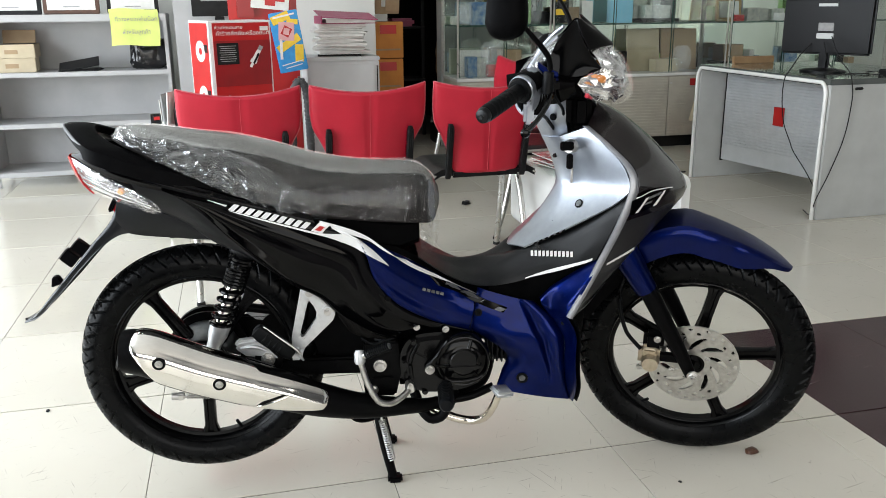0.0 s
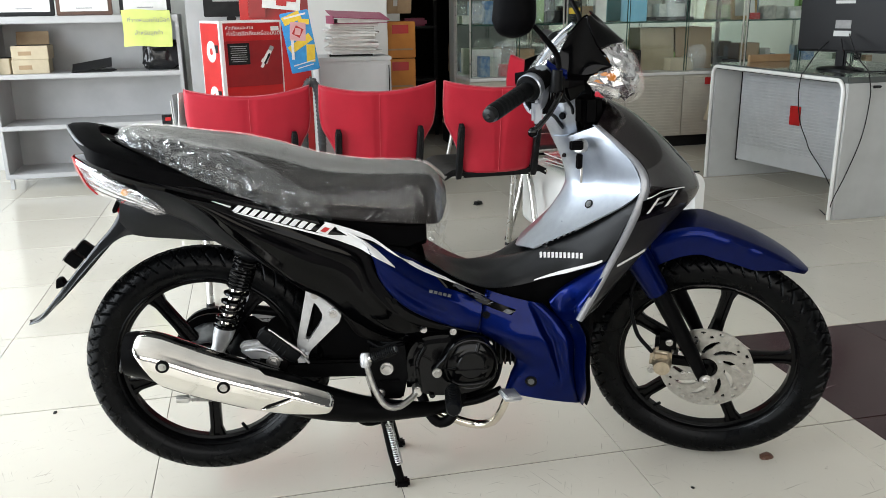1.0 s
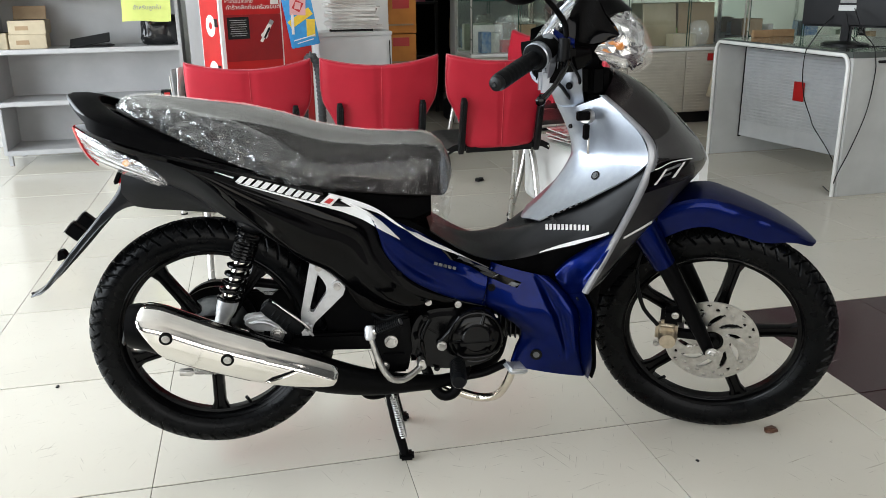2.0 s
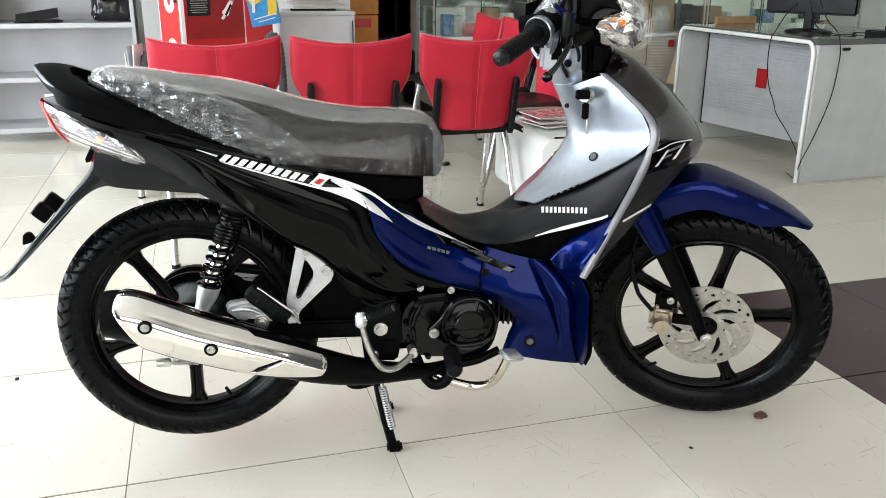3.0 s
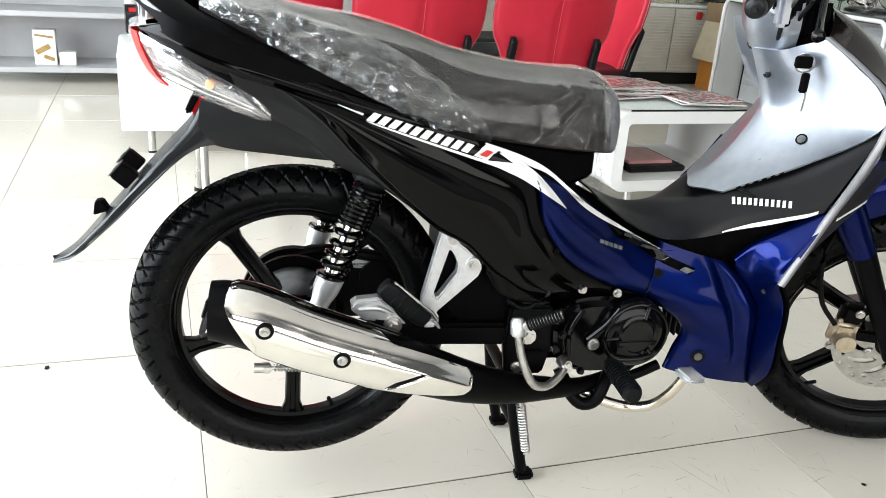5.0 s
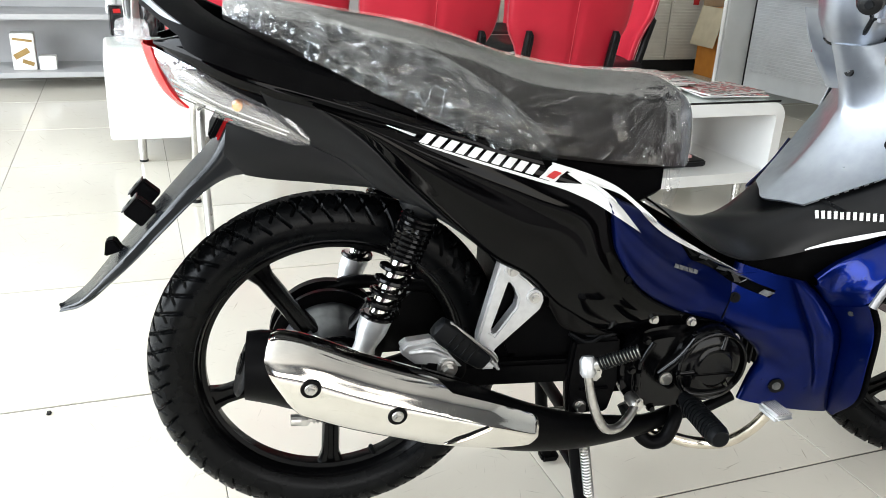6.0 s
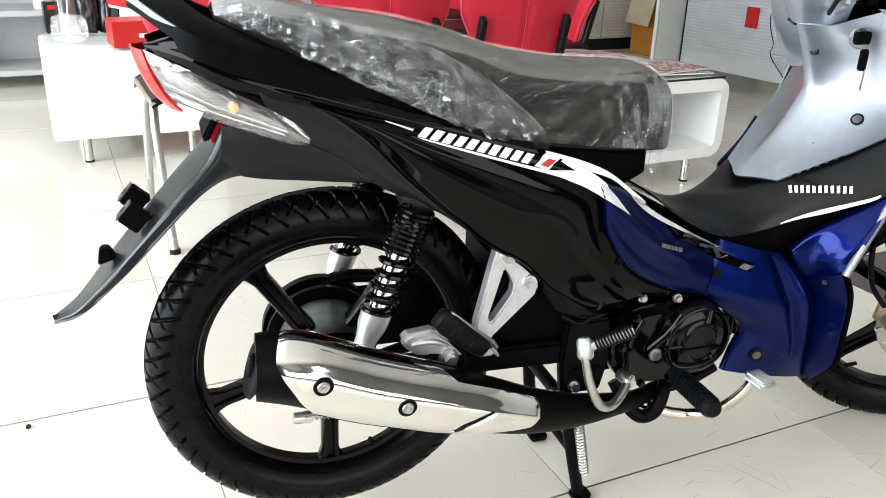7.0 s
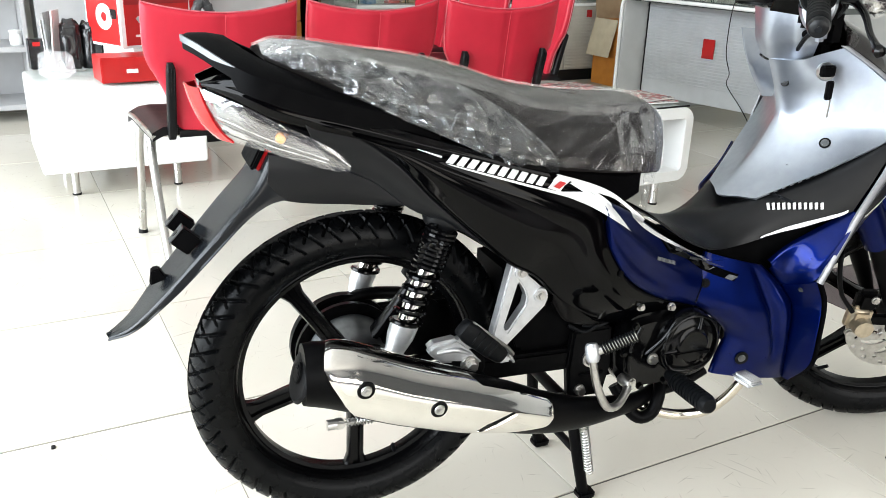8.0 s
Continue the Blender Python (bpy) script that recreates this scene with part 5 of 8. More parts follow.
# steering head: handlebar, levers, mirrors and lamp unit stand turned
MIRROR_SIDE = STEER @ Matrix.Diagonal((1, -1, 1, 1)) @ STEER.inverted()


def pair(name, bm_make, material_, parent=None, label=""):
    """One part on the near side and its twin on the far side of the turned steering."""
    a = bp(name, bm_make(), material_, parent, label)
    bm = bm_make()
    bm.transform(MIRROR_SIDE)
    return a, bp(name, bm, material_, parent, label)


GRIP_A, GRIP_B = V(0.657, -0.293, 0.927), V(0.748, -0.192, 0.962)
GD = (GRIP_B - GRIP_A).normalized()
bar = bp("handlebar", sweep([tuple(GRIP_B), (0.79, -0.14, 0.975), (0.83, -0.06, 0.955), tuple(STEER @ V(0.835, 0, 0.93))], 0.011, 14, n=16), SATIN_BLACK, label="black handlebar with rubber grips and mirrors")
pair("grip", lambda: sweep([GRIP_A, GRIP_A + GD * 0.004, GRIP_B], [0.016, 0.0175, 0.0165], 22), RUBBER_SOFT, bar, "black rubber grip")
pair("bar_end", lambda: sweep([GRIP_A - GD * 0.016, GRIP_A - GD * 0.013, GRIP_A - GD * 0.004, GRIP_A], [0.009, 0.014, 0.0165, 0.015], 22), GREY_PLASTIC, bar, "grey bar end weight")
pair("bar_screw", lambda: sweep([GRIP_A - GD * 0.018, GRIP_A - GD * 0.0155], [0.0045, 0.006], 16), GUARD_PLASTIC, bar, "dark screw head")
for k in range(7):
    p = GRIP_A + GD * (0.016 + 0.014 * k)
    bp("grip_rib", sweep([p, p + GD * 0.006], 0.0176, 20), RUBBER_SOFT, bar)
pair("grip_flange", lambda: sweep([GRIP_B - GD * 0.006, GRIP_B, GRIP_B + GD * 0.003], [0.024, 0.028, 0.022], 24), RUBBER_SOFT, bar)
pair("switch_housing", lambda: sweep([GRIP_B, GRIP_B + GD * 0.004, GRIP_B + GD * 0.018, GRIP_B + GD * 0.022], [0.025, 0.0295, 0.0295, 0.026], 24), SILVER, bar, "silver switch housing cap")
pair("switch_body", lambda: sweep([GRIP_B + GD * 0.018, GRIP_B + GD * 0.05, GRIP_B + GD * 0.075], [0.032, 0.033, 0.022], 20), BLACK_PLASTIC, bar, "black switch body")
def handle_cover():
    """The upright shell between the grip and the headlamp."""
    side_, up_ = GD, V(0, 0, 1)
    out = up_.cross(side_).normalized()
    c = GRIP_B + GD * 0.030 + V(0.004, 0, -0.014)
    prof = [(-0.022, 0.60), (-0.020, 0.80), (-0.010, 0.95), (0.006, 1.0), (0.022, 0.94), (0.034, 0.75)]
    bm = bmesh.new()
    grid(bm, [[c + side_ * d + (out * math.cos(a) * 0.031 + up_ * math.sin(a) * 0.050) * k for a in [i * math.tau / 28 for i in range(28)]] for d, k in prof], True)
    bmesh.ops.recalc_face_normals(bm, faces=bm.faces)
    return bm


pair("handle_cover", handle_cover, SILVER, bar, "silver handle cover")
pair("switch_foot", lambda: box((0.022, 0.020, 0.048), GRIP_B + GD * 0.012 + V(0.012, -0.006, -0.050), 0.006), SILVER, bar)
pair("switch_box", lambda: box((0.05, 0.05, 0.055), GRIP_B + GD * 0.04 + V(0.004, -0.004, -0.035), 0.008), BLACK_PLASTIC, bar)
pair("lever_base", lambda: box((0.04, 0.03, 0.03), GRIP_B + GD * 0.05 + V(0.035, -0.02, -0.005), 0.008), SATIN_BLACK, bar)
pair("lever", lambda: sweep([(0.820, -0.172, 0.958), (0.812, -0.205, 0.955), (0.795, -0.245, 0.940), (0.765, -0.290, 0.915), (0.729, -0.343, 0.897)], [0.008, 0.0065, 0.0055, 0.005, 0.0065], 12, n=24), ENGINE_BLACK, bar, "black hand lever")
pair("lever_ball", lambda: lathe([(0, -0.010), (0.007, -0.007), (0.010, 0), (0.007, 0.007), (0, 0.010)], 16, pose(0.727, -0.346, 0.896)), ENGINE_BLACK, bar)
pair("mirror_stem", lambda: sweep([(0.806, -0.203, 0.965), (0.808, -0.205, 1.01), (0.800, -0.210, 1.035), (0.748, -0.232, 1.090)], [0.006, 0.006, 0.006, 0.005], 12, n=20), SATIN_BLACK, bar, "black mirror stem")
pair("mirror_boot", lambda: sweep([(0.804, -0.202, 0.955), (0.806, -0.203, 1.0)], [0.014, 0.011], 18), RUBBER_SOFT, bar)


def mirror_head():
    """A rounded four-sided mirror shell, wider above, with a domed back."""
    out = [(-0.048, -0.030), (-0.034, -0.052), (0.0, -0.060), (0.036, -0.050), (0.050, -0.028), (0.046, 0.03), (0.036, 0.056), (0.0, 0.064), (-0.034, 0.056), (-0.044, 0.03)]
    loop_ = curve([(x, 0, z) for x, z in out + out[:1]], 41)[:-1]
    bm = bmesh.new()
    rows = [[V(p.x * s * 0.87, d, p.z * s) for p in loop_] for s, d in ((0.97, 0.010), (1.0, 0.007), (1.0, 0.0), (0.94, -0.012), (0.78, -0.022), (0.5, -0.028), (0.2, -0.030))]
    vs_ = grid(bm, rows, close_v=True)
    bm.faces.new(vs_[0]), bm.faces.new(vs_[-1])
    bm.transform(pose(0.708, -0.236, 1.126, -8, 0, -28))
    return bm


pair("mirror", mirror_head, BLACK_PLASTIC, bar, "black rear-view mirror")


def head_rows(stations, low, high, n=30, k=21):
    """Cross-sections of the lamp unit between two angles; the unit stands on the steering axis."""
    lines = curve([(f, zl, zh) for f, zl, zh, w in stations], n)
    wide = curve([(f, w, 0) for f, zl, zh, w in stations], n)
    rows_ = []
    for (f, zl, zh), w in zip(lines, wide):
        mid, tall = (zl + zh) / 2, (zh - zl) / 2
        rows_.append([V(f + 0.82, -w.y * math.copysign(abs(math.cos(a)) ** 0.75, math.cos(a)), mid + tall * math.sin(a)) for a in (radians(low + (high - low) * j / (k - 1)) for j in range(k))])
    return rows_


HEAD = [(-0.05, 0.940, 1.030, 0.075), (0.0, 0.930, 1.064, 0.100), (0.06, 0.925, 1.070, 0.104), (0.12, 0.922, 1.050, 0.096), (0.16, 0.923, 1.020, 0.078), (0.185, 0.930, 0.985, 0.052)]
LENS_EDGE = [(0.950, -0.055, 1.057), (0.979, -0.075, 1.026), (0.959, -0.086, 1.013), (0.934, -0.090, 0.996), (0.944, -0.082, 0.972), (0.966, -0.062, 0.948)]
LENS_MID = [(0.991, 0, 1.056), (1.023, 0, 1.024), (1.042, 0, 0.990), (1.048, 0, 0.962), (1.045, 0, 0.944), (1.030, 0, 0.930)]
LENS_BOW = [(0.975, -0.034, 1.060), (1.010, -0.052, 1.026), (1.014, -0.064, 0.996), (1.010, -0.070, 0.970), (1.010, -0.062, 0.950), (1.006, -0.042, 0.935)]


def inward(line_, k):
    """The same line drawn towards the lamp's middle."""
    mid = V(0.955, 0, 0.99)
    return [tuple(mid.lerp(Vector(p), k)) for p in line_]


head = sp("headlamp", shell(both_sides(LENS_EDGE, LENS_BOW, LENS_MID, n=22, mid=0), 0.002), LENS_CLEAR, label="large clear headlamp unit with dark visor")
rows = both_sides(inward(LENS_EDGE, 0.96), inward(LENS_BOW, 0.90), inward(LENS_MID, 0.84), n=15, mid=0)
jit = random.Random(12)
rows = [[p + V(jit.uniform(-1, 1), jit.uniform(-1, 1), jit.uniform(-1, 1)) * 0.0055 for p in row[::2]] for row in rows]
sp("reflector", shell(rows, 0.002), REFLECTOR, head, "bright faceted reflector", 0)
sp("lamp_glass", lathe([(0, -0.018), (0.018, -0.012), (0.024, 0), (0.018, 0.012), (0, 0.018)], 20, pose(1.0, 0, 0.99)), REFLECTOR, head)
sp("lamp_base", shell(head_rows([(f, zl + 0.012, zh, w * 0.78) for f, zl, zh, w in HEAD[:4]], 175, 365, 24, 27), 0.003), BLACK_PLASTIC, head, "black plastic underside")
CREASE = [(0.916, -0.030, 1.114), (0.928, -0.048, 1.092), (0.944, -0.061, 1.064), (0.951, -0.065, 1.056)]
RIDGE = [(0.924, 0.0, 1.106), (0.955, 0.0, 1.088), (0.985, 0.0, 1.065), (0.996, 0.0, 1.057)]
top_rows = both_sides(CREASE, [tuple(Vector(a).lerp(Vector(b), 0.5) + V(0.004, 0, 0.003)) for a, b in zip(CREASE, RIDGE)], RIDGE, n=20, mid=0)
visor = sp("visor", shell(top_rows, 0.003), BLACK_GLOSS, head, "smoked dark visor")
for s in (1, -1):
    flank = panel([(0.878, -0.078, 1.070), (0.894, -0.060, 1.092), (0.915, -0.032, 1.1135), (0.929, -0.051, 1.089), (0.950, -0.0665, 1.056), (0.981, -0.078, 1.023)],
                  [(0.865, -0.101, 1.030), (0.868, -0.102, 1.022), (0.885, -0.102, 1.014), (0.915, -0.100, 1.008), (0.935, -0.096, 1.008), (0.976, -0.0805, 1.019)], 26, 8, 0.004, 0.003, s)
    sp("visor_side", flank, BLACK_GLOSS, visor)
    sp("indicator_bulb", lathe([(0, -0.020), (0.008, -0.016), (0.011, 0), (0.008, 0.016), (0, 0.020)], 18, pose(0.974, -0.068 * s, 0.998, 0, 0, 62 * s)), LENS_AMBER, head, "amber indicator bulb")
    sp("indicator_back", panel([(0.945, -0.082, 1.005), (0.965, -0.078, 1.010), (0.985, -0.066, 1.012)], [(0.945, -0.080, 0.985), (0.965, -0.076, 0.982), (0.988, -0.064, 0.985)], 10, 4, 0.003, 0.002, s), LENS_AMBER, head, "amber indicator reflector")
    sp("meter_glass", panel([(0.800, -0.066, 1.006), (0.825, -0.062, 1.042), (0.850, -0.050, 1.070), (0.880, -0.045, 1.088)], [(0.812, -0.090, 0.985), (0.835, -0.090, 1.010), (0.862, -0.085, 1.040), (0.880, -0.080, 1.068)], 18, 5, 0.006, 0.002, s), LENS_CLEAR, head, "clear meter cover")
    sp("meter_rim", sweep([(0.806, -0.078 * s, 0.985), (0.826, -0.076 * s, 1.022), (0.852, -0.066 * s, 1.056), (0.88, -0.055 * s, 1.082)], 0.005, 10, n=18), SILVER, head, "silver meter rim")
    sp("blue_trim", panel([(0.846, -0.100, 1.036), (0.865, -0.106, 1.026), (0.890, -0.108, 1.018)], [(0.846, -0.108, 1.018), (0.865, -0.112, 1.004), (0.892, -0.110, 1.000)], 12, 4, 0.003, 0.003, s), BLUE, head, "blue trim")
    sp("head_side", panel([(0.80, -0.088, 0.985), (0.85, -0.107, 1.015), (0.89, -0.104, 1.006), (0.925, -0.096, 0.998)], [(0.80, -0.080, 0.945), (0.85, -0.10, 0.945), (0.89, -0.098, 0.945), (0.930, -0.086, 0.965)], 20, 6, 0.004, 0.003, s), BLACK_GLOSS, head)
sp("meter_body", core_mesh([(0.80, 0.95, 0.99, 0.075), (0.84, 0.95, 1.035, 0.085), (0.875, 0.95, 1.07, 0.08), (0.90, 0.95, 1.08, 0.05)]), BLACK_PLASTIC, head, "dark meter body")


COLUMN = [[(0.862, 0.045, 0.840), (0.844, 0.002, 0.838), (0.858, -0.030, 0.839), (0.874, -0.048, 0.841), (0.893, -0.056, 0.844)],
          [(0.845, 0.050, 0.875), (0.824, 0.000, 0.875), (0.838, -0.045, 0.875), (0.856, -0.070, 0.878), (0.880, -0.080, 0.880)],
          [(0.835, 0.050, 0.930), (0.815, 0.000, 0.930), (0.832, -0.050, 0.930), (0.852, -0.075, 0.930), (0.876, -0.085, 0.930)]]
bp("column_cover", shell([curve(r, 24) for r in (COLUMN[0], [tuple(Vector(a).lerp(Vector(b), 0.6)) for a, b in zip(COLUMN[0], COLUMN[1])], COLUMN[1], COLUMN[2])], 0.004), SILVER, bar, "silver handlebar cover")
# a solid black bead draws the shade between cover and leg shield
bp("cover_gap", sweep([tuple(Vector(p) + V(0.004, 0.002, -0.001)) for p in COLUMN[0]], 0.0040, 8, n=24), RUBBER, bar, "black bead for the shade in the gap under the cover")
bp("cover_screw", bolt((0.852, -0.074, 0.890), (-0.6, -0.8, 0), 0.006, 0.004), BLACK_PLASTIC, bar)
# solid black block stands in for the shaded hollow beside the cover
bp("column_pocket", box((0.06, 0.075, 0.09), (0.915, -0.045, 0.90), 0.02, seg=3), BLACK_PLASTIC, bar)
sp("column", sweep([(0.878, 0, 0.85), (0.868, 0, 0.90)], [0.018, 0.018], 20), BLACK_PLASTIC, bar)
pair("cable", lambda: sweep([tuple(GRIP_B + GD * 0.05 + V(0.02, 0, -0.02)), (0.80, -0.17, 0.915), (0.83, -0.10, 0.89), (0.86, -0.05, 0.86)], 0.004, 8, n=20), RUBBER_SOFT, bar)
pair("cable", lambda: sweep([tuple(GRIP_B + GD * 0.06 + V(0.03, 0, 0.0)), (0.83, -0.17, 0.945), (0.87, -0.09, 0.905), (0.88, -0.05, 0.87)], 0.0035, 8, n=20), RUBBER_SOFT, bar)

# ignition lock with key, screws
lock = bp("ignition_lock", lathe([(0, -0.006), (0.013, -0.006), (0.016, -0.002), (0.017, 0.01), (0, 0.01)], 28, pose(0.884, -0.104, 0.826, 0, 0, -42)), STEEL, label="ignition lock with black key in it")
bp("key", box((0.030, 0.012, 0.020), (0.874, -0.117, 0.830), 0.0025, seg=3), BLACK_PLASTIC, lock)
bp("key_fob", box((0.014, 0.010, 0.034), (0.880, -0.122, 0.796), 0.0025, seg=3), BLACK_PLASTIC, lock)
bp("key_blade", box((0.005, 0.003, 0.036), (0.886, -0.122, 0.764), 0.001, seg=1), STEEL, lock)


# a black plug draws the shade inside the screw hole
bp("screw_recess", sweep([(0.8695, -0.022, 0.796), (0.880, -0.020, 0.795)], [0.0085, 0.0085], 20), RUBBER)
bp("recess_screw", sweep([(0.8689, -0.0223, 0.7963), (0.871, -0.0218, 0.7961)], [0.0032, 0.0032], 14), GUARD_PLASTIC)
bp("far_flange", panel([(0.852, 0.095, 0.885), (0.872, 0.100, 0.840), (0.900, 0.100, 0.790), (0.934, 0.100, 0.746)], [(0.900, 0.060, 0.885), (0.915, 0.060, 0.840), (0.930, 0.060, 0.800), (0.945, 0.060, 0.750)], 16, 5, 0.0, 0.004), SILVER, label="far flange of the silver leg shield")
bp("far_edge", panel([(0.800, 0.092, 0.566), (0.846, 0.096, 0.612), (0.885, 0.112, 0.650)], [(0.815, 0.110, 0.548), (0.868, 0.118, 0.596), (0.905, 0.130, 0.640)], 14, 4, 0.0, 0.004), BLUE, label="blue edge of the far leg shield")

# marks on the panels: laid on whatever panel lies under them
bpy.context.view_layer.update()


def under(*names):
    """A search tree over the near-side panels of these names, in the scene's axes."""
    vs_, fs_ = [], []
    for ob in bike.children_recursive:
        if ob.name.split(".")[0] in names:
            k = len(vs_)
            vs_ += [ob.matrix_world @ v.co for v in ob.data.vertices]
            fs_ += [[k + i for i in f.vertices] for f in ob.data.polygons]
    return BVHTree.FromPolygons(vs_, fs_)


BODY = under("side_cover", "side_trim", "middle_cover", "leg_shield", "shield_flange", "wing", "tunnel_cover", "tail_side", "inner_shield", "edge_trim", "front_cowl", "cowl_lower")


def mark(name, top, low, material_, parent=None, label="", n=20, m=4, lift=0.0011, slim=True):
    """A thin film between two lines given in (x, z), laid on the near side."""
    t, l = curve([(x, 0, z) for x, z in top], n), curve([(x, 0, z) for x, z in low], n)
    rows_ = []
    for j in range(m + 1):
        row = []
        for i in range(n):
            p = t[i].lerp(l[i], j / m)
            if slim:
                p = narrow(V(p.x, -0.15, p.z))
            hit = BODY.ray_cast(V(p.x, -0.6, p.z), V(0, 1, 0), 0.6)[0]
            y = hit.y if hit else (row[-1].y if row else -0.15)
            row.append(V(p.x, y - lift, p.z))
        # the film bridges small steps between panels
        outer = [min(q.y for q in row[max(i - 1, 0):i + 2]) for i in range(n)]
        for i in range(n):
            near = outer[max(i - 1, 0):i + 2]
            row[i].y = min(sum(near) / len(near), row[i].y)
        rows_.append(row)
    return bp(name, shell(rows_, 0.0008, (0, 1, 0)), material_, parent, label, 60)


def letter_blocks(name, start, end, height, count, slant, material_, gap=0.22, lift=0.0024, slim=True):
    """A row of plain slanting blocks in place of lettering."""
    a, b = Vector(start), Vector(end)
    for k in range(count):
        p, q = a.lerp(b, k / count), a.lerp(b, (k + 1 - gap) / count)
        mark(name, [(p.x + slant, p.y + height), (q.x + slant, q.y + height)], [(p.x, p.y), (q.x, q.y)], material_, n=3, m=1, lift=lift, slim=slim)


letter_blocks("white_block", (0.127, 0.7205), (0.293, 0.6720), 0.0108, 10, 0.0130, DECAL_WHITE, 0.32, 0.0034)
mark("white_block", [(0.320, 0.6855), (0.341, 0.6795)], [(0.299, 0.6690), (0.322, 0.6610)], DECAL_WHITE, n=8, m=6)
mark("red_block", [(0.3195, 0.6795), (0.3295, 0.6765)], [(0.3080, 0.6710), (0.3190, 0.6670)], DECAL_RED, n=3, m=1, lift=0.0050)
mark("stripe", [(0.085, 0.7415), (0.125, 0.7285)], [(0.085, 0.7405), (0.122, 0.7262)], DECAL_WHITE, n=6, m=1)
mark("stripe", [(0.129, 0.7185), (0.140, 0.7155), (0.286, 0.6715), (0.322, 0.6615), (0.345, 0.6590), (0.369, 0.6560), (0.397, 0.6470), (0.426, 0.6240), (0.465, 0.5845)], [(0.129, 0.7180), (0.140, 0.7135), (0.286, 0.6670), (0.339, 0.6500), (0.360, 0.6410), (0.382, 0.6310), (0.417, 0.6120), (0.446, 0.5950), (0.465, 0.5835)], DECAL_WHITE, label="white stripe decal", n=40, m=6)
mark("stripe", [(0.347, 0.6740), (0.390, 0.6540), (0.426, 0.6250), (0.465, 0.5850)], [(0.342, 0.6720), (0.380, 0.6480), (0.421, 0.6220), (0.461, 0.5860)], DECAL_WHITE, label="white stripe decal", n=26, lift=0.0019)
mark("stripe", [(0.318, 0.6885), (0.352, 0.6790), (0.385, 0.6680), (0.419, 0.6530), (0.456, 0.6270), (0.515, 0.5845), (0.609, 0.5325), (0.664, 0.5045)], [(0.318, 0.6870), (0.352, 0.6710), (0.388, 0.6550), (0.422, 0.6435), (0.454, 0.6215), (0.511, 0.5775), (0.609, 0.5275), (0.664, 0.5005)], DECAL_WHITE, label="white stripe decal", n=40, m=6)
mark("black_band", [(0.545, 0.566), (0.611, 0.524), (0.664, 0.496), (0.735, 0.468)], [(0.575, 0.528), (0.62, 0.508), (0.664, 0.480), (0.725, 0.456)], BLACK_GLOSS, n=26, m=4)
for x, z, w in ((0.590, 0.529, 0.024), (0.628, 0.507, 0.026), (0.672, 0.481, 0.022), (0.704, 0.465, 0.020)):
    mark("white_wedge", [(x + 0.010, z + 0.006), (x + 0.010 + w, z + 0.001 - w * 0.1)], [(x, z), (x + w * 0.75, z - 0.004 - w * 0.12)], DECAL_SILVER, n=6, m=2, lift=0.002)
letter_blocks("small_block", (0.538, 0.523), (0.590, 0.504), 0.0056, 5, 0.002, DECAL_SILVER, 0.3)
mark("stripe", [(0.784, 0.524), (0.846, 0.551), (0.925, 0.583)], [(0.784, 0.522), (0.846, 0.543), (0.925, 0.574)], DECAL_WHITE, label="white stripe decal", slim=False)
letter_blocks("white_block", (0.799, 0.5730), (0.888, 0.5820), 0.0118, 11, 0.0006, DECAL_WHITE, 0.30, 0.004, False)
mark("stripe", [(0.955, 0.574), (0.99, 0.588), (1.025, 0.602)], [(0.955, 0.568), (0.99, 0.582), (1.025, 0.594)], DECAL_WHITE, label="white stripe decal", slim=False)
mark("silver_line", [(0.894, 0.473), (0.969, 0.518), (0.996, 0.552), (1.032, 0.598)], [(0.896, 0.466), (0.973, 0.511), (1.001, 0.547), (1.035, 0.596)], SILVER_EDGE, n=20, m=1, lift=0.002)
mark("black_wedge", [(0.999, 0.720), (1.05, 0.735), (1.118, 0.732)], [(0.996, 0.687), (1.05, 0.694), (1.100, 0.715)], BLACK_GLOSS, n=16, m=6, slim=False)
mark("white_bar", [(1.008, 0.727), (1.05, 0.7365), (1.118, 0.7335)], [(1.008, 0.7245), (1.05, 0.734), (1.118, 0.731)], DECAL_WHITE, n=14, m=1, lift=0.005, slim=False)
mark("white_bar", [(1.040, 0.722), (1.084, 0.728)], [(1.036, 0.716), (1.080, 0.722)], DECAL_SILVER, n=8, m=1, lift=0.005, slim=False)
mark("white_bar", [(1.032, 0.709), (1.058, 0.712)], [(1.029, 0.704), (1.054, 0.707)], DECAL_SILVER, n=8, m=1, lift=0.005, slim=False)
mark("white_bar", [(1.036, 0.721), (1.045, 0.722)], [(1.010, 0.690), (1.018, 0.691)], DECAL_WHITE, n=4, m=4, lift=0.0054, slim=False)
mark("white_bar", [(1.090, 0.727), (1.099, 0.728)], [(1.062, 0.697), (1.071, 0.699)], DECAL_WHITE, n=4, m=4, lift=0.0054, slim=False)
mark("seam", [(0.677, 0.502), (0.652, 0.408)], [(0.679, 0.502), (0.654, 0.408)], RUBBER, n=14, m=1, slim=False)

for k in range(6):
    x, z = 0.806 + 0.0115 * k, 0.599 + 0.0072 * k
    mark("vent", [(x, z + 0.0025), (x + 0.007, z + 0.0065)], [(x + 0.002, z - 0.0005), (x + 0.009, z + 0.0030)], RUBBER, n=4, m=2, slim=False)


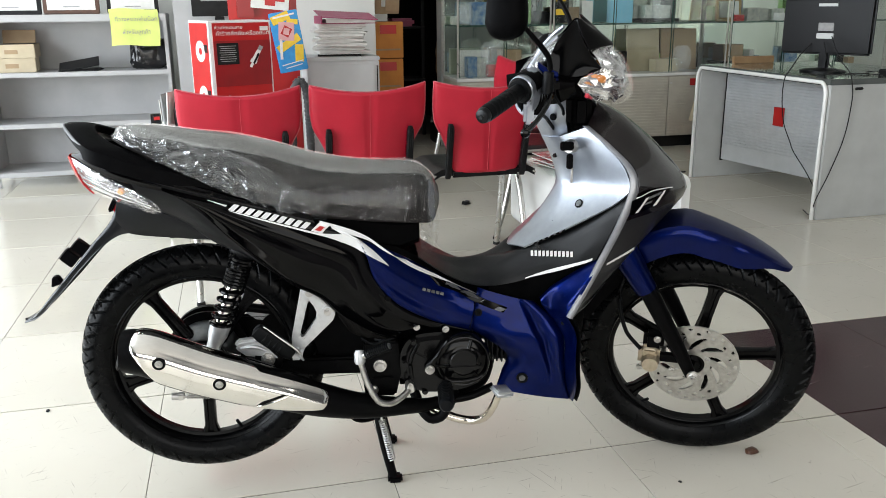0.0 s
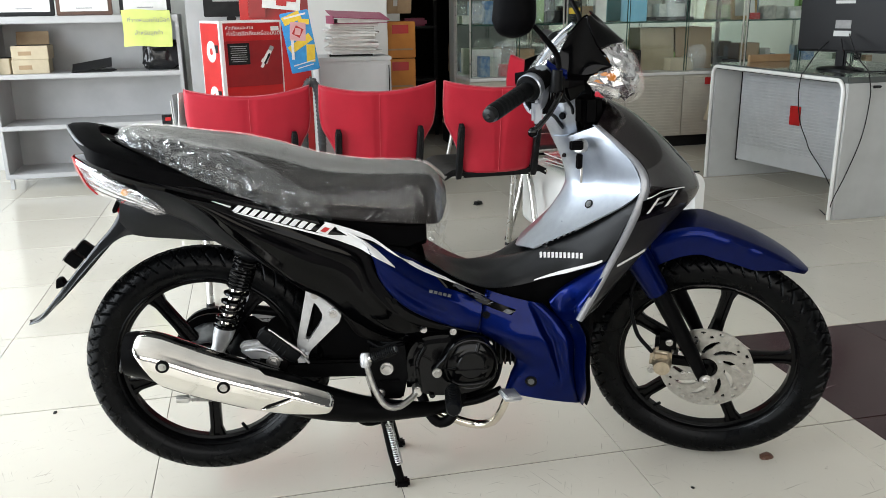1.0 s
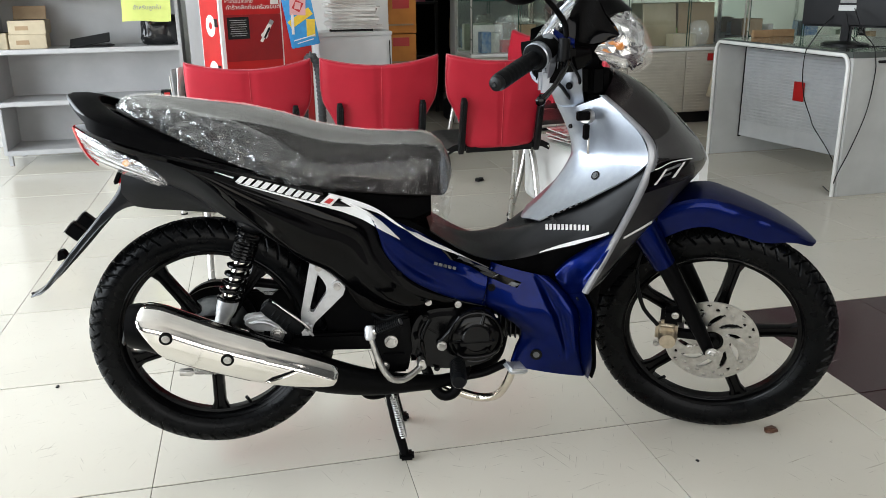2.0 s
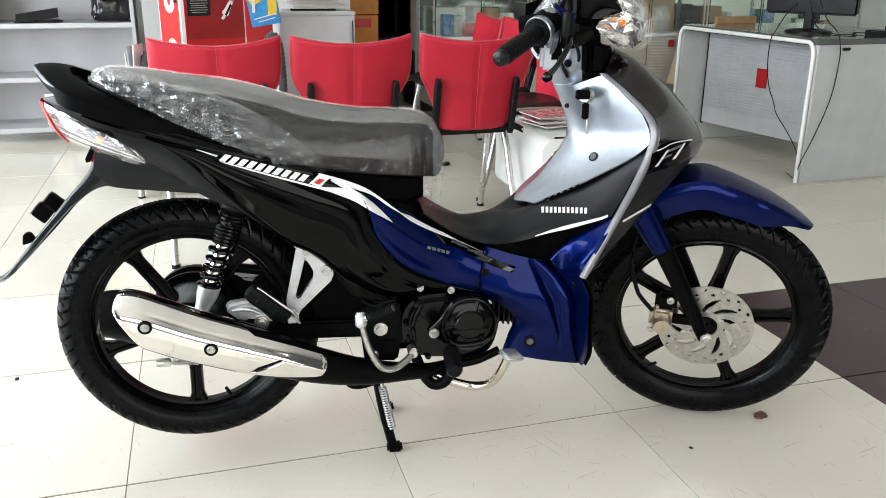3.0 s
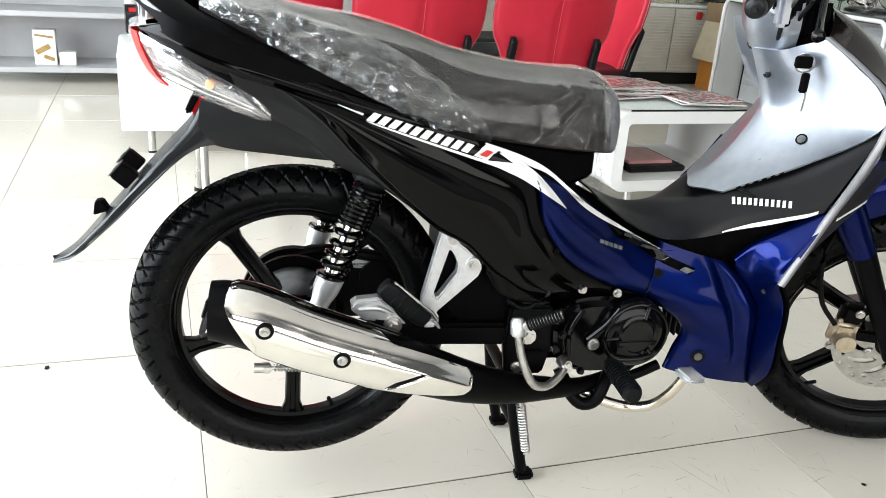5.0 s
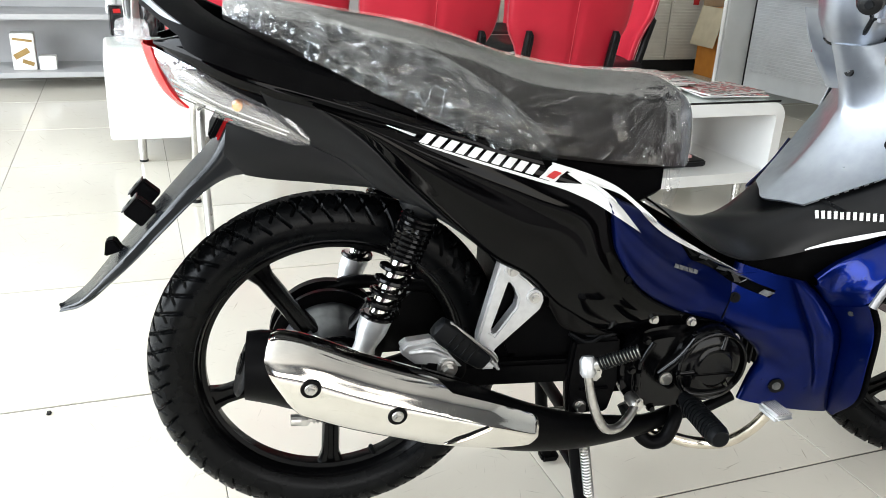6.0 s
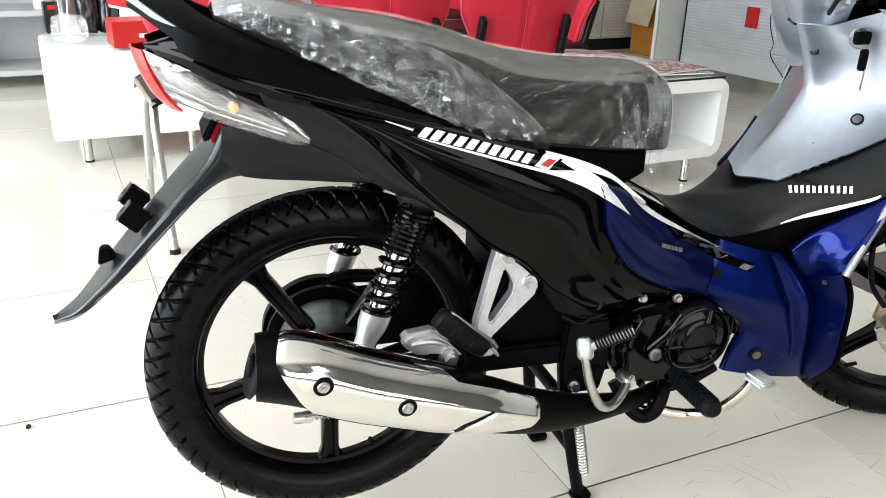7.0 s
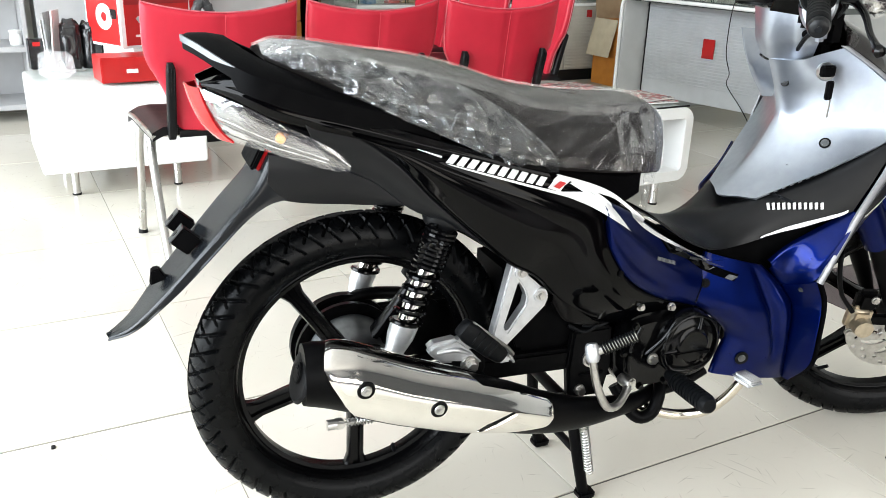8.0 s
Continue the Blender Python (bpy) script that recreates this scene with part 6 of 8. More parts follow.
def set_screw(x, z, r, material_, cup=0.0):
    hit, normal, *_ = BODY.ray_cast(V(x, -0.6, z), V(0, 1, 0), 0.6)
    if hit:
        n = normal if normal.y < 0 else -normal
        if cup:
            bp("screw_cup", sweep([hit + n * 0.0012, hit + n * 0.002], [cup, cup], 22, up=tuple(n.orthogonal())), RUBBER)
        bp("screw", bolt(hit + n * 0.0015, n, r, 0.0018), material_)


set_screw(0.910, 0.694, 0.0055, HUB_METAL, 0.0105)
set_screw(0.780, 0.274, 0.0058, HUB_METAL, 0.014)
set_screw(0.675, 0.442, 0.0055, SATIN_BLACK, 0.009)
set_screw(0.462, 0.500, 0.005, SATIN_BLACK, 0.007)
bp("flange_bolt", bolt((0.866, -0.160, 0.424), (-0.85, -0.5, 0), 0.0042, 0.003), GUARD_PLASTIC)

# ---------- showroom ----------


def tile_material(name, colour, second, mark, mark_share, rough, ease=0.0):
    """Glazed tile: slight tone from tile to tile, faint clouds, hair scratches and scuffs."""
    mat = material(name, colour, rough, 0, second, 1.6, 0.02, 150)
    t = mat.node_tree
    b = t.nodes["Principled BSDF"]
    link = t.links.new
    here = t.nodes.new("ShaderNodeNewGeometry")
    base = b.inputs["Base Color"].links[0].from_socket
    total = None
    for scale, thin, turn, low in ((6.0, 24.0, 0.35, 0.700), (8.0, 22.0, 1.30, 0.705), (5.0, 30.0, 2.05, 0.705), (9.0, 18.0, 2.75, 0.710), (26.0, 1.6, 1.1, 0.735)):
        place, grain = t.nodes.new("ShaderNodeMapping"), t.nodes.new("ShaderNodeTexNoise")
        place.vector_type = "TEXTURE"
        place.inputs["Rotation"].default_value, place.inputs["Scale"].default_value = (0, 0, turn), (1.0, 1.0 / thin, 1.0)
        grain.inputs["Scale"].default_value, grain.inputs["Detail"].default_value, grain.inputs["Roughness"].default_value = scale, 3, 0.6
        link(here.outputs["Position"], place.inputs["Vector"])
        link(place.outputs["Vector"], grain.inputs["Vector"])
        pick = t.nodes.new("ShaderNodeMapRange")
        pick.inputs["From Min"].default_value, pick.inputs["From Max"].default_value, pick.inputs["To Max"].default_value = low - ease, low - ease + 0.05, mark_share
        link(grain.outputs["Fac"], pick.inputs["Value"])
        if total is None:
            total = pick.outputs["Result"]
        else:
            both = t.nodes.new("ShaderNodeMath")
            both.operation = "MAXIMUM"
            link(total, both.inputs[0])
            link(pick.outputs["Result"], both.inputs[1])
            total = both.outputs[0]
    tone, which = t.nodes.new("ShaderNodeHueSaturation"), t.nodes.new("ShaderNodeObjectInfo")
    span = t.nodes.new("ShaderNodeMapRange")
    span.inputs["To Min"].default_value, span.inputs["To Max"].default_value = 0.95, 1.05
    link(which.outputs["Random"], span.inputs["Value"])
    link(span.outputs["Result"], tone.inputs["Value"])
    link(base, tone.inputs["Color"])
    mix = t.nodes.new("ShaderNodeMix")
    mix.data_type = "RGBA"
    mix.inputs["B"].default_value = (*mark, 1)
    link(total, mix.inputs["Factor"])
    link(tone.outputs["Color"], mix.inputs["A"])
    link(mix.outputs["Result"], b.inputs["Base Color"])
    return mat


FLOOR_TILE = tile_material("cream_floor_tile", (0.63, 0.595, 0.515), (0.59, 0.555, 0.475), (0.28, 0.25, 0.20), 0.6, 0.12, 0.030)
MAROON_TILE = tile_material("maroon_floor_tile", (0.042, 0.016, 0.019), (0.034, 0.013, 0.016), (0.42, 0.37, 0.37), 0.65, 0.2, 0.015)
GROUT = material("grey_grout", (0.16, 0.15, 0.132), 0.8, 0, (0.11, 0.104, 0.092), 12, 0.3, 500)
WALL = material("white_wall_paint", (0.66, 0.66, 0.63), 0.7, 0, (0.60, 0.60, 0.57), 2, 0.2, 400)
CEILING = material("ceiling_board", (0.76, 0.76, 0.74), 0.8, 0, (0.70, 0.70, 0.68), 2, 0.2, 400)
STREET = material("grey_shopfront", (0.16, 0.16, 0.16), 0.6, 0, (0.13, 0.13, 0.13), 2, 0.2, 300)
# near-black colour stands in for the lack of light in the store room
STORE_SHADE = material("store_room_shade", (0.006, 0.006, 0.006), 0.8, 0, (0.004, 0.004, 0.004), 4, 0.2, 300, spec=0.1)
RED_VINYL = material("red_vinyl", (0.46, 0.016, 0.034), 0.40, 0, (0.40, 0.012, 0.028), 9, 0.25, 600, spec=0.32)
PIPING = material("pale_worn_piping", (0.54, 0.15, 0.17), 0.45, 0, (0.36, 0.04, 0.06), 25)
SEAM_RED = material("red_seam_thread", (0.62, 0.07, 0.09), 0.5, 0, (0.50, 0.03, 0.05), 60)
SEAT_BLACK = material("black_seat_pad", (0.005, 0.005, 0.0055), 0.36, 0, (0.008, 0.008, 0.0085), 30, 0.2, 500, spec=0.15)
TUBE = material("brushed_steel_tube", (0.62, 0.61, 0.58), 0.28, 1.0, (0.52, 0.51, 0.49), 40)
WHITE_LAC = material("white_lacquer", (0.78, 0.78, 0.76), 0.24, 0, (0.73, 0.73, 0.71), 6)
GREY_LAM = material("light_grey_laminate", (0.52, 0.53, 0.52), 0.45, 0, (0.47, 0.48, 0.47), 8, 0.1, 500)
DESK_TOP = material("dark_glossy_desk_top", (0.09, 0.10, 0.095), 0.08, 0, (0.07, 0.08, 0.075), 8, coat=0.3)
SHELF_GREY = material("grey_enamelled_steel", (0.42, 0.42, 0.42), 0.4, 0, (0.37, 0.37, 0.37), 6, 0.1, 300)
RIB_GREY = material("ribbed_grey_panel", (0.55, 0.57, 0.58), 0.38, 0.15, (0.50, 0.52, 0.53), 10, 0.1, 400)
DOOR_BEIGE = material("beige_grey_door", (0.52, 0.49, 0.42), 0.5, 0, (0.46, 0.43, 0.37), 8, 0.1, 400)
PLINTH = material("black_plinth", (0.008, 0.008, 0.008), 0.5, 0, (0.012, 0.012, 0.012), 8, spec=0.2)
PANE = glass("greenish_glass", (0.30, 0.55, 0.45), 0.93, 0.01, shine=0.035)
PANE_EDGE = glass("glass_edge", (0.30, 0.50, 0.42), 0.6, 0.05, haze=0.16)
CARD = material("brown_cardboard", (0.34, 0.24, 0.14), 0.75, 0, (0.28, 0.19, 0.11), 10, 0.3, 200)
BUFF_CARD = material("buff_cardboard", (0.50, 0.43, 0.30), 0.75, 0, (0.43, 0.36, 0.25), 10, 0.3, 200)
ORANGE_CARD = material("orange_carton", (0.52, 0.20, 0.025), 0.6, 0, (0.44, 0.16, 0.02), 10, 0.2, 200)
PAPER = material("white_paper", (0.74, 0.73, 0.70), 0.7, 0, (0.66, 0.65, 0.62), 30, 0.2, 200)
PINK_FOLDER = material("maroon_folder", (0.36, 0.07, 0.14), 0.5, 0, (0.30, 0.05, 0.11), 20)
YELLOW_PAPER = material("yellow_paper", (0.62, 0.68, 0.19), 0.7, 0, (0.56, 0.62, 0.17), 15)
INK_GREY = material("grey_print", (0.30, 0.30, 0.30), 0.7, 0, (0.24, 0.24, 0.24), 50)
POSTER_RED = material("red_printed_card", (0.46, 0.012, 0.012), 0.32, 0, (0.40, 0.01, 0.01), 8)
POSTER_DARK = material("dark_red_print", (0.27, 0.010, 0.012), 0.32, 0, (0.22, 0.008, 0.010), 8)
POSTER_PINK = material("pale_pink_print", (0.66, 0.36, 0.36), 0.35, 0, (0.6, 0.3, 0.3), 14)
LEAF_BLUE = material("blue_leaflet", (0.02, 0.24, 0.58), 0.35, 0, (0.03, 0.32, 0.66), 40)
HOSE_GREY = material("grey_ribbed_hose", (0.10, 0.105, 0.11), 0.3, 0, (0.05, 0.052, 0.055), 30, 0.2, 300)
LEAF_YELLOW = material("yellow_leaflet", (0.78, 0.55, 0.03), 0.35, 0, (0.70, 0.45, 0.03), 40)
MONITOR = material("black_monitor_shell", (0.0035, 0.0037, 0.0042), 0.3, 0, (0.006, 0.0062, 0.007), 4, 0.15, 120, spec=0.12)
BLACK_SHEET = material("black_folder", (0.008, 0.008, 0.0085), 0.45, 0, (0.014, 0.014, 0.0145), 20, spec=0.2)
BAG_BLACK = material("black_plastic_bag", (0.008, 0.008, 0.009), 0.18, 0, (0.012, 0.012, 0.013), 20, 0.8, 40)
BAG_CLEAR = glass("clear_plastic_bag", (0.75, 0.77, 0.78), 0.9, 0.15, 0.9, 26, 0.16, 0.10)
WOOD_FRAME = material("brown_picture_frame", (0.10, 0.045, 0.025), 0.4, 0, (0.07, 0.03, 0.018), 30)
GOLD_FRAME = material("gold_picture_frame", (0.36, 0.24, 0.09), 0.4, 0.5, (0.28, 0.18, 0.06), 30)
WOOD = material("pine_board", (0.38, 0.24, 0.12), 0.5, 0, (0.30, 0.18, 0.09), 20, 0.2, 100)

floor = thing("floor", "glossy cream ceramic floor tiles with grey joints, a maroon strip and unseen maroon rows added for dark reflections", "floor", kind="structure")
part("floor_bed", box((14, 14, 0.1), (0, 1, -0.0535), m=ROOM), GROUT, floor)


def wall(name, boxes, material_, label):
    bm = bmesh.new()
    for size, centre in boxes:
        box(size, centre, m=ROOM, bm=bm)
    return tagged(part(name, bm, material_, smooth=0), label, "wall", kind="structure")


wall("wall_north", [((5.3, 0.15, 3.2), (-2.27, 4.98, 1.6)), ((4.4, 0.15, 3.2), (3.02, 4.98, 1.6)), ((0.44, 0.15, 0.9), (0.60, 4.98, 2.75))], WALL, "white painted back wall with a dark doorway")
wall("wall_store", [((2.4, 0.1, 3.2), (0.6, 7.0, 1.6)), ((0.1, 2.0, 3.2), (-0.6, 6.0, 1.6)), ((0.1, 2.0, 3.2), (1.8, 6.0, 1.6)), ((2.4, 2.0, 0.1), (0.6, 6.0, 3.2))], STORE_SHADE, "store room behind the doorway, its walls coloured black for shade")
wall("wall_east", [((0.15, 9.6, 3.2), (5.2, 0.2, 1.6))], WALL, "white painted side wall")
wall("wall_south", [((10.6, 0.15, 0.45), (0, -4.6, 0.225)), ((10.6, 0.15, 0.4), (0, -4.6, 3.0)), ((1.6, 0.15, 2.4), (-4.4, -4.6, 1.6)), ((3.2, 0.15, 2.4), (3.6, -4.6, 1.6))], STREET, "grey shopfront wall with a wide window")
wall("wall_west", [((0.15, 9.6, 0.25), (-5.0, 0.2, 0.125)), ((0.15, 9.6, 0.4), (-5.0, 0.2, 3.0)), ((0.15, 2.3, 2.6), (-5.0, -3.5, 1.55)), ((0.15, 1.6, 2.6), (-5.0, 4.2, 1.55))], STREET, "grey side wall with a wide open bay")
tagged(part("ceiling", box((10.6, 9.8, 0.1), (0.1, 0.2, 3.25), m=ROOM), CEILING), "plain pale ceiling boards", "ceiling", kind="structure")


# waiting benches: three padded seats on one steel frame with legs at its ends
BACK_SIDE = [(0.148, 0.445), (0.158, 0.500), (0.172, 0.560), (0.196, 0.606), (0.220, 0.645), (0.230, 0.70), (0.231, 0.76), (0.230, 0.818)]


def chair_back(x0):
    """A curved, waisted and padded back with soft edges and a dipped top, facing +y."""
    ease = [0, 0.004, 0.010, 0.020, 0.034]
    spread = [-1 + e for e in ease] + [-0.94 + 1.88 * j / 22 for j in range(23)] + [1 - e for e in reversed(ease)]
    heights = ease + [0.05 + 0.90 * i / 25 for i in range(26)] + [1 - e for e in reversed(ease)]
    line = curve([(w, 0, z) for w, z in BACK_SIDE], 80)
    front, rear = [], []
    for k in heights:
        p = line[round(k * 79)]
        f_row, r_row = [], []
        for s in spread:
            z = 0.445 + (0.818 - 0.445) * k - 0.030 * (1 - s * s) * k ** 3
            mid = -0.055 * (k ** 1.2) - 0.035 * (1 - s * s) + 0.052
            reach = min((1 - abs(s)) * p.x, k * 0.373, (1 - k) * 0.373)
            full = 0.019 * math.sqrt(max(0.0, 1 - (1 - min(reach / 0.017, 1)) ** 2))
            groove = 0.007 * math.exp(-(s / 0.026) ** 2)
            f_row.append(V(x0 + p.x * s, mid - full + groove, z))
            r_row.append(V(x0 + p.x * s, mid + full, z))
        front.append(f_row)
        rear.append(r_row)
    bm = bmesh.new()
    grid(bm, front)
    grid(bm, rear)
    bmesh.ops.remove_doubles(bm, verts=bm.verts, dist=1e-5)
    return bm


def back_edge(x0):
    """The line round a back's sides and top, a little in front of its middle."""
    line = curve([(w, 0, z) for w, z in BACK_SIDE], 40)
    up = [(-1, k / 39) for k in range(2, 40)] + [(s / 14, 1.0) for s in range(-13, 14)] + [(1, k / 39) for k in range(39, 1, -1)]
    return [V(x0 + line[round(k * 39)].x * s * 0.996, -0.055 * (k ** 1.2) - 0.035 * (1 - s * s) + 0.052 - 0.006, 0.445 + 0.373 * k - 0.030 * (1 - s * s) * k ** 3) for s, k in up]


def seat_pad(x0):
    """A thin black seat with rounded front and side edges, dished in the middle."""
    rows = []
    for i in range(15):
        s = -1 + 2 * i / 14
        row = []
        for j in range(17):
            k = j / 16
            drop = 0.020 * max(0, abs(s) - 0.82) / 0.18 + 0.024 * max(0, k - 0.86) / 0.14
            row.append(V(x0 + 0.222 * s, 0.030 + 0.44 * k, 0.466 - drop - 0.010 * (1 - s * s) * math.sin(math.pi * k)))
        rows.append(row)
    return shell(rows, 0.026, (0, 0, -1))


def make_bench(m, pitch, label):
    """Three joined seats; m stands under the first seat's back."""
    bench = thing("waiting_bench", label, "bench", m, "red waiting benches")
    for k in range(3):
        x0 = pitch * k
        back_ = part("backrest", chair_back(x0), RED_VINYL, bench, "red vinyl backrest with a centre seam", 60)
        seam = [V(x0, -0.055 * max(0, (z - 0.445) / 0.373) ** 1.2 + 0.0008, z) for z in (0.455, 0.52, 0.60, 0.68, 0.74, 0.780)]
        part("seam", sweep(seam, 0.0013, 6, n=16), SEAM_RED, back_)
        part("piping", sweep(back_edge(x0), 0.0024, 6), PIPING, back_, "pale worn piping")
        for s in (-1, 1):
            path = curve([(x0 + 0.163 * s, 0.034, 0.424), (x0 + 0.163 * s, 0.020, 0.47), (x0 + 0.163 * s, -0.008, 0.58), (x0 + 0.163 * s, -0.024, 0.640), (x0 + 0.163 * s, -0.018, 0.652)], 16)
            bm = bmesh.new()
            rows = [[p + V(0.0135 * k * math.copysign(abs(math.cos(a)) ** 0.5, math.cos(a)), 0.014 * k * math.copysign(abs(math.sin(a)) ** 0.5, math.sin(a)), 0) for a in (math.tau * j / 20 for j in range(20))] for p, k in zip(path, [0.75, 0.95] + [1.0] * 12 + [0.92, 0.6])]
            vs = grid(bm, rows, close_v=True)
            bm.faces.new(vs[0]), bm.faces.new(vs[-1])
            holder = part("bracket", bm, SEAT_BLACK, bench, "black plastic back bracket")
            for k in (-1, 0, 1):
                part("rib", sweep([p + V(0.0075 * k, -0.0138, 0) for p in path[9:15]], 0.0016, 6), SEAT_BLACK, holder)
        part("lower_band", box((0.30, 0.020, 0.030), (x0, 0.030, 0.443), 0.008), SEAT_BLACK, bench, "black band under the backrest")
        part("seat", seat_pad(x0), SEAT_BLACK, bench, "black padded seat", 50)
        for s in (-1, 1):
            part("seat_rim", sweep([(x0 + 0.218 * s, 0.03, 0.432), (x0 + 0.224 * s, 0.10, 0.440), (x0 + 0.224 * s, 0.34, 0.440), (x0 + 0.218 * s, 0.45, 0.426)], 0.008, 10, n=18), TUBE, bench, "steel seat edge")
    for y in (0.16, 0.37):
        part("beam", rod((-0.19, y, 0.418), (2 * pitch + 0.19, y, 0.418), 0.013, 0.013, 14), TUBE, bench, "steel beam")
    for x, s in ((0, -1), (2 * pitch, 1)):
        part("leg", sweep([(x + 0.10 * s, 0.22, 0.420), (x + 0.165 * s, 0.215, 0.424), (x + 0.198 * s, 0.195, 0.405), (x + 0.205 * s, 0.10, 0.19), (x + 0.207 * s, -0.020, 0.004)], 0.0135, 14, n=28), TUBE, bench, "slanting steel tube leg")
        part("leg", sweep([(x + 0.10 * s, 0.36, 0.415), (x + 0.165 * s, 0.375, 0.418), (x + 0.196 * s, 0.395, 0.395), (x + 0.203 * s, 0.440, 0.19), (x + 0.205 * s, 0.490, 0.004)], 0.0135, 14, n=28), TUBE, bench, "slanting steel tube leg")
        for y in (-0.020, 0.490):
            part("foot_cap", rod((x + 0.206 * s, y, 0), (x + 0.206 * s, y, 0.014), 0.0175, 0.016, 16), SEAT_BLACK, bench)
    return bench


make_bench(room(-0.872, 1.455) @ Matrix.Diagonal((1, 1, 1.034, 1)), 0.494, "red vinyl three-seat waiting bench on steel tube legs")
make_bench(room(0.84, 2.24, 0, 90), 0.51, "red vinyl three-seat waiting bench beside the coffee table")


# white low tables
def make_table(name, m, label, width=0.65, depth=0.55, top=0.42, closed=False, r=0.06):
    """A lacquered box table with rounded ends, open along its length, on steel feet."""
    t = thing(name, label, "table", m, "white low tables")
    w, low, th_ = width / 2, 0.11, 0.045
    outer, inner = [], []
    for cx, cz, a0 in ((w - r, top - r, 0), (-w + r, top - r, 90), (-w + r, low + r, 180), (w - r, low + r, 270)):
        for k in range(7):
            a = radians(a0 + 15 * k)
            outer.append((cx + r * math.cos(a), cz + r * math.sin(a)))
            q = max(r - th_, 0.012)
            inner.append((cx + q * math.cos(a), cz + q * math.sin(a)))
    bm = bmesh.new()
    n = len(outer)
    rows = [[V(x, y, z) for x, z in line] for line, y in ((outer, 0.006), (outer, depth - 0.006), (inner, depth), (inner, 0.0))]
    rows.insert(1, [V(x, y, z) for (x, z), y in zip(outer, [depth / 2] * n)])
    grid(bm, rows, close_u=True, close_v=True)
    part("body", bm, WHITE_LAC, t, "white lacquered shell", 45)
    if closed:
        part("front_board", box((width - 0.002, 0.022, top - low - 0.002), (0, -0.006, (top + low) / 2), 0.006), WHITE_LAC, t, "white front board")
    part("glass_top", box((width - 0.06, depth - 0.02, 0.008), (0, depth / 2, top + 0.0045), 0.002), PANE, t, "glass top")
    if not closed:
        part("glass_edge", box((width - 0.08, 0.004, 0.007), (0.01, 0.0075, top + 0.0045), 0.001, seg=1), PLINTH, t, "dark glass edge")
    for x in (-w + 0.12, w - 0.12):
        for y in (0.06, depth - 0.06):
            part("foot", rod((x, y, 0.004), (x, y, low + 0.004), 0.016, 0.016, 18), TUBE, t, "round steel foot")
            part("foot_pad", rod((x, y, 0), (x, y, 0.008), 0.018, 0.018, 18), PLINTH, t)
    return t


make_table("coffee_table", room(0.715, 1.39), "white lacquered coffee table with magazines on it")
make_table("display_table", room(-1.03, 2.47), "white lacquered low table with goods on it", 0.65, 0.56, 0.44, True, 0.018)

rng = random.Random(4)


def print_material(name, colours, scale):
    """A printed cover: blotches of several inks."""
    mat = material(name, colours[0], 0.3, 0, colours[1], scale, coat=0.2)
    t = mat.node_tree
    b = t.nodes["Principled BSDF"]
    vor = t.nodes.new("ShaderNodeTexVoronoi")
    vor.inputs["Scale"].default_value = scale
    ramp = t.nodes.new("ShaderNodeValToRGB")
    ramp.color_ramp.interpolation = "CONSTANT"
    e = ramp.color_ramp.elements
    e[0].color, e[1].color, e[1].position = (*colours[0], 1), (*colours[1], 1), 0.4
    for pos, c in zip((0.6, 0.78), colours[2:]):
        e.new(pos).color = (*c, 1)
    where = t.nodes.new("ShaderNodeTexCoord")
    t.links.new(where.outputs["Object"], vor.inputs["Vector"])
    t.links.new(vor.outputs["Color"], ramp.inputs["Fac"])
    t.links.new(ramp.outputs["Color"], b.inputs["Base Color"])
    return mat


MAG_RED = print_material("red_magazine_cover", [(0.55, 0.5, 0.48), (0.42, 0.05, 0.06), (0.06, 0.05, 0.05), (0.65, 0.62, 0.6)], 75)
MAG_DARK = print_material("dark_magazine_cover", [(0.06, 0.05, 0.06), (0.36, 0.30, 0.28), (0.5, 0.08, 0.08), (0.6, 0.58, 0.55)], 85)


def magazine(u, v, z, turn, mat_, thick=0.007, size=(0.29, 0.21)):
    ob = thing("magazine", "glossy printed magazine lying on the coffee table", "magazine", room(u, v, z, turn), "magazines on the coffee table")
    part("page_block", box((size[0] - 0.004, size[1] - 0.004, thick - 0.001), (0, 0, thick / 2), 0.0006, seg=1), PAPER, ob)
    part("cover", box((*size, 0.0008), (0, 0, thick), 0, seg=1), mat_, ob)


for k, (u, v, turn, mat_) in enumerate(((0.60, 1.70, 12, MAG_RED), (0.62, 1.71, -4, MAG_DARK), (0.59, 1.70, 6, MAG_RED), (0.64, 1.72, -10, MAG_DARK), (0.60, 1.72, 4, MAG_RED))):
    magazine(u, v, 0.4293 + 0.0086 * k, turn, mat_)
for k, (u, v, turn, mat_) in enumerate(((0.86, 1.56, -6, MAG_DARK), (0.85, 1.57, 8, MAG_RED))):
    magazine(u, v, 0.4293 + 0.0086 * k, turn, mat_)
tray = thing("document_tray", "black tray with pale papers on the table shelf", "tray", room(0.66, 1.64, 0.156))
part("tray", box((0.26, 0.3, 0.025), (0, 0, 0.0125), 0.006), BLACK_SHEET, tray)
part("papers", box((0.20, 0.22, 0.012), (-0.01, 0, 0.031), 0.002), POSTER_PINK, tray)

# desk
desk = thing("office_desk", "grey office desk with white edging and a ribbed modesty panel", "desk", room(2.108, 1.896))
DW, DH, DD = 1.272, 0.75, 0.95
for y0 in (0.0, DW - 0.036):
    part("side_panel", box((DD, 0.036, DH - 0.03), (DD / 2 + 0.012, y0 + 0.018, (DH - 0.03) / 2), 0.004), GREY_LAM, desk, "grey laminate side panel")
part("top", box((DD, DW - 0.004, 0.036), (DD / 2 + 0.012, DW / 2, DH - 0.018), 0.006), DESK_TOP, desk, "glossy dark grey top")
